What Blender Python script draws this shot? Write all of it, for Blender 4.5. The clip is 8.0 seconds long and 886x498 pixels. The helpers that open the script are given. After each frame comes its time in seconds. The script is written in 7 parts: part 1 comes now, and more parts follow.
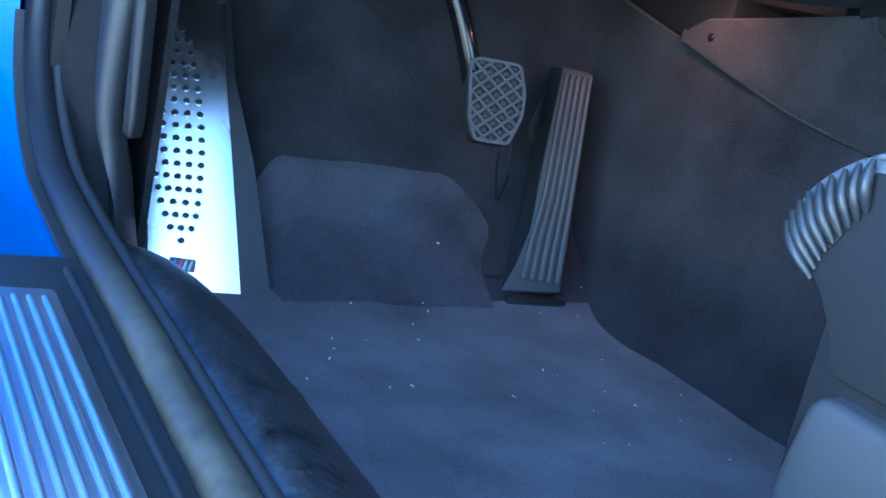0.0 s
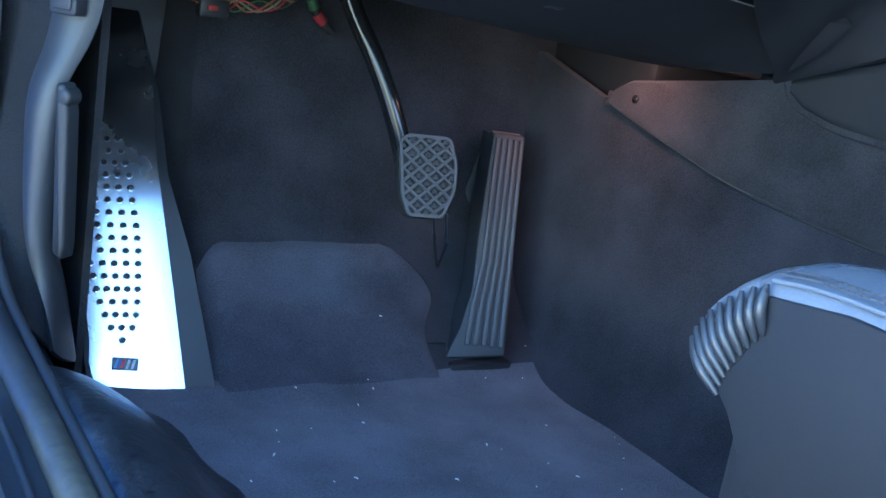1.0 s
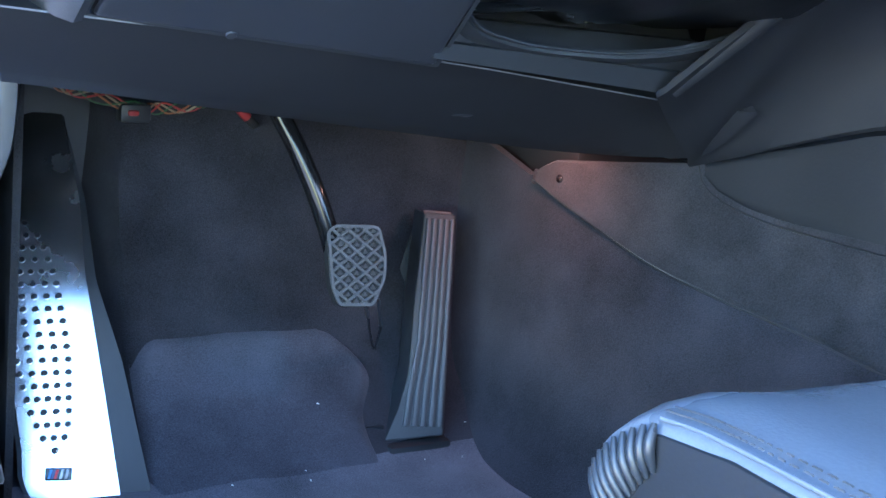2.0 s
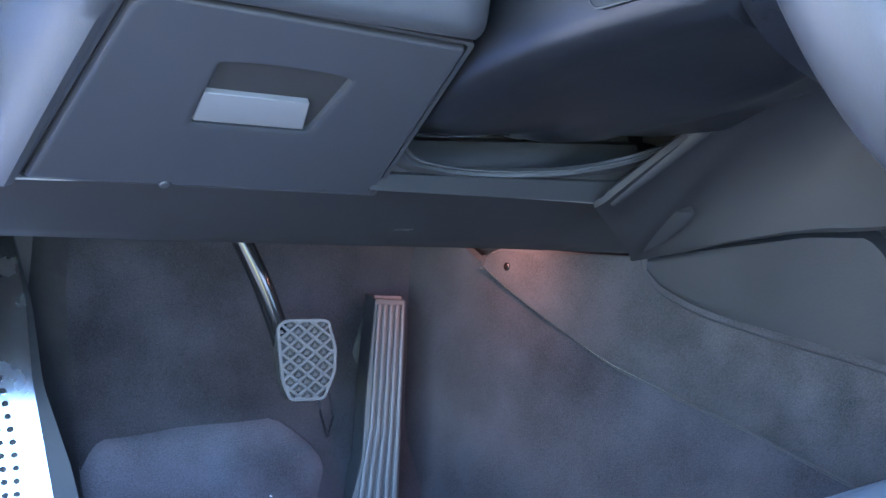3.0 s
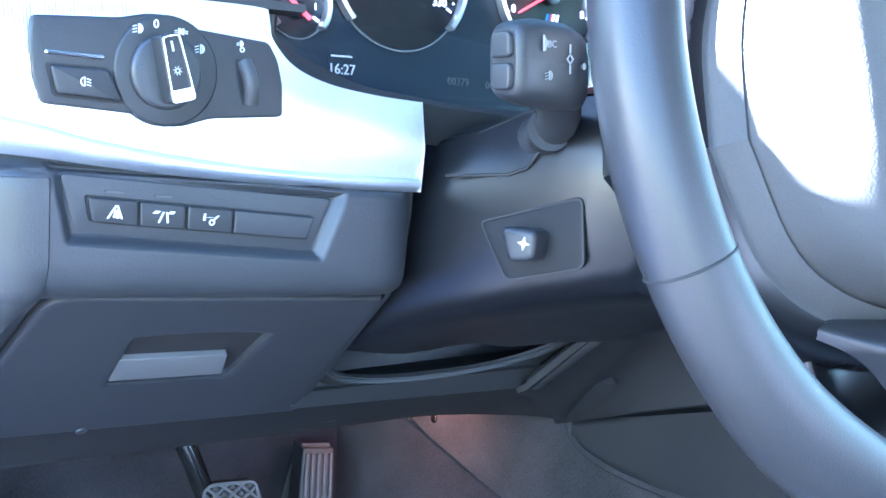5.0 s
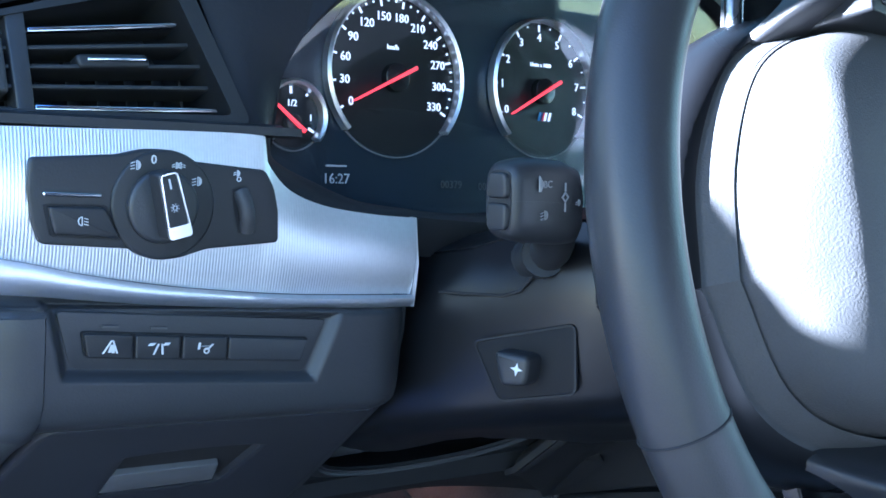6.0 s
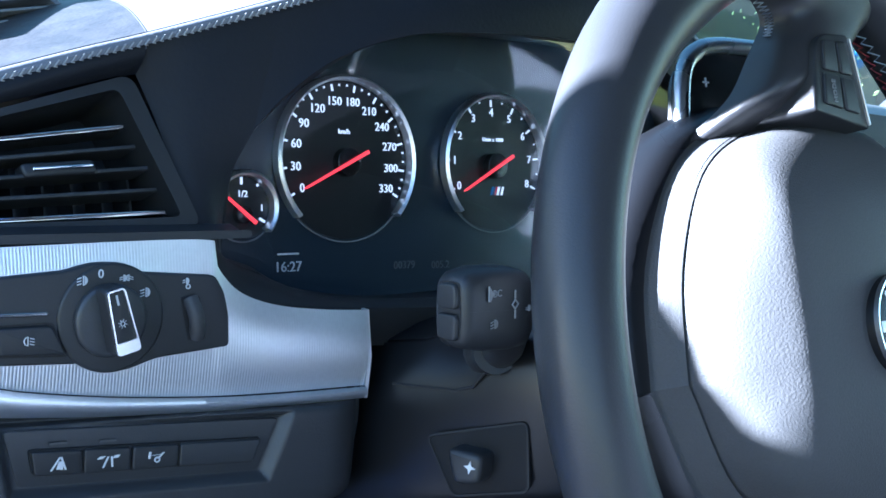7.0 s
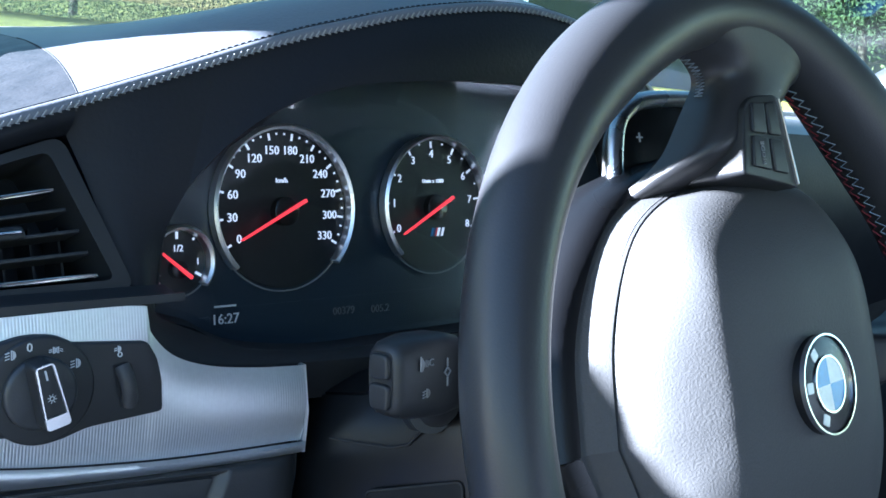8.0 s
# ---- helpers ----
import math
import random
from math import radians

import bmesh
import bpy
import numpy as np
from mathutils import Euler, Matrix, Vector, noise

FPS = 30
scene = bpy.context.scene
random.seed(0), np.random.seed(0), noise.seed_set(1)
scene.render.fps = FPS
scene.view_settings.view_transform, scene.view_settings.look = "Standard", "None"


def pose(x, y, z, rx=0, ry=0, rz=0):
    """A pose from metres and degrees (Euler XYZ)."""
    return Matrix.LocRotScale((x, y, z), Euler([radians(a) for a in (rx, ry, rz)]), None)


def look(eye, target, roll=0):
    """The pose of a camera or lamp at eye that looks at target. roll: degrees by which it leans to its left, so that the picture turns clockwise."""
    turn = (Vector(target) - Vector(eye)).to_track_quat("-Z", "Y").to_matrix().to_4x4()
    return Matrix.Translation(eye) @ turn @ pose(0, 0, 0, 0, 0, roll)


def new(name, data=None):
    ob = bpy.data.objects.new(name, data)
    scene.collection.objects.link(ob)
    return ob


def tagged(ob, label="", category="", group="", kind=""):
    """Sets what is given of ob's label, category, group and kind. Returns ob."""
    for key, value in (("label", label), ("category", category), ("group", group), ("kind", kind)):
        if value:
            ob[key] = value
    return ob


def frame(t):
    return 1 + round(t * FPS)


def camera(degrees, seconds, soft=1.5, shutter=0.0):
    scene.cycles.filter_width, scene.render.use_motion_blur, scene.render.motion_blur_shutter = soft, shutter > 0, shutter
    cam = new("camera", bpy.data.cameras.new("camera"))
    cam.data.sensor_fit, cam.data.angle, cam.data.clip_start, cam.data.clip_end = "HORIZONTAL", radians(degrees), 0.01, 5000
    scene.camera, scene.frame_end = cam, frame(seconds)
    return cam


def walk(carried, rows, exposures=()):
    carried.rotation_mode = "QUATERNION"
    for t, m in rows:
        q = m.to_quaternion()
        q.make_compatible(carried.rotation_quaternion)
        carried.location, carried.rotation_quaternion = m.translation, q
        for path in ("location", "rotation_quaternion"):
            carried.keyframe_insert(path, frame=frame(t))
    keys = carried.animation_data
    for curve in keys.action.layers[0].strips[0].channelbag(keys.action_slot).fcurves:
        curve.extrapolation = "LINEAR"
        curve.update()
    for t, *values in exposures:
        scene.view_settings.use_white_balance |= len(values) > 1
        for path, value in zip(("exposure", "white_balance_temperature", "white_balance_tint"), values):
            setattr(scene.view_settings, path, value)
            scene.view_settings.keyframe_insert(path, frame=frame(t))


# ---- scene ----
cam = camera(44.0, 8.0, soft=1.6)
PATH = [
    (0, (-0.088, -0.055, 0.322), (0.905, 1.603, -0.194), 12.6),
    (0.5, (-0.08, -0.058, 0.357), (0.933, 1.587, -0.16), 11.6),
    (1, (-0.073, -0.06, 0.401), (0.966, 1.571, -0.111), 9.5),
    (1.5, (-0.055, -0.067, 0.438), (1.005, 1.553, -0.065), 8.9),
    (2, (-0.042, -0.071, 0.478), (1.036, 1.543, -0.006), 7.3),
    (3.5, (-0.024, -0.066, 0.584), (1.129, 1.508, 0.147), 6.6),
    (4, (-0.021, -0.062, 0.609), (1.165, 1.493, 0.191), 6.5),
    (4.5, (-0.016, -0.056, 0.641), (1.195, 1.485, 0.244), 6.0),
    (5.8, (-0.024, -0.04, 0.717), (1.222, 1.482, 0.354), 6.6),
    (6, (-0.023, -0.037, 0.728), (1.226, 1.482, 0.368), 6.8),
    (6.5, (-0.023, -0.032, 0.758), (1.252, 1.467, 0.402), 6.4),
    (7, (-0.018, -0.031, 0.776), (1.284, 1.446, 0.426), 6.5),
    (7.5, (-0.016, -0.026, 0.8), (1.314, 1.421, 0.433), 6.6),
    (8, (-0.009, -0.032, 0.817), (1.348, 1.388, 0.44), 6.7),
]
walk(cam, [(t, look(eye, target, roll)) for t, eye, target, roll in PATH],
     exposures=[(0.0, 6.12, 4620, 10), (1.5, 6.32, 4900, 12), (2.0, 6.60, 4950, 14), (3.5, 7.30, 5080, 18), (4.5, 7.38, 5000, 17), (5.8, 5.36, 4850, 13), (6.5, 4.86, 4850, 13), (8.0, 4.36, 5200, 12)])

# ---- world, sun ----
SUN_FROM = Vector((-1.0, 0.60, 0.20)).normalized()
world = bpy.data.worlds.new("sky")
scene.world = world
world.use_nodes = True
wn = world.node_tree.nodes
sky = wn.new("ShaderNodeTexSky")
sky.sky_type = 'NISHITA'
sky.sun_disc = False
sky.dust_density = 0.3
sky.sun_elevation = math.asin(SUN_FROM.z)
sky.sun_rotation = math.atan2(SUN_FROM.x, SUN_FROM.y)
wn["Background"].inputs["Strength"].default_value = 0.037
world.node_tree.links.new(sky.outputs[0], wn["Background"].inputs["Color"])
sun = new("sun", bpy.data.lights.new("sun", 'SUN'))
sun.data.energy, sun.data.angle, sun.data.color = 5.0, radians(0.53), (1.0, 0.96, 0.9)
sun.matrix_world = look(SUN_FROM * 20, (0, 0, 0))


# ---- materials ----
def material(name, color, rough=0.6, metal=0.0, var=0.12, grain=400.0, bump=0.15, depth=0.0006,
             stain=6.0, coat=0.0, sheen=0.0, spec=0.5):
    m = bpy.data.materials.new(name)
    m.use_nodes = True
    n, l = m.node_tree.nodes, m.node_tree.links
    b = n["Principled BSDF"]
    b.inputs["Metallic"].default_value = metal
    b.inputs["Coat Weight"].default_value = coat
    b.inputs["Sheen Weight"].default_value = sheen
    b.inputs["Specular IOR Level"].default_value = spec
    geo = n.new("ShaderNodeNewGeometry")
    big, small = n.new("ShaderNodeTexNoise"), n.new("ShaderNodeTexNoise")
    big.inputs["Scale"].default_value, big.inputs["Detail"].default_value = stain, 4
    small.inputs["Scale"].default_value, small.inputs["Detail"].default_value = grain, 3
    for t in (big, small):
        l.new(geo.outputs["Position"], t.inputs["Vector"])
    add = n.new("ShaderNodeMath")
    add.operation = 'ADD'
    l.new(big.outputs["Fac"], add.inputs[0])
    l.new(small.outputs["Fac"], add.inputs[1])
    mr = n.new("ShaderNodeMapRange")
    mr.inputs["From Min"].default_value, mr.inputs["From Max"].default_value = 0.6, 1.4
    mr.inputs["To Min"].default_value, mr.inputs["To Max"].default_value = 1 - var, 1 + var
    l.new(add.outputs[0], mr.inputs["Value"])
    mul = n.new("ShaderNodeVectorMath")
    mul.operation = 'SCALE'
    mul.inputs[0].default_value = color
    l.new(mr.outputs[0], mul.inputs["Scale"])
    l.new(mul.outputs["Vector"], b.inputs["Base Color"])
    rr = n.new("ShaderNodeMapRange")
    rr.inputs["From Min"].default_value, rr.inputs["From Max"].default_value = 0.3, 0.7
    rr.inputs["To Min"].default_value, rr.inputs["To Max"].default_value = max(0.02, rough - 0.06), min(1, rough + 0.06)
    l.new(big.outputs["Fac"], rr.inputs["Value"])
    l.new(rr.outputs[0], b.inputs["Roughness"])
    if bump:
        bp = n.new("ShaderNodeBump")
        bp.inputs["Strength"].default_value, bp.inputs["Distance"].default_value = bump, depth
        l.new(small.outputs["Fac"], bp.inputs["Height"])
        l.new(bp.outputs["Normal"], b.inputs["Normal"])
    return m


# one carpet: light on floor, shade on walls put into three base colours
CARPET_SHADED = material("carpet", (0.026, 0.0255, 0.031), 0.95, grain=900, bump=0.5, depth=0.0015, stain=13, var=0.8, sheen=0.10, spec=0.1)
CARPET_HALF_LIT = material("carpet_half_lit", (0.062, 0.061, 0.074), 0.95, grain=900, bump=0.5, depth=0.0015, stain=11, var=0.7, sheen=0.12, spec=0.1)
CARPET_LIT = material("carpet_lit", (0.102, 0.100, 0.118), 0.95, grain=900, bump=0.5, depth=0.0015, stain=11, var=0.7, sheen=0.12, spec=0.1)
CARPET_DARK = material("dark_carpet", (0.022, 0.022, 0.024), 0.95, grain=700, bump=0.6, depth=0.002, stain=14, var=0.3, spec=0.1)
PLASTIC = material("soft_plastic", (0.024, 0.0257, 0.029), 0.42, grain=900, bump=0.25, depth=0.0004, var=0.08)
PLASTIC_DARK = material("dark_plastic", (0.014, 0.015, 0.017), 0.5, grain=900, bump=0.2, depth=0.0003, var=0.1)
BOLSTER = material("bolster_plastic", (0.010, 0.0105, 0.0125), 0.68, grain=900, bump=0.3, depth=0.0003, var=0.15, spec=0.3)
GLOSS_BLACK = material("gloss_black", (0.008, 0.008, 0.009), 0.25, bump=0.0)
LEATHER = material("leather", (0.025, 0.0256, 0.0285), 0.42, grain=1100, bump=0.22, depth=0.0004, var=0.10, spec=0.42)
# dash face: same leather as the dash top, its shade put into the colour
LEATHER_DASH_SHADED = material("dash_leather_shaded", (0.009, 0.0102, 0.0140), 0.55, grain=420, bump=0.4, depth=0.0005, var=0.08, spec=0.18)
ALU = material("brushed_aluminium", (0.80, 0.82, 0.85), 0.39, metal=1.0, var=0.05, bump=0.05)
STEEL = material("satin_steel", (0.72, 0.72, 0.72), 0.28, metal=1.0, var=0.05, bump=0.05)
CHROME = material("chrome", (0.8, 0.8, 0.82), 0.12, metal=1.0, var=0.03, bump=0.0)
RUBBER = material("rubber", (0.03, 0.03, 0.032), 0.6, grain=500, bump=0.3, var=0.15)
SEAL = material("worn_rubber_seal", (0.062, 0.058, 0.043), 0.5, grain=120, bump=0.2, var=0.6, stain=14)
DIGIT = material("dim_digits", (0.10, 0.105, 0.11), 0.6, bump=0.0, var=0.03)
PAINT = material("blue_paint", (0.025, 0.17, 0.58), 0.25, metal=0.3, coat=1.0, bump=0.0)
WHITE = material("white_print", (0.75, 0.76, 0.78), 0.6, bump=0.0, var=0.03)
RED = material("needle_red", (0.75, 0.03, 0.04), 0.5, bump=0.0, var=0.03)
GRASS = material("grass", (0.28, 0.26, 0.02), 0.9, grain=30, stain=0.5, var=0.4, bump=0.6, depth=0.03)
ROAD = material("asphalt", (0.09, 0.09, 0.095), 0.85, grain=60, stain=0.6, var=0.2, bump=0.3, depth=0.01)
CONCRETE = material("concrete", (0.38, 0.37, 0.35), 0.9, grain=80, bump=0.3, depth=0.004)
RENDER_WALL = material("render_wall", (0.11, 0.13, 0.13), 0.9, grain=90, bump=0.3, depth=0.004, stain=1.5)
CARPET_GREY = material("grey_suede", (0.025, 0.0245, 0.027), 0.95, grain=800, bump=0.4, depth=0.001, stain=20, var=0.7, sheen=0.15, spec=0.1)
SCUFFED = material("scuffed_plastic", (0.024, 0.025, 0.028), 0.36, grain=160, bump=0.7, depth=0.0012, stain=45, var=0.9)
STEEL_BLUE = material("polished_steel", (0.72, 0.74, 0.78), 0.40, metal=1.0, var=0.06, bump=0.03)
STEEL_DARK = material("black_lacquer", (0.010, 0.010, 0.011), 0.14, metal=0.0, var=0.1, bump=0.03, spec=0.4)
FOOT_STEEL = material("footrest_steel", (0.92, 0.92, 0.92), 0.25, metal=1.0, var=0.05, bump=0.04, stain=20)
# brake pad's ground: shade between the ribs put into a near-black rubber
RUBBER_PIT_SHADE = material("pedal_pit_shade", (0.010, 0.010, 0.011), 0.7, bump=0.0)
RUBBER_WORN = material("worn_rubber", (0.055, 0.056, 0.060), 0.5, grain=500, bump=0.25, var=0.2, stain=40)
BADGE_BLUE = material("badge_blue", (0.05, 0.25, 0.6), 0.35, bump=0.0)
BADGE_VIOLET = material("badge_dark_blue", (0.03, 0.04, 0.2), 0.35, bump=0.0)
GREY_KEY = material("grey_plastic", (0.16, 0.165, 0.175), 0.5, grain=900, bump=0.15, depth=0.0003, var=0.08)
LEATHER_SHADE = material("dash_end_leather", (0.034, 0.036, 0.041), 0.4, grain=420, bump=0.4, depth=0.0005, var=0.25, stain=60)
# dash top: same leather as the face, sun and sky blue put into the colour
LEATHER_TOP_LIT = material("dash_leather_lit", (0.120, 0.128, 0.150), 0.38, grain=420, bump=0.4, depth=0.0005, var=0.08)
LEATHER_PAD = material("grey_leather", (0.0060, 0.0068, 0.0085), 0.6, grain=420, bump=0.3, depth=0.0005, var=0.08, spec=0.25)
DRAWER = material("drawer_plastic", (0.019, 0.0205, 0.025), 0.5, grain=1200, bump=0.2, depth=0.0003, var=0.06)
HANDLE = material("handle_plastic", (0.088, 0.092, 0.10), 0.4, grain=900, bump=0.15, depth=0.0003, var=0.06)
COLUMN = material("column_plastic", (0.005, 0.0054, 0.0066), 0.30, grain=1100, bump=0.10, depth=0.0003, var=0.08, spec=0.32)
COLUMN_MATT = material("matt_column_plastic", (0.006, 0.0063, 0.0075), 0.55, grain=1100, bump=0.2, depth=0.0003, var=0.08, spec=0.18)
PRINT_GREY = material("print_grey", (0.20, 0.205, 0.21), 0.6, bump=0.0, var=0.03)
THREAD = material("grey_thread", (0.24, 0.245, 0.25), 0.8, bump=0.0)
SATIN = material("satin_chrome", (0.42, 0.43, 0.45), 0.3, metal=1.0, var=0.05, bump=0.03)
THREAD_DARK = material("seam_shadow", (0.012, 0.012, 0.014), 0.8, bump=0.0)
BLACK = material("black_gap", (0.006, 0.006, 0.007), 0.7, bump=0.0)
DIAL_FACE = material("dial_face", (0.011, 0.020, 0.032), 0.35, bump=0.0)
DIAL_BLACK = material("dial_black", (0.004, 0.0045, 0.006), 0.45, bump=0.0)
BEZEL = material("dial_bezel", (0.88, 0.89, 0.90), 0.38, metal=1.0, bump=0.0)
WHITE_DIM = material("print_white", (0.55, 0.56, 0.58), 0.6, bump=0.0, var=0.03)
NEEDLE = RED.copy()
WHITE_GLOW = WHITE.copy()
for m_, c_, e_ in ((WHITE_GLOW, (0.8, 0.86, 1.0), 0.035), (NEEDLE, (1.0, 0.05, 0.06), 0.06)):
    m_.node_tree.nodes["Principled BSDF"].inputs["Emission Color"].default_value = (*c_, 1)
    m_.node_tree.nodes["Principled BSDF"].inputs["Emission Strength"].default_value = e_
LEATHER_GRAIN = material("grained_leather", (0.064, 0.0645, 0.066), 0.55, grain=850, bump=0.45, depth=0.0006, var=0.08, spec=0.22)
# cushion: sky light put into a paler, bluer base colour
LEATHER_SEAT_LIT = material("seat_leather_lit", (0.150, 0.165, 0.195), 0.28, grain=380, bump=0.4, depth=0.0005, var=0.08)
# seat side: the cushion's leather with its shade put into the colour
LEATHER_SIDE_SHADED = material("seat_leather_shaded", (0.021, 0.022, 0.025), 0.55, grain=380, bump=0.3, depth=0.0005, var=0.06, spec=0.25)
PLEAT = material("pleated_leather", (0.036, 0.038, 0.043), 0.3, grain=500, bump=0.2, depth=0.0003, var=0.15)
GREY_SEAT = material("seat_base_plastic", (0.06, 0.065, 0.075), 0.4, grain=900, bump=0.2, depth=0.0003, var=0.08)
THREAD_BLUE = material("blue_thread", (0.17, 0.21, 0.26), 0.8, bump=0.0)
RED_THREAD = material("red_thread", (0.20, 0.02, 0.03), 0.8, bump=0.0)
EMB_BLUE = material("emblem_blue", (0.03, 0.22, 0.6), 0.3, coat=0.6, bump=0.0)
EMB_WHITE = material("emblem_silver", (0.7, 0.72, 0.74), 0.3, coat=0.6, bump=0.0)
WIRE_ORANGE = material("wire_orange", (0.22, 0.07, 0.025), 0.6, bump=0.0)
WIRE_GREEN = material("wire_green", (0.03, 0.08, 0.03), 0.6, bump=0.0)
WIRE_RED = material("wire_red", (0.25, 0.02, 0.02), 0.6, bump=0.0)
WIRE_TAN = material("wire_tan", (0.20, 0.15, 0.09), 0.6, bump=0.0)
CRUMB = material("crumb", (0.7, 0.7, 0.66), 0.8, bump=0.0)
RED_PAINT = material("red_paint", (0.5, 0.03, 0.04), 0.3, coat=0.8, bump=0.0)
CAR_GLASS = material("dark_glass", (0.05, 0.07, 0.08), 0.08, bump=0.0)
HEDGE = material("hedge_leaves", (0.07, 0.14, 0.03), 0.6, grain=3, stain=0.3, var=0.4, bump=0.0)
LEAF = material("leaves", (0.045, 0.075, 0.022), 0.7, grain=3, stain=0.3, var=0.5, bump=0.0)
BARK = material("bark", (0.09, 0.07, 0.05), 0.9, grain=25, bump=0.6, depth=0.01)
ROOF_TILE = material("roof_tile", (0.16, 0.09, 0.07), 0.85, grain=8, bump=0.4, depth=0.02)
CURTAIN = material("net_curtain", (0.10, 0.105, 0.11), 0.7, grain=4, var=0.3, bump=0.0)
LAMP_LENS = material("lamp_lens", (0.9, 0.8, 0.7), 0.5, bump=0.0)
HEADLINER = material("headliner", (0.10, 0.10, 0.105), 0.95, grain=500, bump=0.3)


def glass(name, tint=(1, 1, 1), rough=0.0, face=0.04, edge=1.0):
    m = bpy.data.materials.new(name)
    m.use_nodes = True
    n, l = m.node_tree.nodes, m.node_tree.links
    n.remove(n["Principled BSDF"])
    tr, gl, mix, fr = n.new("ShaderNodeBsdfTransparent"), n.new("ShaderNodeBsdfGlossy"), n.new("ShaderNodeMixShader"), n.new("ShaderNodeLayerWeight")
    tr.inputs["Color"].default_value = (*tint, 1)
    gl.inputs["Roughness"].default_value = rough
    power, gloss = n.new("ShaderNodeMath"), n.new("ShaderNodeMapRange")
    power.operation = 'POWER'
    power.inputs[1].default_value = 5.0
    gloss.inputs["To Min"].default_value, gloss.inputs["To Max"].default_value = face, edge
    fr.inputs["Blend"].default_value = 0.5
    l.new(fr.outputs["Facing"], power.inputs[0])
    l.new(power.outputs[0], gloss.inputs["Value"])
    l.new(gloss.outputs[0], mix.inputs[0])
    l.new(tr.outputs[0], mix.inputs[1])
    l.new(gl.outputs[0], mix.inputs[2])
    l.new(mix.outputs[0], n["Material Output"].inputs["Surface"])
    return m


GLASS = glass("dial_glass")
SIDE_GLASS = glass("side_glass", (0.78, 0.85, 0.82))
TINTED = glass("tinted_glass", (0.03, 0.035, 0.035))
WINDSCREEN = glass("windscreen_glass", (0.58, 0.66, 0.64), face=0.02, edge=0.35)


def ribbed(base):
    """Fine upright ribs in aluminium."""
    m = base.copy()
    m.name = "ribbed_aluminium"
    n, l = m.node_tree.nodes, m.node_tree.links
    w = n.new("ShaderNodeTexWave")
    w.wave_type, w.bands_direction = 'BANDS', 'X'
    w.inputs["Scale"].default_value = 205.0
    w.inputs["Distortion"].default_value = 0.15
    g = n.new("ShaderNodeNewGeometry")
    l.new(g.outputs["Position"], w.inputs["Vector"])
    b = n.new("ShaderNodeBump")
    b.inputs["Strength"].default_value, b.inputs["Distance"].default_value = 0.26, 0.0005
    l.new(w.outputs["Fac"], b.inputs["Height"])
    l.new(b.outputs["Normal"], n["Principled BSDF"].inputs["Normal"])
    return m


ALU_RIB = ribbed(ALU)


# ---- mesh helpers ----
def part(name, bm, mat, parent=None, label="", smooth=True):
    me = bpy.data.meshes.new(name)
    bmesh.ops.recalc_face_normals(bm, faces=bm.faces)
    bm.to_mesh(me)
    bm.free()
    me.materials.append(mat)
    if smooth:
        for p in me.polygons:
            p.use_smooth = True
        me.set_sharp_from_angle(angle=radians(40))
    ob = new(name, me)
    if parent:
        ob.parent = parent
    if label:
        ob["label"] = label
    return ob


def thing(name, label, category, at=(0, 0, 0), kind="", group=""):
    e = new(name)
    e.empty_display_size = 0.02
    e.location = at
    return tagged(e, label, category, group, kind)


def hang(parent, *obs):
    """Hang parts, built in world coordinates, on a thing that stands away from the origin."""
    for o in obs:
        o.parent = parent
        o.matrix_parent_inverse = Matrix.Translation(parent.location).inverted()
    return obs[0]


SEEN_FROM = Vector((-0.05, -0.05, 0.6))


def sheet(rows, thick=0.004, inward=False):
    """A skin over rows of points; a second skin behind it, on the side away from the door opening, gives it thickness."""
    bm = bmesh.new()
    P = [[Vector(p) for p in r] for r in rows]
    nr, nc = len(P), len(P[0])
    turn = 0.0
    for i in range(nr - 1):
        for j in range(nc - 1):
            a, b = P[i + 1][j] - P[i][j], P[i][j + 1] - P[i][j]
            turn += a.cross(b).dot(SEEN_FROM - P[i][j])
    if (turn < 0) != inward:
        thick = -thick
    def normal(i, j):
        a = P[min(i + 1, nr - 1)][j] - P[max(i - 1, 0)][j]
        b = P[i][min(j + 1, nc - 1)] - P[i][max(j - 1, 0)]
        c = a.cross(b)
        return c.normalized() if c.length > 1e-12 else Vector((0, 0, 1))
    top = [[bm.verts.new(P[i][j]) for j in range(nc)] for i in range(nr)]
    bot = [[bm.verts.new(P[i][j] - normal(i, j) * thick) for j in range(nc)] for i in range(nr)]
    for i in range(nr - 1):
        for j in range(nc - 1):
            bm.faces.new((top[i][j], top[i + 1][j], top[i + 1][j + 1], top[i][j + 1]))
            bm.faces.new((bot[i][j], bot[i][j + 1], bot[i + 1][j + 1], bot[i + 1][j]))
    for i in range(nr - 1):
        bm.faces.new((top[i][0], bot[i][0], bot[i + 1][0], top[i + 1][0]))
        bm.faces.new((top[i][-1], top[i + 1][-1], bot[i + 1][-1], bot[i][-1]))
    for j in range(nc - 1):
        bm.faces.new((top[0][j], top[0][j + 1], bot[0][j + 1], bot[0][j]))
        bm.faces.new((top[-1][j], bot[-1][j], bot[-1][j + 1], top[-1][j + 1]))
    return bm


def spline(pts, n=8):
    """Points along a smooth curve through pts (Catmull-Rom)."""
    P = [Vector(p) for p in pts]
    P = [P[0] * 2 - P[1]] + P + [P[-1] * 2 - P[-2]]
    out = []
    for i in range(1, len(P) - 2):
        a, b, c, d = P[i - 1:i + 3]
        for k in range(n):
            t = k / n
            out.append(0.5 * (2 * b + (c - a) * t + (2 * a - 5 * b + 4 * c - d) * t * t + (3 * b - a - 3 * c + d) * t ** 3))
    out.append(P[-2])
    return out


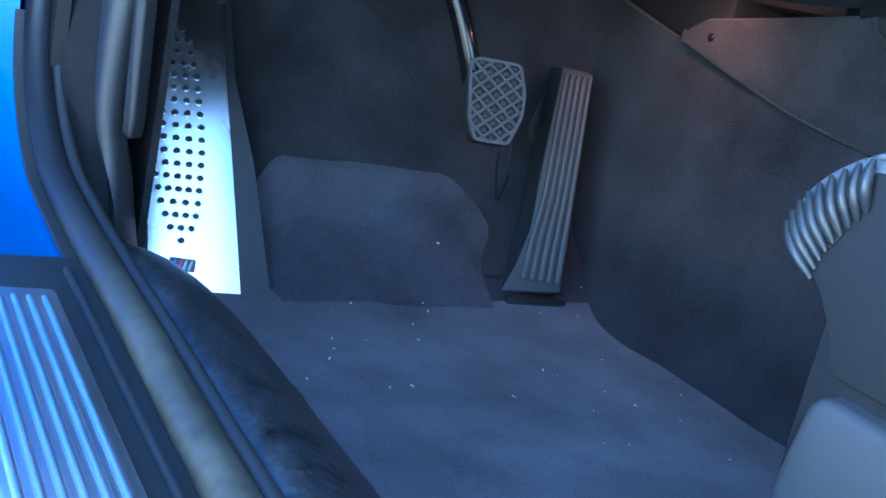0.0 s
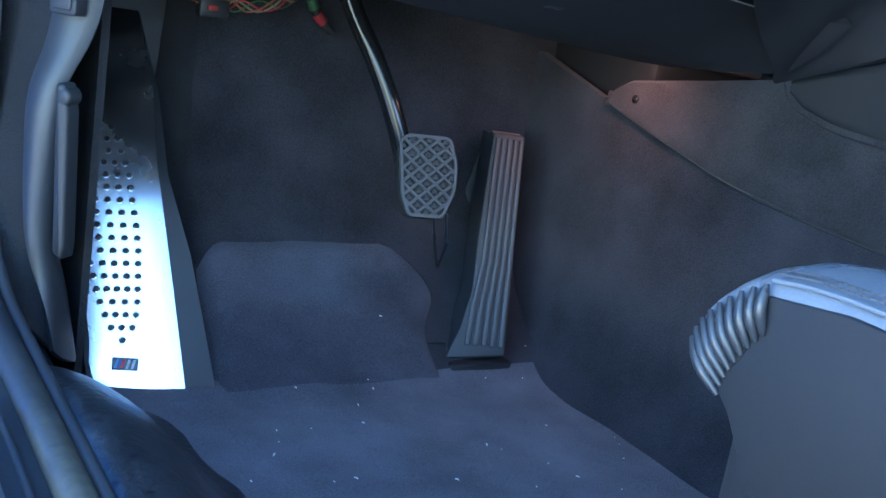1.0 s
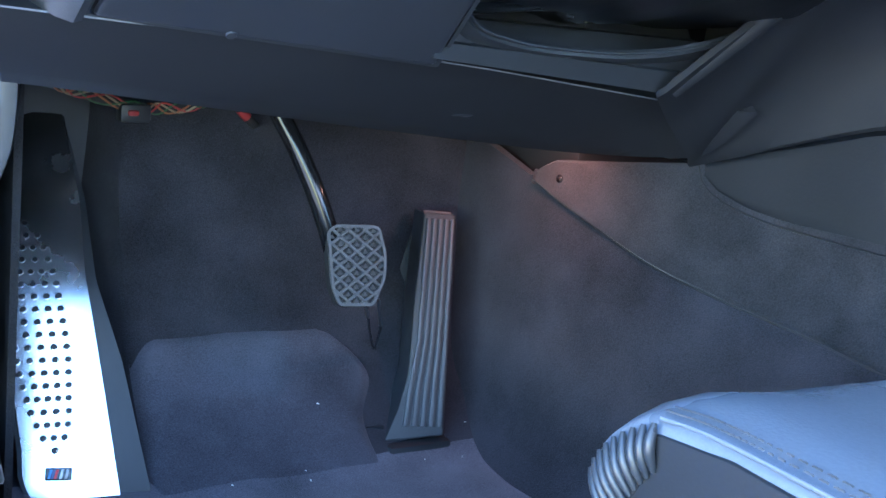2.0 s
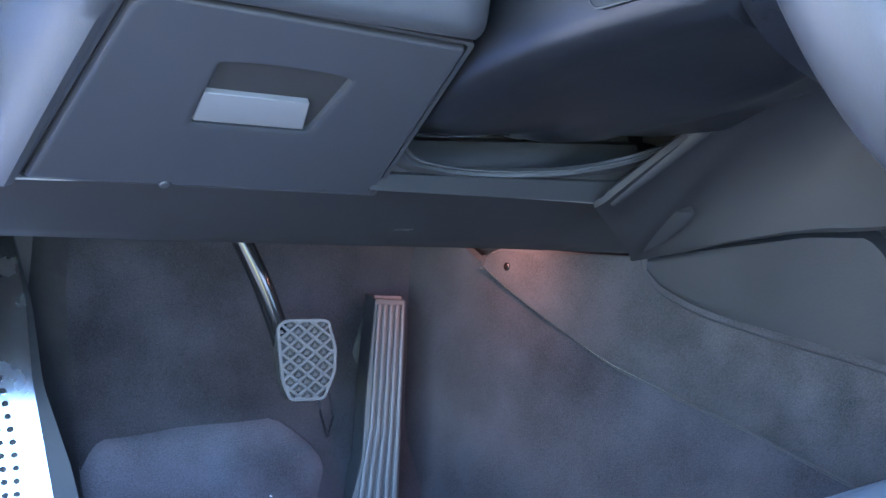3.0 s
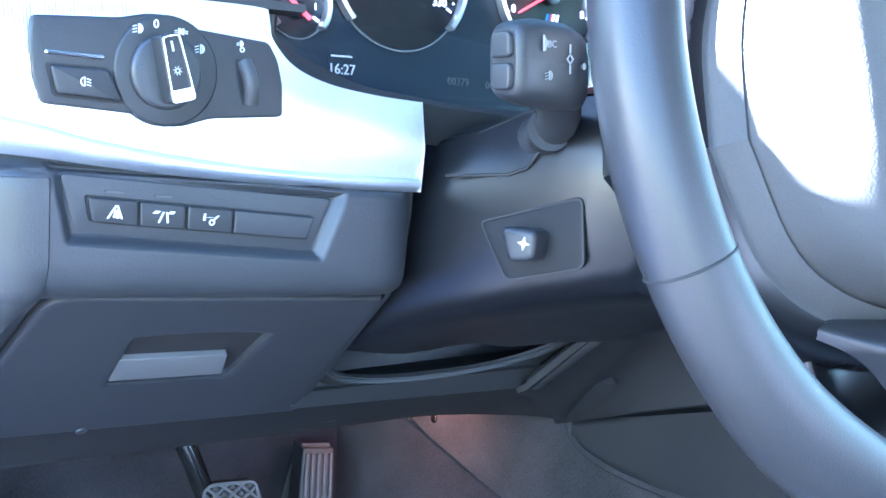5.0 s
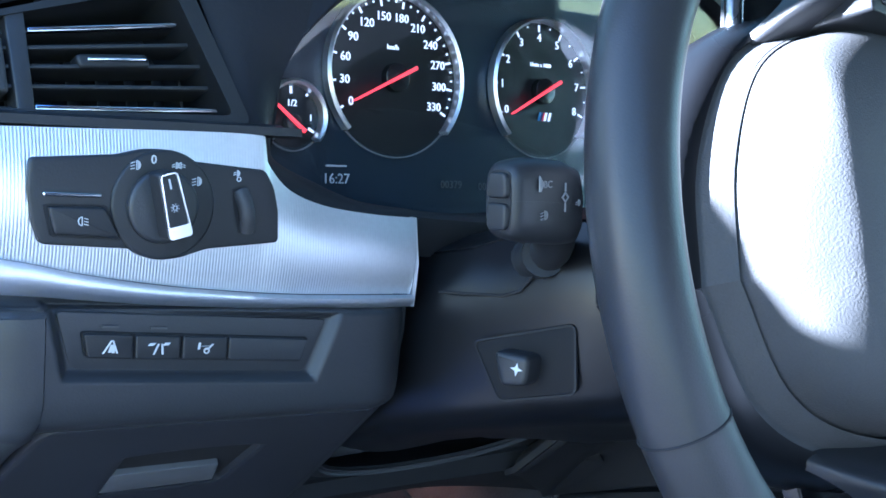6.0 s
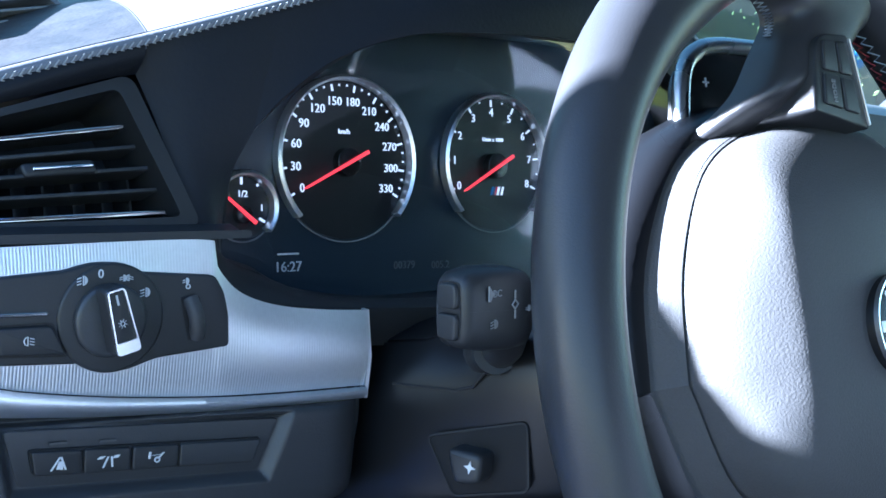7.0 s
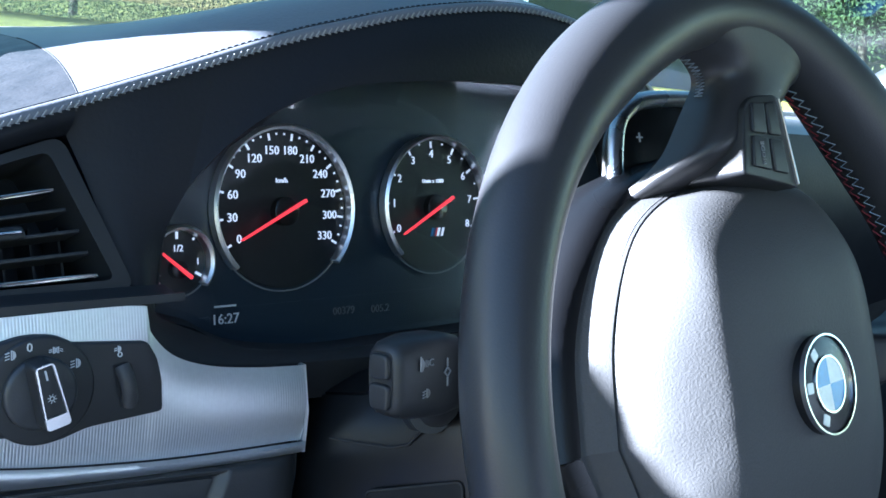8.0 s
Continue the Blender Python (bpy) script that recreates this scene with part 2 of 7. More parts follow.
def tube(pts, r, seg=10, closed=False, caps=True, flat=1.0, taper=None):
    """A round bar along pts. r: one radius, or one for each point."""
    bm = bmesh.new()
    P = [Vector(p) for p in pts]
    n = len(P)
    rs = r if isinstance(r, (list, tuple)) else [r] * n
    rings, up = [], None
    for i in range(n):
        a = P[(i + 1) % n] if (closed or i < n - 1) else P[i]
        b = P[(i - 1) % n] if (closed or i > 0) else P[i]
        t = (a - b).normalized()
        if up is None:
            up = t.orthogonal().normalized()
        up = (up - t * up.dot(t)).normalized()
        s = t.cross(up)
        rings.append([bm.verts.new(P[i] + rs[i] * (math.cos(q) * up + flat * math.sin(q) * s))
                      for q in [2 * math.pi * k / seg for k in range(seg)]])
    for i in range(n if closed else n - 1):
        A, B = rings[i], rings[(i + 1) % n]
        for k in range(seg):
            bm.faces.new((A[k], A[(k + 1) % seg], B[(k + 1) % seg], B[k]))
    if caps and not closed:
        bm.faces.new(rings[0][::-1])
        bm.faces.new(rings[-1])
    return bm


class Frame:
    """A plane to draw on: origin, x axis u, y axis v, and n towards the viewer."""
    def __init__(self, o, u, v):
        self.o, self.u = Vector(o), Vector(u).normalized()
        v = Vector(v)
        self.v = (v - self.u * v.dot(self.u)).normalized()
        self.n = self.u.cross(self.v)

    def __call__(self, a, b, h=0.0):
        return self.o + self.u * a + self.v * b + self.n * h

    def flat(self, p):
        d = Vector(p) - self.o
        return (d.dot(self.u), d.dot(self.v))

    def matrix(self):
        return Matrix((self.u, self.v, self.n)).transposed().to_4x4()


def rounded(poly, r, n=4):
    """The polygon with its corners rounded."""
    out, k = [], len(poly)
    for i in range(k):
        a, b, c = Vector(poly[i - 1]), Vector(poly[i]), Vector(poly[(i + 1) % k])
        q = r[i] if isinstance(r, (list, tuple)) else r
        d1, d2 = (a - b), (c - b)
        q = min(q, d1.length * 0.45, d2.length * 0.45)
        p1, p2 = b + d1.normalized() * q, b + d2.normalized() * q
        for j in range(n + 1):
            t = j / n
            out.append(tuple((1 - t) ** 2 * p1 + 2 * t * (1 - t) * b + t * t * p2))
    return out


def inset2(poly, d):
    """The polygon pulled inwards by d."""
    k = len(poly)
    area = sum(poly[i - 1][0] * poly[i][1] - poly[i][0] * poly[i - 1][1] for i in range(k))
    s = 1 if area > 0 else -1
    out = []
    for i in range(k):
        a, b, c = Vector(poly[i - 1]), Vector(poly[i]), Vector(poly[(i + 1) % k])
        e1, e2 = (b - a), (c - b)
        if e1.length < 1e-9 or e2.length < 1e-9:
            out.append(tuple(b)); continue
        n1 = Vector((-e1.y, e1.x)).normalized() * s
        n2 = Vector((-e2.y, e2.x)).normalized() * s
        m = (n1 + n2)
        m = m / max(0.5, m.length_squared / 2) if m.length > 1e-6 else n1
        m = m * (1.0 if m.length < 2 else 2 / m.length)
        out.append(tuple(b + m.normalized() * d * min(1.5, 1 / max(0.4, m.normalized().dot(n1)))))
    return out


def slab(fr, poly, h0, h1, edge=0.0):
    """A plate with the given outline between two heights over the frame, its front edge rounded."""
    bm = bmesh.new()
    levels = [(poly, h0)]
    if edge:
        for k in range(4):
            a = math.pi / 2 * k / 3
            levels.append((inset2(poly, edge * (1 - math.cos(a))), h1 - edge * (1 - math.sin(a))))
    else:
        levels.append((poly, h1))
    rings = [[bm.verts.new(fr(x, y, h)) for x, y in p] for p, h in levels]
    m = len(poly)
    for A, B in zip(rings, rings[1:]):
        for k in range(m):
            bm.faces.new((A[k], A[(k + 1) % m], B[(k + 1) % m], B[k]))
    bm.faces.new(rings[0][::-1])
    bm.faces.new(rings[-1])
    bmesh.ops.triangulate(bm, faces=[f for f in bm.faces if len(f.verts) > 4])
    return bm


def ring_slab(fr, outer, inner, h0, h1):
    """A flat frame between two outlines with as many points."""
    bm = bmesh.new()
    m = len(outer)
    L = [[bm.verts.new(fr(x, y, h)) for x, y in p] for p, h in ((outer, h0), (outer, h1), (inner, h1), (inner, h0))]
    for a in range(4):
        A, B = L[a], L[(a + 1) % 4]
        for k in range(m):
            bm.faces.new((A[k], A[(k + 1) % m], B[(k + 1) % m], B[k]))
    return bm


def arc(cx, cy, r, a0, a1, n=32):
    return [(cx + r * math.cos(radians(a0 + (a1 - a0) * i / n)), cy + r * math.sin(radians(a0 + (a1 - a0) * i / n))) for i in range(n + 1)]


def circle(cx, cy, r, n=40):
    return arc(cx, cy, r, 0, 360, n)[:-1]


def box(x0, x1, y0, y1, z0, z1, bevel=0.0, seg=2):
    bm = bmesh.new()
    bmesh.ops.create_cube(bm, size=1)
    for v in bm.verts:
        v.co = Vector(((x0 + x1) / 2 + v.co.x * (x1 - x0), (y0 + y1) / 2 + v.co.y * (y1 - y0), (z0 + z1) / 2 + v.co.z * (z1 - z0)))
    if bevel:
        bmesh.ops.bevel(bm, geom=bm.edges[:], offset=bevel, segments=seg, profile=0.5, affect='EDGES')
    return bm


def merge(*bms):
    """Several meshes of one part as one."""
    out = bmesh.new()
    for b in bms:
        me = bpy.data.meshes.new("tmp")
        b.to_mesh(me)
        b.free()
        out.from_mesh(me)
        bpy.data.meshes.remove(me)
    return out


def letters(fr, text, a, b, size, h=0.0006, align='CENTER'):
    """Built-in font letters as thin raised solids on a frame."""
    cu = bpy.data.curves.new("text", 'FONT')
    cu.body, cu.size, cu.align_x, cu.align_y, cu.extrude = text, size, align, 'CENTER', 0.0003
    cu.resolution_u = 2
    ob = bpy.data.objects.new("text", cu)
    me = bpy.data.meshes.new_from_object(ob)
    m = fr.matrix()
    m.translation = fr(a, b, h)
    me.transform(m)
    bm = bmesh.new()
    bm.from_mesh(me)
    bpy.data.meshes.remove(me)
    bpy.data.objects.remove(ob)
    bpy.data.curves.remove(cu)
    return bm


# ---- outside ----
def lump(x, y, z, k=0.003, f=14.0):
    return k * noise.noise(Vector((x * f, y * f, z * f)))


ground = part("ground", sheet([[(x, y, -0.30) for y in (-900, -30, 0, 30, 900)] for x in (900, 30, 0, -30, -900)], 0.1), GRASS)
tagged(ground, "sunlit green lawn beside the street", "lawn", kind="structure")
road = part("road", sheet([[(x, y, -0.28) for x in (-400, -30, 0, 30, 400)] for y in (-7.0, 0.0, 12.0, 17.0)], 0.05), ROAD)
tagged(road, "grey asphalt street with the car standing on it", "road", kind="structure")
tagged(part("kerb", box(-400, 400, 17.0, 17.25, -0.33, -0.17, 0.02), CONCRETE), "pale concrete kerb along the street", "kerb", kind="structure")

# ---- car floor ----
PROFILE = [(-0.85, 0.0), (-0.40, 0.0), (0.0, 0.0), (0.30, 0.0), (0.50, 0.0), (0.60, 0.0), (0.68, 0.0), (0.73, 0.0005), (0.765, 0.004), (0.80, 0.018), (0.84, 0.048), (0.89, 0.10), (0.925, 0.20), (0.945, 0.33), (0.96, 0.60)]
prof = spline([(0, y, z) for y, z in PROFILE], 14)
def well(x, p):
    """Room for the foot rest at the outer side."""
    k = min(1.0, max(0.0, (0.262 - x) / 0.02)) * min(1.0, max(0.0, (p.y - 0.775) / 0.02))
    return Vector((x, p.y + 0.07 * k + lump(x, p.y, p.z, 0.004), p.z * (1 - 0.6 * k * max(0, 1 - p.z / 0.2)) + lump(x, p.y + 3, p.z, 0.003)))


rows = [[well(x, p) for x in [0.10 + 0.60 * i / 60 for i in range(61)]] for p in prof]
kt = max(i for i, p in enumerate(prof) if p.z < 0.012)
tagged(part("wall_toe", sheet(rows[kt:], 0.01), CARPET_SHADED), "black velour carpet on the upper toe board in a shaded tone", "carpet", kind="structure")
tagged(part("floor", sheet(rows[:kt + 1], 0.01), CARPET_LIT), "dark grey velour carpet of the driver's footwell in a lit tone", "carpet", kind="structure")

# moulded carpet step in front of the foot rest
def toe(y):
    for a, b in zip(prof, prof[1:]):
        if a.y <= y <= b.y:
            k = (y - a.y) / (b.y - a.y)
            return a.z + (b.z - a.z) * k
    return 0.0


def toe_mat():
    n, m = 30, 26
    rows = []
    for i in range(n + 1):
        s = i / n
        y = 0.772 + 0.124 * s
        lo, hi = 0.256 + 0.006 * s, 0.488 + 0.024 * math.exp(-((s - 0.78) / 0.22) ** 2) - 0.02 * s ** 12
        row = []
        for j in range(m + 1):
            r = j / m
            x = lo + (hi - lo) * r
            edge = max(0.0, min(r * 6, (1 - r) * 6, (1 - s) * 8, s * 1.6, 1.0))
            up = 0.012 * math.sqrt(max(0.0, 1 - (1 - edge) ** 2)) - 0.004
            yy = y + (0.012 * (max(0, abs(r - 0.5) - 0.38) / 0.12) ** 2) * s * -1
            row.append((x, yy - up * 0.75, toe(yy) + up * 0.75 + lump(x, y, 1.0, 0.0015, 30)))
        rows.append(row)
    return sheet(rows, 0.004)


tagged(part("trim_toe", toe_mat(), CARPET_HALF_LIT), "raised dark grey carpet pad on the toe board", "carpet", kind="structure")

# tunnel wall beside the pedals; its upper edge drops to a notch
TOPS = [(0.20, 0.355), (0.56, 0.352), (0.61, 0.345), (0.684, 0.330), (0.775, 0.313), (0.795, 0.302), (0.803, 0.291), (0.817, 0.288), (0.869, 0.299), (0.921, 0.311), (1.0, 0.33)]
TUN = [(-0.010, 0.586), (-0.004, 0.590), (0.012, 0.600), (0.04, 0.612), (0.15, 0.632), (0.29, 0.648), (0.42, 0.655)]
FLARE = [(0.20, 0.110), (0.40, 0.078), (0.50, 0.0555), (0.52, 0.0505), (0.61, 0.0225), (0.70, 0.009), (0.766, 0.0), (1.1, -0.002)]


def along_table(table, q):
    """The value of a table of pairs at q, straight between its rows."""
    for (a, p), (b, r) in zip(table, table[1:]):
        if a <= q <= b:
            return p + (r - p) * (q - a) / (b - a)
    return table[-1][1] if q > table[-1][0] else table[0][1]


def tun_top(y):
    return along_table(TOPS, y)


def tun_x(y, z):
    """The tunnel's flank: it leans out with height and flares towards the seat."""
    return along_table(TUN, z) + along_table(FLARE, y) * min(1.0, max(0.2, (z + 0.03) / 0.2))


ys = [0.20 + 0.78 * i / 78 for i in range(79)]
rows = []
for i in range(25):
    s = i / 24
    row = []
    for y in ys:
        z = -0.008 + s * (tun_top(y) + 0.008)
        row.append((tun_x(y, z) + lump(0.6, y, z, 0.003, 10), y, z))
    rows.append(row)
tagged(part("wall_tunnel", sheet(rows[::-1], 0.012), CARPET_SHADED), "dark grey carpet on the side of the centre tunnel", "carpet", kind="structure")

# upper carpet cover on the tunnel, with the screw
SEAMC = [(0.800, 0.2855), (0.792, 0.2835), (0.731, 0.2675), (0.655, 0.249), (0.605, 0.2405), (0.536, 0.231), (0.478, 0.2255), (0.433, 0.2195), (0.36, 0.211), (0.30, 0.205)]
cov = thing("tunnel_cover", "grey suede side cover of the centre console with one screw", "cover", (0.65, 0.6, 0.30))
sc = spline([(0, y, z) for y, z in SEAMC], 8)
rows = []
for s, proud in ((0.0, -0.004), (0.0, 0.0035), (0.02, 0.0062), (0.06, 0.0072), (0.2, 0.0072), (0.4, 0.0068), (0.6, 0.0066), (0.8, 0.0066), (0.95, 0.0064), (1.0, 0.004)):
    row = []
    for p in sc:
        z = p.z + s * (tun_top(p.y) - p.z)
        row.append((tun_x(p.y, z) - proud + lump(2, p.y, z, 0.0012, 12), p.y, z))
    rows.append(row)
cover_skin = part("cover_skin", sheet(rows, 0.004), CARPET_GREY)
cover_gap = part("cover_gap", tube([(tun_x(p.y, p.z) - 0.001, p.y, p.z - 0.0012) for p in sc], 0.0016, 6), BLACK)
sfr = Frame((tun_x(0.763, 0.2965) - 0.0066, 0.763, 0.2965), (0, -1, 0), (0.05, 0, 1))
screw = part("screw", merge(slab(sfr, circle(0, 0, 0.0042, 16), -0.004, 0.0015, 0.0008), slab(sfr, circle(0, 0, 0.0018, 6), 0.0012, 0.0022)), GLOSS_BLACK)
hang(cov, cover_skin, cover_gap, screw)

# near-black boxes that stand for the unlit depth under the dashboard
tagged(part("void_box", box(0.672, 1.50, 0.775, 1.0, -0.02, 0.34, 0.01), BLACK), "near-black box standing for the unlit depth beside the centre tunnel", "wall", kind="structure")
tagged(part("void_box", box(0.690, 1.50, 0.655, 1.0, 0.335, 0.62, 0.01), BLACK), "near-black box standing for the unlit depth behind the centre console", "wall", kind="structure")
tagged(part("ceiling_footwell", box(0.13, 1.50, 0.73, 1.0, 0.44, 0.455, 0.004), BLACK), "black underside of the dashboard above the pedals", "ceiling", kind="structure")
tagged(part("wall_bulkhead", box(0.10, 1.60, 1.0, 1.03, -0.3, 0.735), PLASTIC_DARK), "black bulkhead behind the pedals", "wall", kind="structure")

# ---- door opening: sill, seal, pillar ----
SEALP = [(0.058, -0.85, 0.103), (0.058, 0.20, 0.103), (0.060, 0.45, 0.103), (0.060, 0.57, 0.103), (0.057, 0.647, 0.109), (0.052, 0.714, 0.122), (0.050, 0.772, 0.148), (0.049, 0.812, 0.182),
         (0.049, 0.832, 0.225), (0.049, 0.838, 0.30), (0.049, 0.842, 0.45), (0.055, 0.85, 0.60), (0.09, 0.80, 0.80), (0.15, 0.55, 0.96), (0.20, 0.30, 1.04), (0.21, 0.0, 1.06), (0.21, -0.85, 1.05)]
seal_path = spline(SEALP, 8)
def rubbed(m, dark_tone, y0, y1):
    """Rubber in a dark tone beyond y1 and in its own worn grey before y0, with a ragged border."""
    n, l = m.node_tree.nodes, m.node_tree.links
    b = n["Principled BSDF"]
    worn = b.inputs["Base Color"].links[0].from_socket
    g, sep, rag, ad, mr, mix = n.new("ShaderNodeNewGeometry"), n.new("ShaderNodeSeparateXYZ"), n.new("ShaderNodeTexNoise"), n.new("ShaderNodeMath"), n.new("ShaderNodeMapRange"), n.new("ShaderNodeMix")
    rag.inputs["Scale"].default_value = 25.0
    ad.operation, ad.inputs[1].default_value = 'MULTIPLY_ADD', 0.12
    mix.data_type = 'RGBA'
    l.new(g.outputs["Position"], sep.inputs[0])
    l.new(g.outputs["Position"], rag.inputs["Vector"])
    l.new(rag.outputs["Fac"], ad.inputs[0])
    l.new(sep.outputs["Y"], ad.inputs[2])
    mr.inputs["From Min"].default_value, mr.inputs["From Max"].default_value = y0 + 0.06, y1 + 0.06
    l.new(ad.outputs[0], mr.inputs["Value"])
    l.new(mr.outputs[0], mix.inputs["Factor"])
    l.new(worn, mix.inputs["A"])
    mix.inputs["B"].default_value = (*dark_tone, 1)
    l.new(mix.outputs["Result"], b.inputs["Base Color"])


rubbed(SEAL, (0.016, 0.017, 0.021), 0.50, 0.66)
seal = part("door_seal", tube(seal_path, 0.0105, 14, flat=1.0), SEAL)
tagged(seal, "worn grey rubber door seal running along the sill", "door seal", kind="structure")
lip = part("seal_lip", tube([p + Vector((0.0135, -0.002, 0.003)) for p in seal_path], 0.0045, 10), RUBBER)
tagged(lip, "thin black rubber lip beside the door seal", "door seal", kind="structure")
# painted flange outside the seal
rows = []
n_ = len(seal_path)
for off, dz in ((-0.012, -0.012), (-0.030, -0.014), (-0.038, -0.012), (-0.075, -0.012), (-0.095, -0.03), (-0.11, -0.14)):
    rows.append([(p.x + off, p.y + (0.012 + 0.2 * abs(off)) * min(1, max(0, (p.z - 0.11) * 8)), p.z + dz * (1 if p.z < 0.5 else -0.2)) for p in seal_path])
tagged(part("body_side", sheet(rows, 0.004), PAINT), "metallic blue painted body side at the door opening", "car body", kind="structure")

tagged(part("seal_base", sheet([[p + Vector((o, 0.004 if p.z > 0.11 else 0, -0.006)) for p in seal_path[8:64]] for o in (0.012, -0.004, -0.016)], 0.004), RUBBER), "black rubber base of the door seal", "door seal", kind="structure")
SILL = [(0.235, -0.004), (0.205, 0.006), (0.172, 0.042), (0.142, 0.080), (0.112, 0.104), (0.088, 0.112), (0.074, 0.106), (0.070, 0.09)]
spn = spline([(x, 0, z) for x, z in SILL], 5)
sill_y = [-0.85 + 1.5 * i / 60 for i in range(61)] + [0.68, 0.71, 0.74, 0.77]
def sill_bend(p, y):
    k = max(0.0, y - 0.52) / 0.25
    return (p.x - 0.018 * k * k, y, p.z * (1 - 0.62 * k * k) + lump(p.x, y, p.z, 0.002, 9))


tagged(part("trim_sill", sheet([[sill_bend(p, y) for y in sill_y] for p in spn], 0.005), SCUFFED), "scuffed black plastic sill trim", "trim", kind="structure")

# tread plate on the outer sill
tread = thing("tread_plate", "ribbed bright metal tread plate on the door sill", "tread plate", (0.0, 0.1, 0.1))
tfr = Frame((0.0, 0.528, 0.101), (1, 0, -0.02), (0, 1, 0))
tb = part("plate", slab(tfr, rounded([(-0.026, 0), (-0.026, -1.1), (0.027, -1.1), (0.027, 0)], 0.004), -0.006, 0.003, 0.002), STEEL_BLUE)
ribs = []
for i in range(6):
    x_ = -0.0195 + i * 0.0078
    ribs.append(part("rib", tube([tfr(x_, -0.013, 0.0016), tfr(x_, -0.020, 0.0026), tfr(x_, -0.03, 0.0028), tfr(x_, -1.0, 0.0028)], 0.0024, 10), STEEL_BLUE))
hang(tread, tb, *ribs)
hold = part("tread_bed", merge(box(-0.034, 0.060, -0.85, 0.60, 0.075, 0.0985, 0.005), box(0.0375, 0.0415, -0.85, 0.57, 0.098, 0.1025, 0.0015)), RUBBER)
tagged(hold, "black plastic bed of the tread plate", "sill", kind="structure")

tagged(part("wall_sill", box(0.050, 0.100, 0.56, 0.86, -0.10, 0.075, 0.006), PLASTIC_DARK), "black core of the sill", "sill", kind="structure")
tagged(part("wall_sill", box(0.056, 0.066, 0.80, 1.02, -0.10, 0.68), BLACK), "black inner side of the front pillar", "wall", kind="structure")

# A-pillar foot trim, rear face towards the seat
PIL = [((0.067, 0.70, 0.112), (0.118, 0.735, 0.060)), ((0.066, 0.735, 0.135), (0.110, 0.745, 0.110)), ((0.064, 0.775, 0.165), (0.098, 0.742, 0.160)),
       ((0.063, 0.80, 0.21), (0.094, 0.735, 0.235)), ((0.063, 0.815, 0.25), (0.097, 0.735, 0.270)), ((0.063, 0.82, 0.29), (0.112, 0.735, 0.305)), ((0.063, 0.825, 0.34), (0.119, 0.735, 0.335)),
       ((0.063, 0.825, 0.40), (0.121, 0.735, 0.40)), ((0.065, 0.825, 0.60), (0.12, 0.735, 0.60))]
pa, pb = spline([a for a, b in PIL], 6), spline([b for a, b in PIL], 6)
rows = [[a.lerp(b, 0.66 + 0.34 * s) + Vector((-0.003, -0.010, 0)) * math.sin(math.pi * (0.3 + 0.7 * s)) for s in [k / 8 for k in range(9)]] +
        [b + Vector((0.002, 0.006, 0)), b + Vector((0.001, 0.05, 0)), b + Vector((0.001, 0.18, 0))] for a, b in zip(pa, pb)]
felt = [[a.lerp(b, 0.74 * s) + Vector((0.0, 0.014, 0)) * math.sin(math.pi * min(1.0, 0.15 + s)) for s in [k / 6 for k in range(7)]] for a, b in zip(pa, pb)]
tagged(part("trim_felt", sheet(felt, 0.004), CARPET_DARK), "black felt strip between door seal and pillar trim", "trim", kind="structure")
tagged(part("trim_pillar", sheet(rows, 0.004), PLASTIC), "dark grey grained plastic trim at the foot of the pillar", "trim", kind="structure")
# wall behind it
tagged(part("wall_kick", sheet([[(0.128 + 0.002 * math.sin(y * 30), y, z) for y in (0.755, 0.85, 0.95, 1.02)] for z in (0.0, 0.15, 0.3, 0.45, 0.6)], 0.006), CARPET_DARK), "black carpet on the footwell's outer side", "wall", kind="structure")

# tailgate button
bt = thing("tailgate_button", "small black push button with white car symbol in pillar trim", "button", (0.098, 0.725, 0.336))
bfm = Frame((0.099, 0.7365, 0.3365), (0.050, -0.080, 0.003), (0.0, 0.0, 1.0))
bz = part("bezel", slab(bfm, rounded([(-0.0125, -0.0165), (0.0125, -0.0165), (0.0125, 0.0165), (-0.0125, 0.0165)], 0.004), -0.004, 0.0065, 0.0015), PLASTIC_DARK)
bk = part("key", slab(bfm, rounded([(-0.0095, -0.013), (0.0095, -0.013), (0.0095, 0.013), (-0.0095, 0.013)], 0.003), 0.0, 0.0085, 0.0012), PLASTIC)
sy = part("symbol", merge(slab(bfm, rounded([(-0.003, -0.0055), (0.0022, -0.0055), (0.003, 0.0), (0.0022, 0.0055), (-0.003, 0.0055), (-0.0018, 0.0)], 0.0012), 0.0082, 0.0089),
                          slab(bfm, rounded([(0.0022, -0.0012), (0.0042, -0.0012), (0.0042, 0.0012), (0.0022, 0.0012)], 0.0004), 0.0082, 0.0089)), WHITE)
hang(bt, bz, bk, sy)

# bonnet release lever
lv = thing("release_lever", "black bonnet release lever beside the footrest", "lever", (0.1, 0.73, 0.2))
lf0 = Frame((0.1065, 0.728, 0.150), (0.6, -0.8, 0), (-0.075, 0.0, 1))
la = part("handle", slab(lf0, rounded([(-0.0055, 0.0), (0.0035, -0.004), (0.0055, 0.008), (0.0055, 0.105), (0.002, 0.125), (-0.0055, 0.125)], 0.003), -0.004, 0.0085, 0.003), PLASTIC_DARK)
lb = part("pivot", slab(lf0, circle(0.001, 0.116, 0.0065, 24), -0.004, 0.0088, 0.003), PLASTIC_DARK)
hang(lv, la, lb)

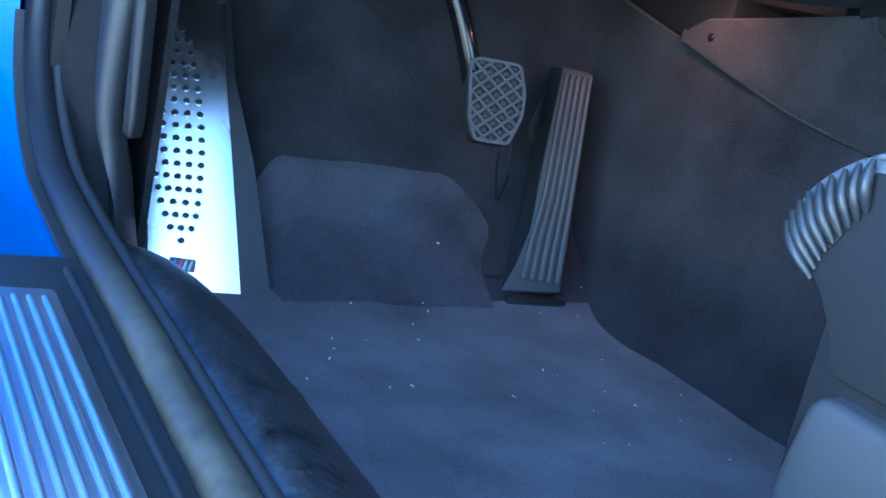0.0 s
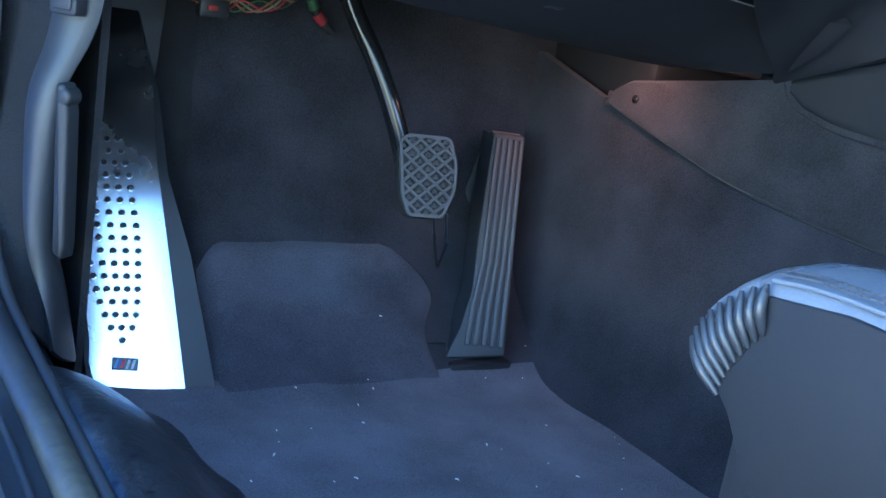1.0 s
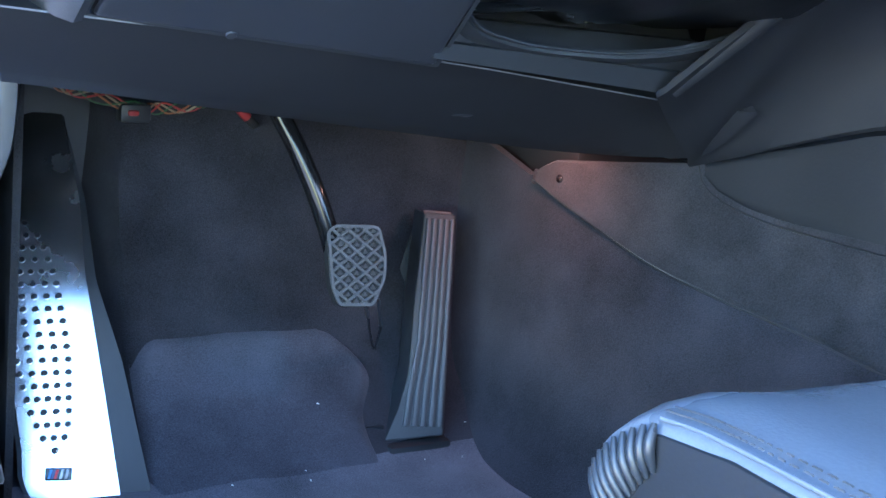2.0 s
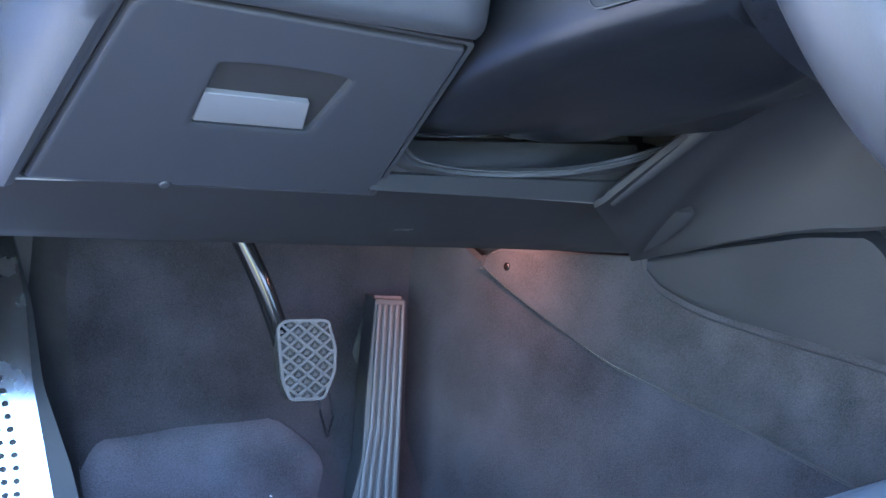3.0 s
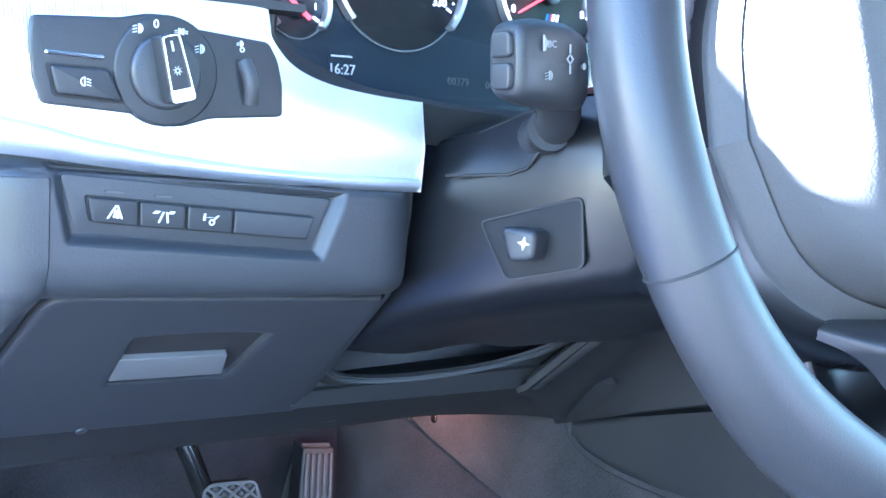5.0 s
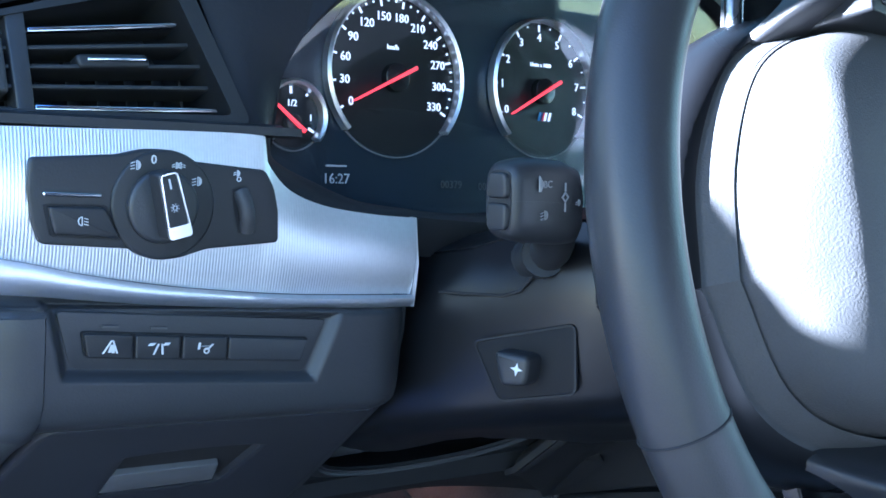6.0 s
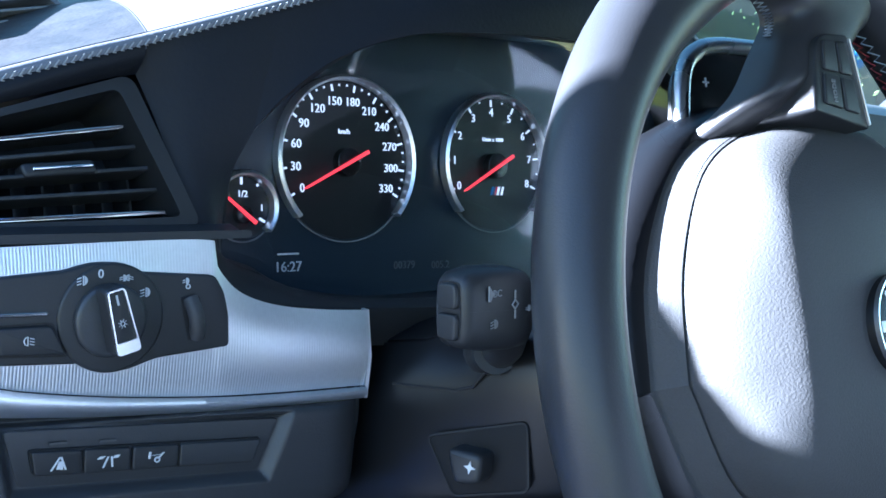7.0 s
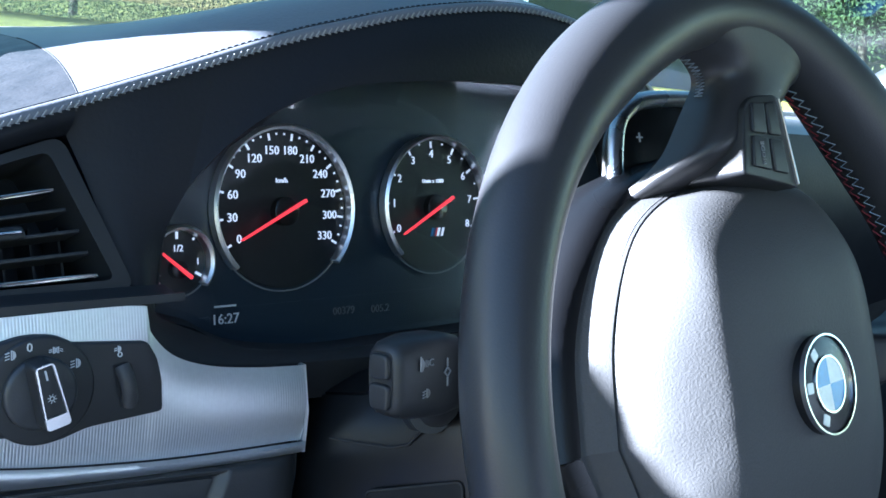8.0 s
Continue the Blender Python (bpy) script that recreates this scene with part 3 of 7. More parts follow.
# ---- foot rest plate ----
FO = Vector((0.229, 0.784, 0.002))
ffr = Frame(FO, (1.0, -0.28, 0.0), (0.0, 0.47, 0.88))
rest = thing("footrest", "brushed steel footrest plate with round dimples and a small badge", "footrest", tuple(FO))
FOOT_L = [(-0.003, -0.064), (0.004, -0.073), (0.0197, -0.081), (0.045, -0.083), (0.065, -0.087), (0.089, -0.0915), (0.127, -0.096), (0.174, -0.1043), (0.213, -0.1075), (0.26, -0.110), (0.36, -0.118)]
FOOT_R = [(-0.003, 0.0014), (0.10, -0.0185), (0.20, -0.0385), (0.275, -0.0474), (0.36, -0.0673)]


def fh(v):
    """The plate leans back towards its upper end."""
    return -0.23 * 0.009 * math.log1p(math.exp((v - 0.192) / 0.009))


def plate_skin(h0, wide=False):
    rows = []
    for i in range(41):
        v = -0.003 + 0.363 * i / 40
        a, b = along_table(FOOT_L, v), along_table(FOOT_R, v)
        if wide:
            a, b = a - 0.004, b + along_table([(0.0, 0.027), (0.124, 0.0195), (0.193, 0.009), (0.347, 0.002), (0.4, 0.002)], v)
        rows.append([ffr(a + (b - a) * k / 8, v, h0 + fh(v) + 0.0008 * (1 - (k / 4 - 1) ** 4)) for k in range(9)])
    return rows


plate = part("plate", sheet(plate_skin(0.0), 0.002), FOOT_STEEL)
under = part("carrier", sheet(plate_skin(-0.0045, True), 0.02), PLASTIC_DARK)
dimples = []
counts = [1, 3, 4, 4, 5, 5, 5, 5, 5, 5, 5, 5, 5, 5, 5, 4, 4, 3, 1]
DIM_L = [(0.0446, -0.0559), (0.056, -0.0662), (0.067, -0.0719), (0.078, -0.0769), (0.090, -0.0812), (0.101, -0.0851), (0.123, -0.0912), (0.146, -0.0962), (0.168, -0.0994), (0.191, -0.1019), (0.213, -0.1031), (0.236, -0.0997), (0.2462, -0.0926)]
DIM_R = [(0.0446, -0.0559), (0.056, -0.0486), (0.067, -0.0466), (0.078, -0.0464), (0.101, -0.0476), (0.123, -0.0491), (0.146, -0.0528), (0.168, -0.0578), (0.191, -0.0628), (0.202, -0.0669), (0.2245, -0.0757), (0.236, -0.0819), (0.2462, -0.0926)]
dm = None
for i, c in enumerate(counts):
    v0 = 0.0446 + i * 0.0112
    for j in range(c):
        u, ur = along_table(DIM_L, v0), along_table(DIM_R, v0)
        u += (ur - u) * (j / (c - 1) if c > 1 else 0.5)
        v = v0 - 0.06 * (ur - u)
        if dm is None:
            bmd = bmesh.new()
            prof_d = [(0.0034, 0.0000), (0.0030, 0.0007), (0.0025, 0.0008), (0.0020, 0.0002)]
            rings = []
            for r, h in prof_d:
                rings.append([bmd.verts.new((r * math.cos(q), r * math.sin(q), h)) for q in [2 * math.pi * k / 12 for k in range(12)]])
            for A, B in zip(rings, rings[1:]):
                for k in range(12):
                    bmd.faces.new((A[k], A[(k + 1) % 12], B[(k + 1) % 12], B[k]))
            bmd.faces.new(rings[-1])
            ob = part("dimple", bmd, FOOT_STEEL)
            ob.data.materials.append(PLASTIC_DARK)
            for p in ob.data.polygons:
                if max((ob.data.vertices[k].co.xy.length for k in p.vertices)) < 0.0026:
                    p.material_index = 1
            dm = ob.data
        else:
            ob = new("dimple", dm)
        slope = -math.atan(0.23 / (1 + math.exp((0.192 - v) / 0.009)))
        mt = ffr.matrix() @ Matrix.Rotation(slope, 4, 'X')
        mt.translation = ffr(u, v, fh(v) + 0.0007)
        ob.matrix_world = mt
        dimples.append(ob)
for o in dimples:
    o.parent = rest
    o.matrix_parent_inverse = Matrix.Translation(rest.location).inverted()
bo = (-0.0521, 0.0246)
badge = part("badge", slab(ffr, rounded([(bo[0] - 0.011, bo[1] - 0.0055), (bo[0] + 0.011, bo[1] - 0.0055), (bo[0] + 0.011, bo[1] + 0.0055), (bo[0] - 0.011, bo[1] + 0.0055)], 0.0015), 0.0, 0.0012, 0.0004), GLOSS_BLACK, label="small dark badge with coloured stripes")
stripes = []
for k, mt_ in enumerate((BADGE_BLUE, BADGE_VIOLET, RED)):
    x0 = bo[0] - 0.009 + 0.0026 * k
    stripes.append(part("stripe", slab(ffr, [(x0, bo[1] - 0.004), (x0 + 0.0022, bo[1] - 0.004), (x0 + 0.0042, bo[1] + 0.004), (x0 + 0.002, bo[1] + 0.004)], 0.0011, 0.0015), mt_))
x0 = bo[0] + 0.0005
stripes.append(part("stripe", merge(slab(ffr, [(x0, bo[1] - 0.004), (x0 + 0.0022, bo[1] - 0.004), (x0 + 0.004, bo[1] + 0.004), (x0 + 0.0018, bo[1] + 0.004)], 0.0011, 0.0015),
                                  slab(ffr, [(x0 + 0.0045, bo[1] - 0.004), (x0 + 0.0065, bo[1] - 0.004), (x0 + 0.0085, bo[1] + 0.004), (x0 + 0.0063, bo[1] + 0.004)], 0.0011, 0.0015)), WHITE))
hang(rest, plate, under, badge)
for s_ in stripes:
    s_.parent = badge
    s_.matrix_parent_inverse = badge.matrix_world.inverted()

# ---- accelerator ----
ped = thing("accelerator_pedal", "black ribbed rubber accelerator pedal standing on the floor", "pedal", (0.55, 0.78, 0.0))
af = Frame((0.557, 0.781, 0.024), (0.032, -0.011, 0.0), (0.024, 0.093, 0.208))
AOUT = [af.flat(p) for p in ((0.557, 0.781, 0.024), (0.577, 0.826, 0.13), (0.597, 0.870, 0.233), (0.565, 0.881, 0.234), (0.544, 0.847, 0.150), (0.529, 0.818, 0.080), (0.515, 0.808, 0.046), (0.497, 0.798, 0.017))]
pad = part("pad", slab(af, rounded(AOUT, 0.003, 3), -0.014, 0.0, 0.002), RUBBER)
ribs = []
for k in range(5):
    a0, a1 = 0.06 + k * 0.19, 0.06 + k * 0.19 + 0.125
    def across(s, b):
        lo = AOUT[3][0] + (AOUT[5][0] - AOUT[3][0]) * s if s < 0.7 else AOUT[5][0] + (AOUT[7][0] * 0.75 - AOUT[5][0]) * (s - 0.7) / 0.3
        hi = AOUT[2][0] + (AOUT[0][0] - AOUT[2][0]) * s
        return lo + (hi - lo) * b
    top, bot = AOUT[2][1] - 0.006, 0.008
    P1 = [(across(s, a0), top + (bot - top) * s) for s in (0, 0.2, 0.4, 0.6, 0.8, 1.0)]
    P2 = [(across(s, a1), top + (bot - top) * s) for s in (1.0, 0.8, 0.6, 0.4, 0.2, 0)]
    ribs.append(part("rib", slab(af, P1 + P2, -0.001, 0.0032, 0.0014), RUBBER_WORN))
side = part("housing", slab(Frame(af(AOUT[7][0], 0, -0.013), (0.0, 0.0, -1.0), (0.024, 0.093, 0.208)), [(-0.01, -0.005), (0.012, 0.0), (0.012, 0.235), (-0.002, 0.235)], -0.028, 0.0), PLASTIC_DARK)
base = part("foot", box(0.497, 0.570, 0.783, 0.81, 0.002, 0.016, 0.004), PLASTIC_DARK)
body_ = part("body", sheet([[af(AOUT[3][0] + 0.002, 0.23, -0.013), af(AOUT[2][0] - 0.002, 0.23, -0.013)], [af(AOUT[3][0] + 0.002, 0.23, -0.05), af(AOUT[2][0] - 0.002, 0.23, -0.05)], [(0.52, 0.90, 0.03), (0.58, 0.88, 0.03)]], 0.006), PLASTIC_DARK)
wedge = part("side_wall", sheet([[af(x, y, -0.004), af(x, y, -0.004) + Vector((0.002, 0.010, -0.002)), af(x, y, -0.004) + Vector((0.008, 0.032, -0.004))] for x, y in [AOUT[3], AOUT[4], AOUT[5], AOUT[6], AOUT[7]]], 0.004), PLASTIC)
hang(ped, pad, side, base, body_, wedge, *ribs)

# ---- brake ----
brk = thing("brake_pedal", "black brake pedal with diamond-ribbed rubber pad and steel arm", "pedal", (0.45, 0.83, 0.2))
bfr = Frame((0.432, 0.812, 0.159), (1.0, -0.18, 0.0), (-0.004, 0.30, 0.95))
BOUT = [(0.004, 0.0), (0.040, 0.0), (0.052, 0.028), (0.053, 0.052), (0.046, 0.078), (0.040, 0.081), (0.0, 0.081), (-0.009, 0.074), (-0.004, 0.02)]
BOUT = [(x, y * 0.985) for x, y in BOUT]
pad = part("pad", slab(bfr, rounded(BOUT, 0.006, 4), -0.012, 0.0, 0.002), RUBBER_PIT_SHADE)
rimr = rounded(BOUT, 0.006, 4)
edge = part("edge", ring_slab(bfr, inset2(rimr, 0.0008), inset2(rimr, 0.0036), -0.0005, 0.0032), RUBBER_WORN)


def inside(p, poly):
    c = False
    for i in range(len(poly)):
        (x1, y1), (x2, y2) = poly[i - 1], poly[i]
        if (y1 > p[1]) != (y2 > p[1]) and p[0] < (x2 - x1) * (p[1] - y1) / (y2 - y1) + x1:
            c = not c
    return c


ribs = []
inn = inset2(rimr, 0.0025)
for sgn in (1, -1):
    for k in range(-8, 12):
        pts = []
        for q in range(161):
            v = 0.08 * q / 160
            u = 0.022 + k * 0.0168 + sgn * (v - 0.04) * 1.22
            if inside((u, v), inn):
                pts.append((u, v))
        if len(pts) > 6:
            (u0, v0), (u1, v1) = pts[0], pts[-1]
            d = Vector((u1 - u0, v1 - v0)).normalized()
            nn = Vector((-d.y, d.x)) * 0.0014
            ribs.append(part("rib", slab(bfr, [(u0 - nn.x, v0 - nn.y), (u1 - nn.x, v1 - nn.y), (u1 + nn.x, v1 + nn.y), (u0 + nn.x, v0 + nn.y)], -0.0005, 0.003, 0.0006), RUBBER_WORN))
# a small wedge in each diamond
for k in range(-4, 9):
    for q in range(-1, 13):
        u, v = 0.022 + (k + 0.5 * ((q + 1) % 2)) * 0.0168, 0.04 + (q - 6) * 0.0168 / 2.44
        if inside((u, v), inset2(rimr, 0.005)):
            ribs.append(part("wedge", slab(bfr, [(u - 0.0034, v - 0.0022), (u + 0.0034, v - 0.0022), (u + 0.0004, v + 0.0024), (u - 0.0004, v + 0.0024)], -0.0005, 0.0016, 0.0005), RUBBER))
arm = part("arm", tube(spline([(0.440, 0.838, 0.205), (0.431, 0.842, 0.232), (0.418, 0.852, 0.268), (0.402, 0.866, 0.305), (0.384, 0.885, 0.345), (0.36, 0.91, 0.42)], 8), 0.0098, 14), STEEL_DARK, label="shiny black steel pedal arm")
arm2 = part("bracket", box(0.440, 0.468, 0.828, 0.842, 0.185, 0.225, 0.003), PLASTIC_DARK)
link = part("link", tube([(0.486, 0.822, 0.160), (0.506, 0.845, 0.122), (0.512, 0.862, 0.092)], 0.0014, 8), SATIN)
link2 = part("link", tube([(0.472, 0.822, 0.160), (0.496, 0.85, 0.118), (0.5105, 0.862, 0.092)], 0.0014, 8), SATIN)
hang(brk, pad, edge, arm, arm2, link, link2, *ribs)


# ---- dashboard ----
# stitch line along the upper edge, and the edge of the instrument recess
STITCH = [(0.06, 0.50, 0.708), (0.13, 0.482, 0.735), (0.188, 0.480, 0.755), (0.223, 0.480, 0.766), (0.273, 0.479, 0.783), (0.333, 0.477, 0.804), (0.378, 0.475, 0.817), (0.44, 0.472, 0.832), (0.513, 0.470, 0.841),
          (0.582, 0.470, 0.834), (0.65, 0.474, 0.806), (0.72, 0.482, 0.780), (0.82, 0.50, 0.768), (1.10, 0.52, 0.762), (1.72, 0.55, 0.745)]
OPEN = [(0.266, 0.466, 0.662), (0.268, 0.466, 0.685), (0.270, 0.466, 0.705), (0.280, 0.465, 0.726), (0.304, 0.464, 0.751), (0.335, 0.462, 0.771), (0.380, 0.460, 0.785), (0.440, 0.458, 0.791), (0.500, 0.458, 0.793), (0.56, 0.458, 0.791),
        (0.615, 0.462, 0.776), (0.648, 0.464, 0.75), (0.66, 0.466, 0.70)]
OPEN_LOW = [(0.660, 0.466, 0.66), (0.63, 0.464, 0.634), (0.55, 0.463, 0.627), (0.43, 0.463, 0.625), (0.37, 0.463, 0.625), (0.318, 0.464, 0.633), (0.290, 0.465, 0.647)]
st = spline(STITCH, 8)


def at_x(path, x):
    for a, b in zip(path, path[1:]):
        if a.x <= x <= b.x:
            return a.lerp(b, (x - a.x) / max(1e-9, b.x - a.x))
    return path[-1].copy()


# rear face under the stitch line: columns from the stitch down to the vents and the recess
COLS = [((0.06, 0.49, 0.70), 0.06), ((0.10, 0.477, 0.714), 0.10), ((0.14, 0.478, 0.727), 0.14), ((0.18, 0.4825, 0.738), 0.183), ((0.212, 0.4865, 0.7465), 0.214), ((0.2235, 0.4875, 0.7485), 0.224)]
cols = [[at_x(st, xs).lerp(Vector(e), k / 6) + Vector((0, -0.004, 0)) * math.sin(math.pi * k / 6) for k in range(7)] for e, xs in COLS]
dash = part("dash_face", sheet(cols[::-1], 0.006), LEATHER_DASH_SHADED)
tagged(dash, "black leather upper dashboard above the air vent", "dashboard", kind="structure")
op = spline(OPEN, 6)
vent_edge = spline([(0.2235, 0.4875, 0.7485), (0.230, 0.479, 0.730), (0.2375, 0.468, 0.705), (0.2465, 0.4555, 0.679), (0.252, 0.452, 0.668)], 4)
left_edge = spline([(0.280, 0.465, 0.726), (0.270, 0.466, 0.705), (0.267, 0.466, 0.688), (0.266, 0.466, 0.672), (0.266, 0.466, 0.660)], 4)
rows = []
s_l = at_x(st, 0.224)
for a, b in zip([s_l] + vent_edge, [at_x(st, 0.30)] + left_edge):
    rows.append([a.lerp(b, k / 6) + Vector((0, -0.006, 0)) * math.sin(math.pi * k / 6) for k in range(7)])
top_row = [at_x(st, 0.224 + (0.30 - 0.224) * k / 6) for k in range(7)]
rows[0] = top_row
tagged(part("dash_post", sheet(rows, 0.006), LEATHER_DASH_SHADED), "black leather dash face between vent and dials", "dashboard", kind="structure")
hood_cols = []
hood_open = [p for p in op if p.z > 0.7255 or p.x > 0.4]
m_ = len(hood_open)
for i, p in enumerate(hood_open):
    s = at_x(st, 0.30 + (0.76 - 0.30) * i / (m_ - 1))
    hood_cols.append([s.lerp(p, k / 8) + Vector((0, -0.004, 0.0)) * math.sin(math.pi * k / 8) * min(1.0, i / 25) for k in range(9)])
tagged(part("dash_hood", sheet(hood_cols[::-1], 0.006), LEATHER_DASH_SHADED), "black leather hood over the instruments", "dashboard", kind="structure")
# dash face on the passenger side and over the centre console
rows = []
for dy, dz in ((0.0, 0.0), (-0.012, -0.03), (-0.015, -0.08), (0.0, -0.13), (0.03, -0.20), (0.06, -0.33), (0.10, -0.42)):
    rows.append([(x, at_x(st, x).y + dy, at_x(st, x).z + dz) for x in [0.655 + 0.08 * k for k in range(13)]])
tagged(part("dash_face_right", sheet(rows, 0.006), LEATHER_DASH_SHADED), "black leather dashboard on the passenger side", "dashboard", kind="structure")
# dash top
rows = []
TOPP = [(0.0, 0.0, 0.0), (0.005, 0.0012, 0.0), (0.012, 0.0032, 0.0), (0.025, 0.0070, 0.0), (0.04, 0.0105, 0.02), (0.065, 0.0145, 0.08), (0.09, 0.016, 0.18), (0.14, 0.016, 0.40), (0.20, 0.012, 0.62), (0.30, 0.0, 0.85), (0.40, -0.008, 0.95), (0.62, -0.04, 1.0)]
def top_z(p, dy):
    """Height of the dash top dy forward of a point of its stitched edge; the hood sinks into a level top."""
    for (a, c, e), (b, d, g) in zip(TOPP, TOPP[1:]):
        if a <= dy <= b:
            k = (dy - a) / (b - a)
            dz, fl_ = c + (d - c) * k, e + (g - e) * k
            break
    level = min(0.787, p.z + 0.022) if p.x < 0.7 else p.z - 0.03
    rise = dz * min(1.0, max(0.1, (p.x - 0.12) / 0.25)) if dz > 0 else dz
    return p.z + (level - p.z) * fl_ + rise * (1 if dz < 0 else 1 - 0.7 * fl_)


def on_top(x, dy, lift=0.0):
    """A point on the dash top, dy forward of the stitched edge."""
    p = at_x(st, x)
    return Vector((x, p.y + dy, top_z(p, dy) + lift))


def joint_x(dy):
    """The cross seam's place along the dash top."""
    d = min(dy, 0.2)
    return 0.2265 + 0.30 * d - 0.7 * d * d


X0, X1 = st[0].x, st[-1].x
for nm_, n_, a_, b_, mt_ in (("dash_top_end", 24, 0.0, -0.0004, LEATHER_SHADE), ("dash_top", 150, 0.0004, 0.0, LEATHER_TOP_LIT)):
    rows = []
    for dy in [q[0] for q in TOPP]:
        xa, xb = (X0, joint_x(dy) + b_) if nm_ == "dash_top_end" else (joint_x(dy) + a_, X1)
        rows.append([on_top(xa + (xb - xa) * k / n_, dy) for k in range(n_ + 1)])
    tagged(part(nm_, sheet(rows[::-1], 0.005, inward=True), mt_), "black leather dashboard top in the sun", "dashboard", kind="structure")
# rolled leather edge between the two rows of stitching
fold = [[p + Vector((0, dy, dz)) for p in st if 0.085 < p.x < 0.70] for dy, dz in ((0.0062, 0.0010), (0.0052, 0.0023), (0.0025, 0.0026), (0.0002, 0.0022), (-0.0012, 0.0008), (-0.0017, -0.0010), (-0.0015, -0.0024))]
tagged(part("dash_fold", sheet(fold[::-1], 0.001), LEATHER_TOP_LIT), "rolled leather edge of the dashboard", "dashboard", kind="structure")
# seams and stitches
seam = part("seam", tube([p + Vector((0, 0.0034, 0.0026)) for p in st if 0.085 < p.x < 0.70], 0.0004, 6), THREAD_DARK)
cross = part("seam", tube([on_top(joint_x(d), d, -0.0001) for d in [0.004 * k for k in range(2, 40)]], 0.0004, 6), THREAD_DARK)
for o in (seam, cross):
    tagged(o, "dark seam in the dashboard leather", "seam", kind="structure")
along, d_ = [], 0.0
for a, b in zip(st, st[1:]):
    L = (b - a).length
    while d_ < L:
        along.append((a.lerp(b, d_ / L), (b - a).normalized()))
        d_ += 0.0042
    d_ -= L
stitches, upper = [], []
for p, t in along:
    if 0.10 < p.x < 0.66:
        c = p + Vector((0, -0.0021, -0.0012))
        w = Vector((0, -0.0003, -0.0013))
        stitches.append(tube([c + t * 0.0014 - w, c - t * 0.0012 + w, c + t * 0.0004 + w * 1.2], 0.00045, 5))
        c = p + Vector((0, 0.0085, 0.0026 * min(1.0, max(0.3, (p.x - 0.12) / 0.25))))
        upper.append(tube([c - t * 0.0012, c + t * 0.0012], 0.00035, 4))
tagged(part("stitching", merge(*stitches), THREAD), "grey stitching along the dashboard edge", "stitching", kind="stuff")
tagged(part("stitching", merge(*upper), THREAD_DARK), "fine dark stitching along the dashboard top", "stitching", kind="stuff")

# side window vent in the dash top
sv = thing("side_window_vent", "small slotted window vent at the dashboard's outer end", "air vent", (0.17, 0.55, 0.765))
svf = Frame((0.206, 0.588, 0.7610), (0.93, 0.30, 0.16), (-0.05, 0.45, 0.88))
SVO = [(-0.060, -0.016), (0.008, -0.0145), (0.0235, -0.003), (0.0280, 0.009), (0.022, 0.0185), (-0.060, 0.0200)]
parts_ = [part("frame", ring_slab(svf, rounded([(x * 1.10, y * 1.14) for x, y in SVO], 0.005), rounded(SVO, 0.004), -0.012, 0.0016), LEATHER_TOP_LIT), part("backing", slab(svf, rounded(SVO, 0.004), -0.022, -0.010), BLACK)]
for k in range(5):
    y0 = -0.0120 + k * 0.0063
    x1 = 0.0 + 0.0255 * math.sqrt(max(0.05, 1 - ((y0 - 0.006) / 0.0215) ** 2))
    parts_.append(part("slat", slab(svf, [(-0.053, y0), (x1, y0), (x1, y0 + 0.0017), (-0.053, y0 + 0.0017)], -0.009, 0.0006, 0.0005), GREY_KEY))
hang(sv, *parts_)

# ---- instrument cluster ----
cf = Frame((0.359, 0.4905, 0.7085), (1, 0, 0), (0, 0.2, 0.98))
clus = thing("instrument_cluster", "black instrument cluster with four round dials, white numerals and red needles", "instruments", (0.42, 0.49, 0.70))
loop = op + spline(OPEN_LOW, 6) + [Vector((0.266, 0.466, 0.655))]
sleeve_rows = []
for k in range(5):
    s = k / 4
    sleeve_rows.append([p.lerp(Vector((0.462 + (p.x - 0.462) * 0.985, cf(0, p.z - 0.7085, -0.004).y, 0.708 + (p.z - 0.708) * 0.95)), s) for p in loop + [loop[0]]])
sleeve_rows.insert(0, [Vector((0.462 + (p.x - 0.462) * 1.04, p.y + 0.012, 0.708 + (p.z - 0.708) * 1.06)) for p in loop + [loop[0]]])
cp = []
cp.append(part("surround", sheet(sleeve_rows, 0.003), PLASTIC_DARK))
face_poly = [((0.462 + (p.x - 0.462) * 0.995) - 0.359, (0.708 + (p.z - 0.708) * 0.965 - 0.7085) / 0.98) for p in loop]
cp.append(part("face", slab(cf, face_poly[::-1], -0.012, -0.003), DIAL_FACE))
TC, TR = (0.1195, 0.0), 0.0462
FC, FR = (-0.0695, -0.0275), 0.0203


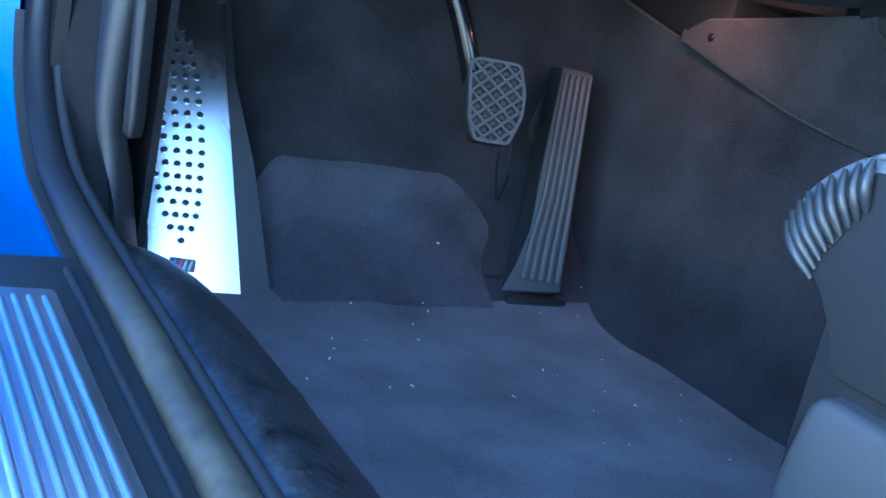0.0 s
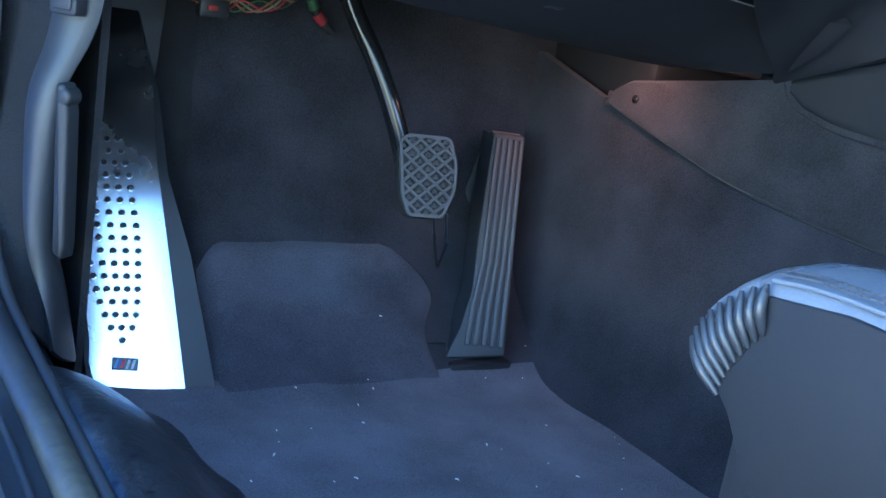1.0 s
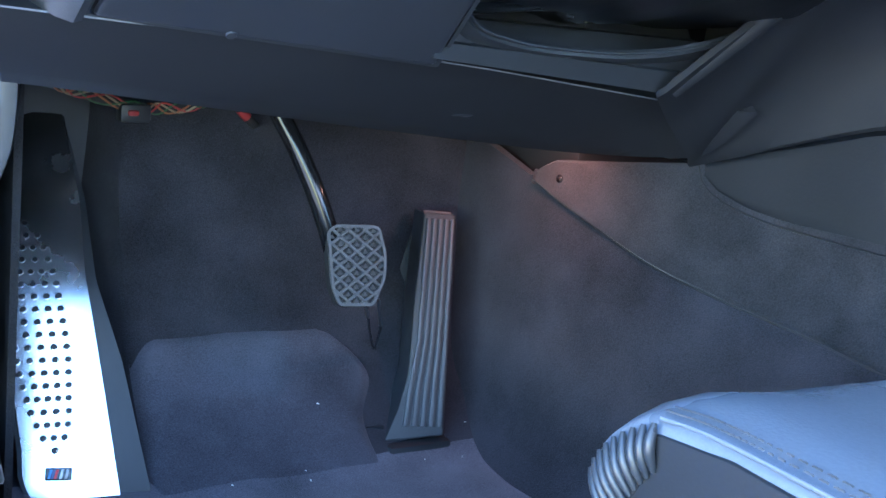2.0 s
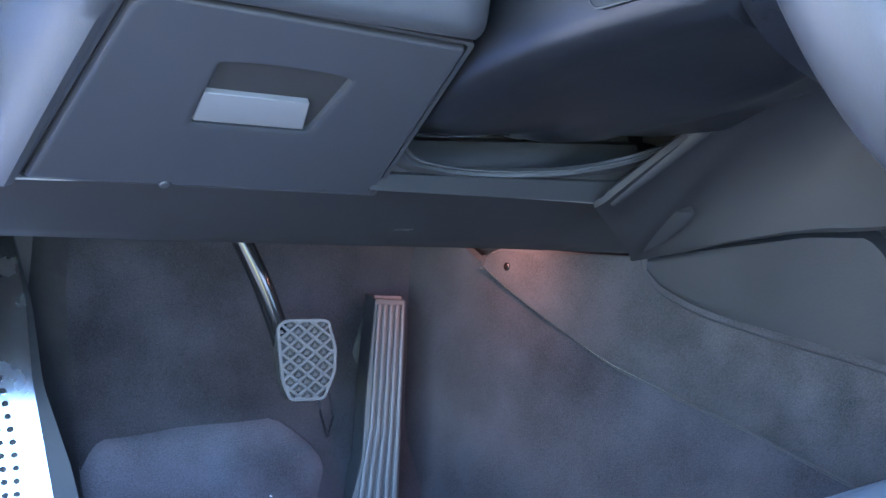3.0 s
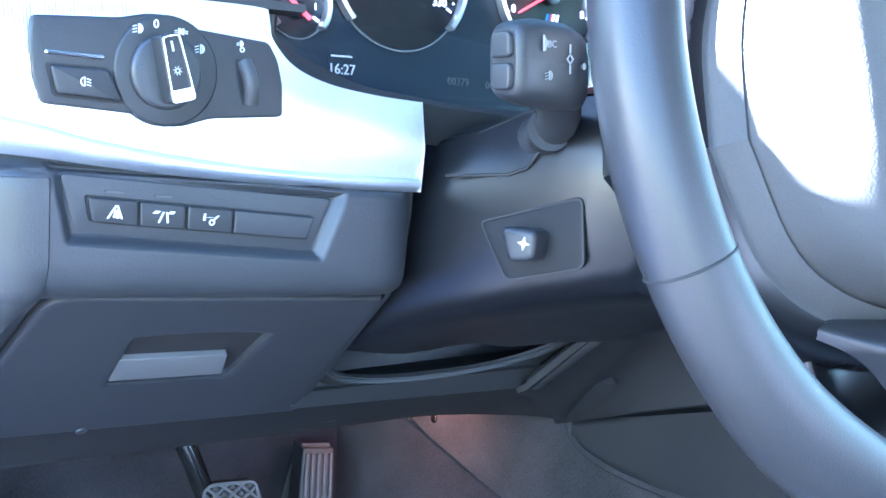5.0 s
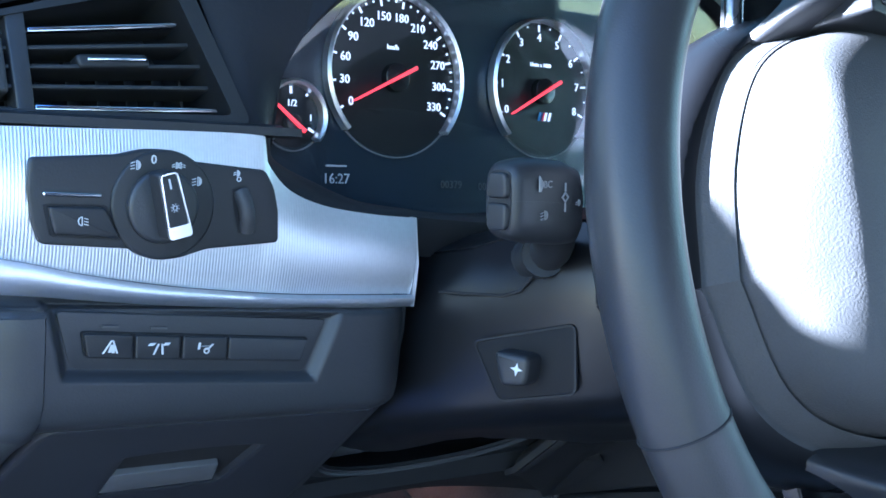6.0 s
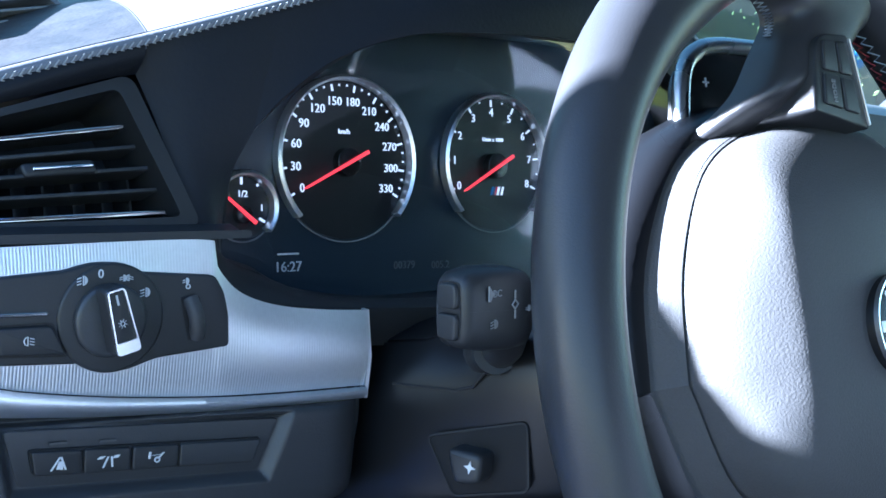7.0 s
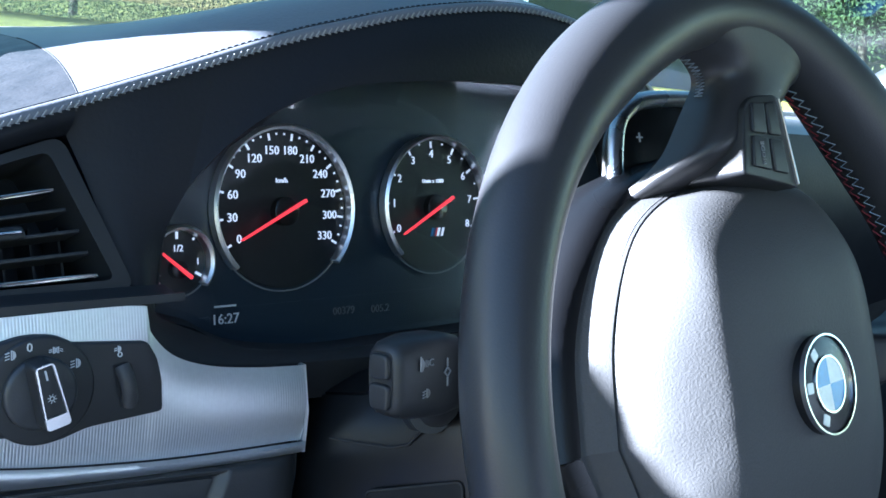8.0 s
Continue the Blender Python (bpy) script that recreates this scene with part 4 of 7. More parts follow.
def dial(cx, cy, r, gap, parent_parts, well=True):
    """The raised bright ring of a dial, open below, and the thin full ring under it."""
    a0, a1 = -gap, 180 + gap
    n = 56
    out = arc(cx, cy, r, a0, a1, n)
    inn_ = arc(cx, cy, r - 0.0030, a1, a0, n)
    bm = bmesh.new()
    lv_ = []
    for (o, i_) in zip(out, inn_[::-1]):
        mid = ((o[0] + i_[0]) / 2, (o[1] + i_[1]) / 2)
        lv_.append([bm.verts.new(cf(o[0], o[1], -0.002)), bm.verts.new(cf(o[0], o[1], 0.004)), bm.verts.new(cf(mid[0], mid[1], 0.0056)), bm.verts.new(cf(i_[0], i_[1], 0.004)), bm.verts.new(cf(i_[0], i_[1], -0.002))])
    for A, B in zip(lv_, lv_[1:]):
        for k in range(4):
            bm.faces.new((A[k], A[k + 1], B[k + 1], B[k]))
    bm.faces.new(lv_[0])
    bm.faces.new(lv_[-1][::-1])
    ring = part("bezel", bm, BEZEL)
    low = part("lower_ring", ring_slab(cf, circle(cx, cy, r - 0.0008, 72), circle(cx, cy, r - 0.0016, 72), -0.002, -0.0008), GREY_KEY)
    disc = part("dial", slab(cf, circle(cx, cy, r - 0.003, 64), -0.004, -0.0022), DIAL_BLACK)
    parent_parts += [ring, low, disc]
    return disc


def on_dial(fr_parts, disc, *obs):
    for o in obs:
        o.parent = disc
        o.matrix_parent_inverse = disc.matrix_world.inverted()


def tick(cx, cy, r0, r1, ang, w):
    c, s = math.cos(radians(ang)), math.sin(radians(ang))
    return slab(cf, [(cx + r0 * c - w * s, cy + r0 * s + w * c), (cx + r0 * c + w * s, cy + r0 * s - w * c), (cx + r1 * c + w * s, cy + r1 * s - w * c), (cx + r1 * c - w * s, cy + r1 * s + w * c)], -0.0022, -0.0016)


def needle(cx, cy, ang, length, tail, w=0.0010):
    c, s = math.cos(radians(ang)), math.sin(radians(ang))
    P = lambda r, o: (cx + r * c - o * s, cy + r * s + o * c)
    return slab(cf, [P(-tail, w), P(-tail, -w), P(length * 0.95, -w * 0.55), P(length, 0), P(length * 0.95, w * 0.55)], 0.004, 0.0062, 0.0006)


# speedometer
disc = dial(0.0, 0.0, 0.0494, 43, cp)
SPD = 21.7
obs = []
ticks, minor = [], []
for i in range(12):
    a = 90 + (5.5 - i) * SPD
    ticks.append(tick(0, 0, 0.0405, 0.0445, a, 0.0006))
    if i < 11:
        for k in (1, 2):
            minor.append(tick(0, 0, 0.0432, 0.0444, a - SPD * k / 3, 0.0005))
obs.append(part("scale_marks", merge(*ticks, *minor), WHITE_GLOW))
for i in range(12):
    a = radians(90 + (5.5 - i) * SPD)
    r = 0.0345
    obs.append(part("numeral", letters(cf, str(i * 30), r * math.cos(a), r * math.sin(a), 0.0072, -0.0018), WHITE_GLOW))
obs.append(part("unit", letters(cf, "km/h", 0, 0.0165, 0.0042, -0.0018), WHITE_GLOW))
obs.append(part("needle", needle(0, -0.0015, 206, 0.037, 0.014), NEEDLE, label="red needle resting at zero"))
obs.append(part("boss", slab(cf, circle(0, -0.0015, 0.0085, 32), -0.002, 0.0038, 0.001), GLOSS_BLACK))
on_dial(cp, disc, *obs)
# rev counter
disc = dial(TC[0], TC[1], TR, 43, cp)
obs = []
REV = 28.6
ticks = []
for i in range(9):
    a = 90 + (4 - i) * REV + 1.5
    ticks.append(tick(TC[0], TC[1], 0.0375, 0.0418, a, 0.0006))
    if i < 8:
        ticks.append(tick(TC[0], TC[1], 0.0405, 0.0416, a - REV / 2, 0.0005))
obs.append(part("scale_marks", merge(*ticks), WHITE_GLOW))
for i in range(9):
    a = radians(90 + (4 - i) * REV + 1.5)
    obs.append(part("numeral", letters(cf, str(i), TC[0] + 0.0335 * math.cos(a), TC[1] + 0.0335 * math.sin(a), 0.0074, -0.0018), WHITE_GLOW))
obs.append(part("unit", letters(cf, "1/min x 1000", TC[0], 0.0158, 0.0036, -0.0018), WHITE_GLOW))
obs.append(part("needle", needle(TC[0], -0.0015, 208, 0.036, 0.014), NEEDLE, label="red needle resting at zero"))
obs.append(part("boss", slab(cf, circle(TC[0], -0.0015, 0.0085, 32), -0.002, 0.0038, 0.001), GLOSS_BLACK))
for k, mt_ in enumerate((BADGE_BLUE, BADGE_VIOLET, RED)):
    x0 = TC[0] - 0.003 + 0.0017 * k
    obs.append(part("stripe", slab(cf, [(x0, -0.0205), (x0 + 0.0015, -0.0205), (x0 + 0.0032, -0.0150), (x0 + 0.0017, -0.0150)], -0.002, -0.0014), mt_))
x0 = TC[0] + 0.0025
obs.append(part("stripe", merge(slab(cf, [(x0, -0.0205), (x0 + 0.0016, -0.0205), (x0 + 0.0033, -0.0150), (x0 + 0.0017, -0.0150)], -0.002, -0.0014), slab(cf, [(x0 + 0.0036, -0.0205), (x0 + 0.0052, -0.0205), (x0 + 0.0069, -0.0150), (x0 + 0.0053, -0.0150)], -0.002, -0.0014)), WHITE_GLOW))
on_dial(cp, disc, *obs)
# fuel gauge and its twin
for cx, full in ((FC[0], True), (0.2, False)):
    disc = dial(cx, FC[1], FR, 43, cp)
    obs = [part("scale_marks", merge(*[tick(cx, FC[1], 0.0125, 0.0165, a, 0.0007) for a in (210, 90, -30)], *[tick(cx, FC[1], 0.0152, 0.0165, a, 0.0006) for a in (130, 50)]), WHITE_GLOW)]
    if full:
        obs.append(part("numeral", letters(cf, "1/2", cx + 0.0005, FC[1] + 0.0072, 0.0052, -0.0018), WHITE_GLOW))
        obs.append(part("numeral", letters(cf, "1", cx + 0.0125, FC[1] - 0.0005, 0.0052, -0.0018), WHITE_GLOW))
        obs.append(part("numeral", letters(cf, "0", cx - 0.0125, FC[1] - 0.0005, 0.0052, -0.0018), WHITE_GLOW))
    obs.append(part("needle", needle(cx - 0.001, FC[1] - 0.004, 141 if full else 100, 0.0155, 0.0075, 0.001), NEEDLE, label="red needle"))
    obs.append(part("boss", slab(cf, circle(cx - 0.001, FC[1] - 0.004, 0.005, 24), -0.002, 0.0038, 0.001), GLOSS_BLACK))
    on_dial(cp, disc, *obs)
cp.append(part("display", slab(cf, [(-0.05, -0.073), (0.13, -0.073), (0.13, -0.055), (-0.05, -0.055)], -0.006, -0.0028), DIAL_FACE))
cp.append(part("clock", letters(cf, "16:27", -0.0405, -0.0615, 0.0082, -0.002), WHITE_DIM))
cp.append(part("clock_bar", slab(cf, [(-0.0475, -0.0545), (-0.0335, -0.0545), (-0.0335, -0.0535), (-0.0475, -0.0535)], -0.0022, -0.0016), WHITE_DIM))
cp.append(part("odometer", letters(cf, "00379", 0.0435, -0.0636, 0.0068, -0.002), DIGIT))
cp.append(part("odometer", letters(cf, "005.2", 0.0725, -0.0645, 0.0068, -0.002), DIGIT))
gcf = Frame(cf(0, 0, 0.0180), (1, 0, 0), (0, 0.0, 0.99))
cp.append(part("glass", slab(gcf, inset2(face_poly[::-1], 0.004), 0.0, 0.001), GLASS))
cp[-1].visible_shadow = False
hang(clus, *cp)

# ---- side air vent ----
vf = Frame((0.12, 0.447, 0.66), (1, 0, 0), (0, 0.42, 0.9))
vent = thing("air_vent", "black air vent with chrome-edged slats and a chrome thumb slider", "air vent", (0.17, 0.47, 0.70))
VO = [(-0.06, 0.0125), (0.1275, 0.0185), (0.1000, 0.0965), (-0.06, 0.044)]
VI = [(-0.05, 0.0195), (0.1175, 0.0235), (0.0925, 0.0885), (-0.05, 0.046)]
vo, vi = rounded(VO, 0.008, 5), rounded(VI, 0.005, 5)
vp = [part("frame", ring_slab(vf, vo, vi, -0.004, 0.003), PLASTIC_DARK)]
wall_rows = [[vf(x, y, h) for x, y in vi + [vi[0]]] for h in (0.002, -0.02, -0.045)]
vp.append(part("duct", sheet(wall_rows, 0.002), PLASTIC_DARK))
vp.append(part("duct_back", slab(vf, vi, -0.048, -0.045), BLACK))
for k, (y0, y1, x1, m_v, th) in enumerate(((0.0603, 0.0706, 0.095, CHROME, 0.0012), (0.0519, 0.0606, 0.0996, PLASTIC, 0.0010), (0.0429, 0.0498, 0.1048, PLASTIC, 0.0010), (0.0335, 0.0388, 0.1078, PLASTIC, 0.0010), (0.0236, 0.0272, 0.1113, CHROME, 0.0012))):
    slope = (y1 - y0) / (x1 - 0.022)
    xa = -0.048
    ya = y0 + slope * (xa - 0.022)
    vp.append(part("slat", slab(vf, [(xa, ya - 0.0008), (x1, y1 - 0.0008), (x1, y1 + 0.0008), (xa, ya + 0.0008)], -0.02, -0.004), PLASTIC_DARK))
    vp.append(part("slat_edge", slab(vf, [(xa if m_v is PLASTIC else 0.0215, (ya if m_v is PLASTIC else y0) - th), (x1, y1 - th), (x1, y1 + th), (xa if m_v is PLASTIC else 0.0215, (ya if m_v is PLASTIC else y0) + th)], -0.0045, -0.0015, 0.0007), m_v))
for k in range(8):
    x = 0.0 + 0.0145 * k
    vp.append(part("vane", slab(vf, [(x, 0.021), (x + 0.0012, 0.021), (x + 0.0012, 0.056), (x, 0.055)], -0.04, -0.021), PLASTIC_DARK))
slider = part("slider", slab(vf, rounded([(0.043, 0.0435), (0.078, 0.0465), (0.0765, 0.0530), (0.0415, 0.0500)], 0.0025), -0.008, 0.0005, 0.0015), PLASTIC_DARK)
vp.append(slider)
vp.append(part("slider_trim", slab(vf, rounded([(0.0465, 0.0462), (0.0755, 0.0485), (0.0755, 0.0505), (0.0465, 0.0482)], 0.0008), 0.0, 0.0025, 0.001), CHROME))
vp.append(part("divider", slab(vf, [(0.0125, 0.019), (0.0205, 0.019), (0.0195, 0.068), (0.0105, 0.065)], -0.01, 0.002, 0.0012), PLASTIC))
wheelv = part("thumb_wheel", slab(vf, rounded([(0.001, 0.028), (0.0095, 0.028), (0.0085, 0.054), (0.0005, 0.053)], 0.002), -0.008, 0.0035, 0.002), RUBBER)
vp.append(wheelv)
hang(vent, *vp)
tagged(part("dash_shelf", sheet([[(x, y, z) for x in (0.05, 0.14, 0.20, 0.262)] for y, z in ((0.4515, 0.6755), (0.440, 0.674), (0.4285, 0.6765))][::-1], 0.004), PLASTIC_DARK), "narrow black ledge under the air vent", "dashboard", kind="structure")

# ---- metal trim strip with the light switch ----
lf = Frame((0.12, 0.421, 0.60), (1, 0, 0), (0, 0.10, 0.995))
TOPM = [(-0.06, 0.0745), (0.0063, 0.0757), (0.1125, 0.0770), (0.1187, 0.0709), (0.1253, 0.0599), (0.1367, 0.0498), (0.1566, 0.0428), (0.1846, 0.0387), (0.2124, 0.0366)]
MIDM = [(-0.06, 0.031), (0.0065, 0.0189), (0.0305, 0.0132), (0.0696, 0.0064), (0.1134, 0.0012), (0.145, -0.0014), (0.18, -0.0032), (0.2000, -0.0040), (0.2126, -0.0046)]
LOWM = [(-0.06, 0.010), (0.0066, 0.0044), (0.0305, 0.0015), (0.0696, -0.0030), (0.1134, -0.0066), (0.145, -0.0088), (0.18, -0.0105), (0.2000, -0.0112), (0.2129, -0.0115)]
strip = thing("trim_strip", "ribbed aluminium trim strip across the dashboard", "trim strip", (0.22, 0.42, 0.63))
sx_ = [-0.06 + 0.16 * k / 24 for k in range(24)] + [0.10 + 0.1126 * k / 60 for k in range(61)]
tm, mm, lm = [[Vector((x, at_x(spline([(u, v, 0) for u, v in edge_], 8), x).y, 0)) for x in sx_] for edge_ in (TOPM, MIDM, LOWM)]
rows = []
for k in range(9):
    s = k / 8
    rows.append([lf(a.x + (b.x - a.x) * s, a.y + (b.y - a.y) * s, 0.0015 + 0.004 * math.sin(math.pi * s)) for a, b in zip(tm, mm)])
face_m = part("face", sheet(rows, 0.004), ALU_RIB)
rows = []
for k in range(5):
    s = k / 4
    rows.append([lf(a.x + (b.x - a.x) * s, a.y + (b.y - a.y) * s, 0.0017 + 0.0045 * math.sin(math.pi * (0.25 + 0.75 * s))) for a, b in zip(mm, lm)])
edge_m = part("edge", sheet(rows, 0.004), ALU, label="polished lower edge")
end_m = part("end", sheet([[lf(0.2124, 0.0366, 0.0015), lf(0.2128, 0.012, 0.005), lf(0.2129, -0.0115, 0.0025)], [lf(0.2150, 0.0366, -0.012), lf(0.2152, 0.012, -0.012), lf(0.2152, -0.0115, -0.012)]][::-1], 0.002), ALU)
hang(strip, face_m, edge_m, end_m)

lp = thing("light_switch", "black headlamp switch panel with a rotary knob and white symbols", "light switch", (0.18, 0.42, 0.64))
LPO = [(0.0075, 0.0632), (0.046, 0.0655), (0.051, 0.0668), (0.058, 0.0683), (0.066, 0.0685), (0.0745, 0.0668), (0.081, 0.0635), (0.1185, 0.0603), (0.1235, 0.052), (0.1262, 0.041), (0.1268, 0.0255), (0.089, 0.0232), (0.083, 0.0215), (0.0765, 0.0195), (0.0695, 0.0187), (0.062, 0.0200), (0.055, 0.0238), (0.0125, 0.0268), (0.0085, 0.037), (0.0068, 0.050)]
ps = [part("plate", slab(lf, rounded(LPO, 0.0025, 3), 0.0, 0.0075, 0.0012), PLASTIC_DARK)]
ps.append(part("boss", slab(lf, circle(0.0668, 0.0436, 0.0248, 48), 0.004, 0.0088, 0.0015), PLASTIC_DARK))
kb = part("knob", slab(lf, circle(0.0655, 0.0430, 0.0166, 48), 0.006, 0.0125, 0.002), PLASTIC)
ps.append(kb)
ca, sa = math.cos(radians(14)), math.sin(radians(14))
kfr = Frame(lf(0.0655, 0.0430, 0.0), lf.u * ca + lf.v * sa, lf.v * ca - lf.u * sa)
blade = [part("grip", slab(kfr, rounded([(-0.0057, -0.0134), (0.0057, -0.0134), (0.0045, 0.0165), (-0.0045, 0.0165)], 0.0025), 0.0115, 0.0225, 0.0012), PLASTIC_DARK),
         part("grip_face", ring_slab(kfr, rounded([(-0.0056, -0.0130), (0.0056, -0.0130), (0.0042, 0.016), (-0.0042, 0.016)], 0.002), rounded([(-0.0047, -0.0076), (0.0047, -0.0076), (0.0034, 0.0154), (-0.0034, 0.0154)], 0.001), 0.0220, 0.0236), STEEL, label="chrome face of the grip"),
         part("mark", slab(kfr, [(-0.0004, 0.009), (0.0004, 0.009), (0.0004, 0.0135), (-0.0004, 0.0135)], 0.0222, 0.0229), WHITE_DIM),
         part("symbol", merge(ring_slab(kfr, circle(0, 0.0005, 0.0011, 16), circle(0, 0.0005, 0.0008, 16), 0.0222, 0.0229), *[slab(kfr, [(0.0014 * math.cos(a) - 0.00012, 0.0005 + 0.0014 * math.sin(a) - 0.00012), (0.0014 * math.cos(a) + 0.00012, 0.0005 + 0.0014 * math.sin(a) + 0.00012), (0.0020 * math.cos(a) + 0.00012, 0.0005 + 0.0020 * math.sin(a) + 0.00012), (0.0020 * math.cos(a) - 0.00012, 0.0005 + 0.0020 * math.sin(a) - 0.00012)], 0.0222, 0.0229) for a in [math.pi / 4 * k + 0.4 for k in range(8)]]), WHITE_DIM)]
on_dial(ps, kb, *blade)
ps.append(part("chrome_bar", slab(lf, rounded([(0.0125, 0.0473), (0.0380, 0.0466), (0.0380, 0.0486), (0.0125, 0.0493)], 0.0009), 0.007, 0.0098, 0.001), CHROME))
ps.append(part("button_gap", slab(lf, rounded([(0.0128, 0.0440), (0.0405, 0.0436), (0.0480, 0.0278), (0.0162, 0.0300)], 0.002), 0.0070, 0.0078), BLACK))
fb = part("button", slab(lf, rounded([(0.0145, 0.0430), (0.0392, 0.0426), (0.0462, 0.0290), (0.0175, 0.0312)], 0.002), 0.0070, 0.0105, 0.0012), PLASTIC_DARK)
ps.append(fb)
ps.append(part("dimmer_gap", slab(lf, [(0.1005, 0.0512), (0.1100, 0.0508), (0.1137, 0.0305), (0.1045, 0.0305)], 0.0070, 0.0078), BLACK))
ps.append(part("dimmer", tube([lf(0.1052, 0.0500, 0.0072), lf(0.1063, 0.0455, 0.0098), lf(0.1073, 0.041, 0.0105), lf(0.1083, 0.0365, 0.0098), lf(0.1092, 0.0318, 0.0072)], 0.0038, 12), RUBBER))


def lamp_symbol(fr, x, y, s, h, rays=3, turn=1):
    """A headlamp outline with a few slanted rays; turn -1 mirrors it."""
    st_ = 0.00018
    o = [(x + turn * (0.0002 + 0.0019 * math.cos(radians(a))) * s, y + 0.0021 * s * math.sin(radians(a))) for a in range(-90, 91, 15)]
    i_ = [(x + turn * (0.0002 + (0.0019 - 2 * st_ / s) * math.cos(radians(a))) * s, y + (0.0021 * s - 2 * st_) * math.sin(radians(a))) for a in range(90, -91, -15)]
    bits = [slab(fr, o + i_, h, h + 0.0006), slab(fr, [(x + turn * 0.0002 * s - st_, y - 0.0021 * s), (x + turn * 0.0002 * s + st_, y - 0.0021 * s), (x + turn * 0.0002 * s + st_, y + 0.0021 * s), (x + turn * 0.0002 * s - st_, y + 0.0021 * s)], h, h + 0.0006)]
    for k in range(rays):
        yy = y + (k - (rays - 1) / 2) * 0.0013 * s
        xa, xb = x - turn * 0.0026 * s, x - turn * 0.0007 * s
        bits.append(slab(fr, [(xa, yy - 0.0005 * s - st_), (xb, yy - st_), (xb, yy + st_), (xa, yy - 0.0005 * s + st_)], h, h + 0.0006))
    return merge(*bits)


ps.append(part("symbol", lamp_symbol(lf, 0.0530, 0.0612, 1.0, 0.0086), WHITE_DIM))
ps.append(part("symbol", letters(lf, "0", 0.0611, 0.0637, 0.0056, 0.0090), WHITE_DIM))
ps.append(part("symbol", merge(lamp_symbol(lf, 0.0742, 0.0615, 0.7, 0.0088, 2, -1), lamp_symbol(lf, 0.0716, 0.0615, 0.7, 0.0088, 2, 1)), WHITE_DIM))
ps.append(part("symbol", lamp_symbol(lf, 0.0822, 0.0545, 1.0, 0.0088), WHITE_DIM))
ps.append(part("symbol", merge(lamp_symbol(lf, 0.1030, 0.0585, 0.7, 0.0074, 2), ring_slab(lf, circle(0.1040, 0.0558, 0.0012, 14), circle(0.1040, 0.0558, 0.0008, 14), 0.0074, 0.0080)), WHITE_DIM))
ps.append(part("symbol", lamp_symbol(lf, 0.0290, 0.0368, 0.95, 0.0104, 3, -1), WHITE_DIM))
hang(lp, *ps)

# ---- lower dash pod with the switch row ----
sf = Frame((0.12, 0.4100, 0.55), (1, 0, -0.055), (0, 0.02, 1))
REC = [(0.0105, 0.0545), (0.0208, 0.0182), (0.1518, 0.0125), (0.1640, 0.0495)]


def depth_in(p, poly):
    """How far p lies inside a convex polygon given anticlockwise."""
    d = 1.0
    for i in range(len(poly)):
        a, b = Vector(poly[i - 1]), Vector(poly[i])
        e = (b - a).normalized()
        d = min(d, e.x * (p[1] - a.y) - e.y * (p[0] - a.x))
    return d


PODP = [(0.4300, 0.674), (0.4300, 0.640), (0.4240, 0.610), (0.4200, 0.601), (0.4130, 0.599), (0.4110, 0.594), (0.4102, 0.585), (0.4098, 0.575), (0.4096, 0.566), (0.4096, 0.558), (0.4106, 0.551), (0.4130, 0.5470), (0.4170, 0.5440), (0.4210, 0.5430), (0.4270, 0.5470), (0.4400, 0.5480)]
pp = spline([(0, y, z) for y, z in PODP], 12)
px_ = [0.060, 0.064, 0.070, 0.078, 0.088, 0.098, 0.108, 0.116, 0.122, 0.127] + [0.130 + 0.00125 * k for k in range(134)] + [0.300, 0.306, 0.312, 0.318, 0.323, 0.327, 0.3295, 0.331]
top_strip = [(0.12 + x, 0.60 + y * 0.995) for x, y in TOPM]


def strip_top(x):
    for (a, p), (b, q) in zip(top_strip, top_strip[1:]):
        if a <= x <= b:
            return p + (q - p) * (x - a) / (b - a)
    return top_strip[-1][1] if x > 0.2 else top_strip[0][1]


def pod_pt(p, x):
    wrap = max(0.0, (0.128 - x) / 0.068)
    corner = max(0.0, (x - 0.306) / 0.025)
    zz = p.z - 0.055 * max(0, x - 0.12) * (1 if p.z < 0.60 else max(0.0, 1 - (p.z - 0.60) / 0.02))
    zz = min(zz, strip_top(x) - 0.006)
    y = p.y + 0.085 * wrap ** 2.2 + 0.010 * corner ** 2.5
    q = sf.flat((x, 0.41, zz))
    d = depth_in(q, REC)
    if d > 0 and p.z > 0.551:
        k = min(1.0, d / 0.0055)
        y += 0.0055 * k * k * (3 - 2 * k)
    return (x, y, zz)


tagged(part("dash_pod", sheet([[pod_pt(p, x) for x in px_] for p in pp][::-1], 0.004), PLASTIC), "dark grey soft lower dashboard", "dashboard", kind="structure")
tagged(part("dash_pod_side", sheet([[(0.329, y0 + (0.62 - y0) * k / 4, z) for k in range(5)] for y0, z in ((0.510, 0.470), (0.470, 0.505), (0.438, 0.535), (0.424, 0.548), (0.421, 0.575), (0.423, 0.61), (0.427, 0.632))][::-1], 0.004), PLASTIC_DARK), "dark grey side of the lower dashboard", "dashboard", kind="structure")
# outer end of the dash beside the compartment
def pod_front(z):
    """Depth of the lower dash's front at a height."""
    for a, b in zip(pp, pp[1:]):
        if b.z <= z <= a.z:
            return a.y + (b.y - a.y) * (a.z - z) / max(1e-9, a.z - b.z)
    return pp[-1].y


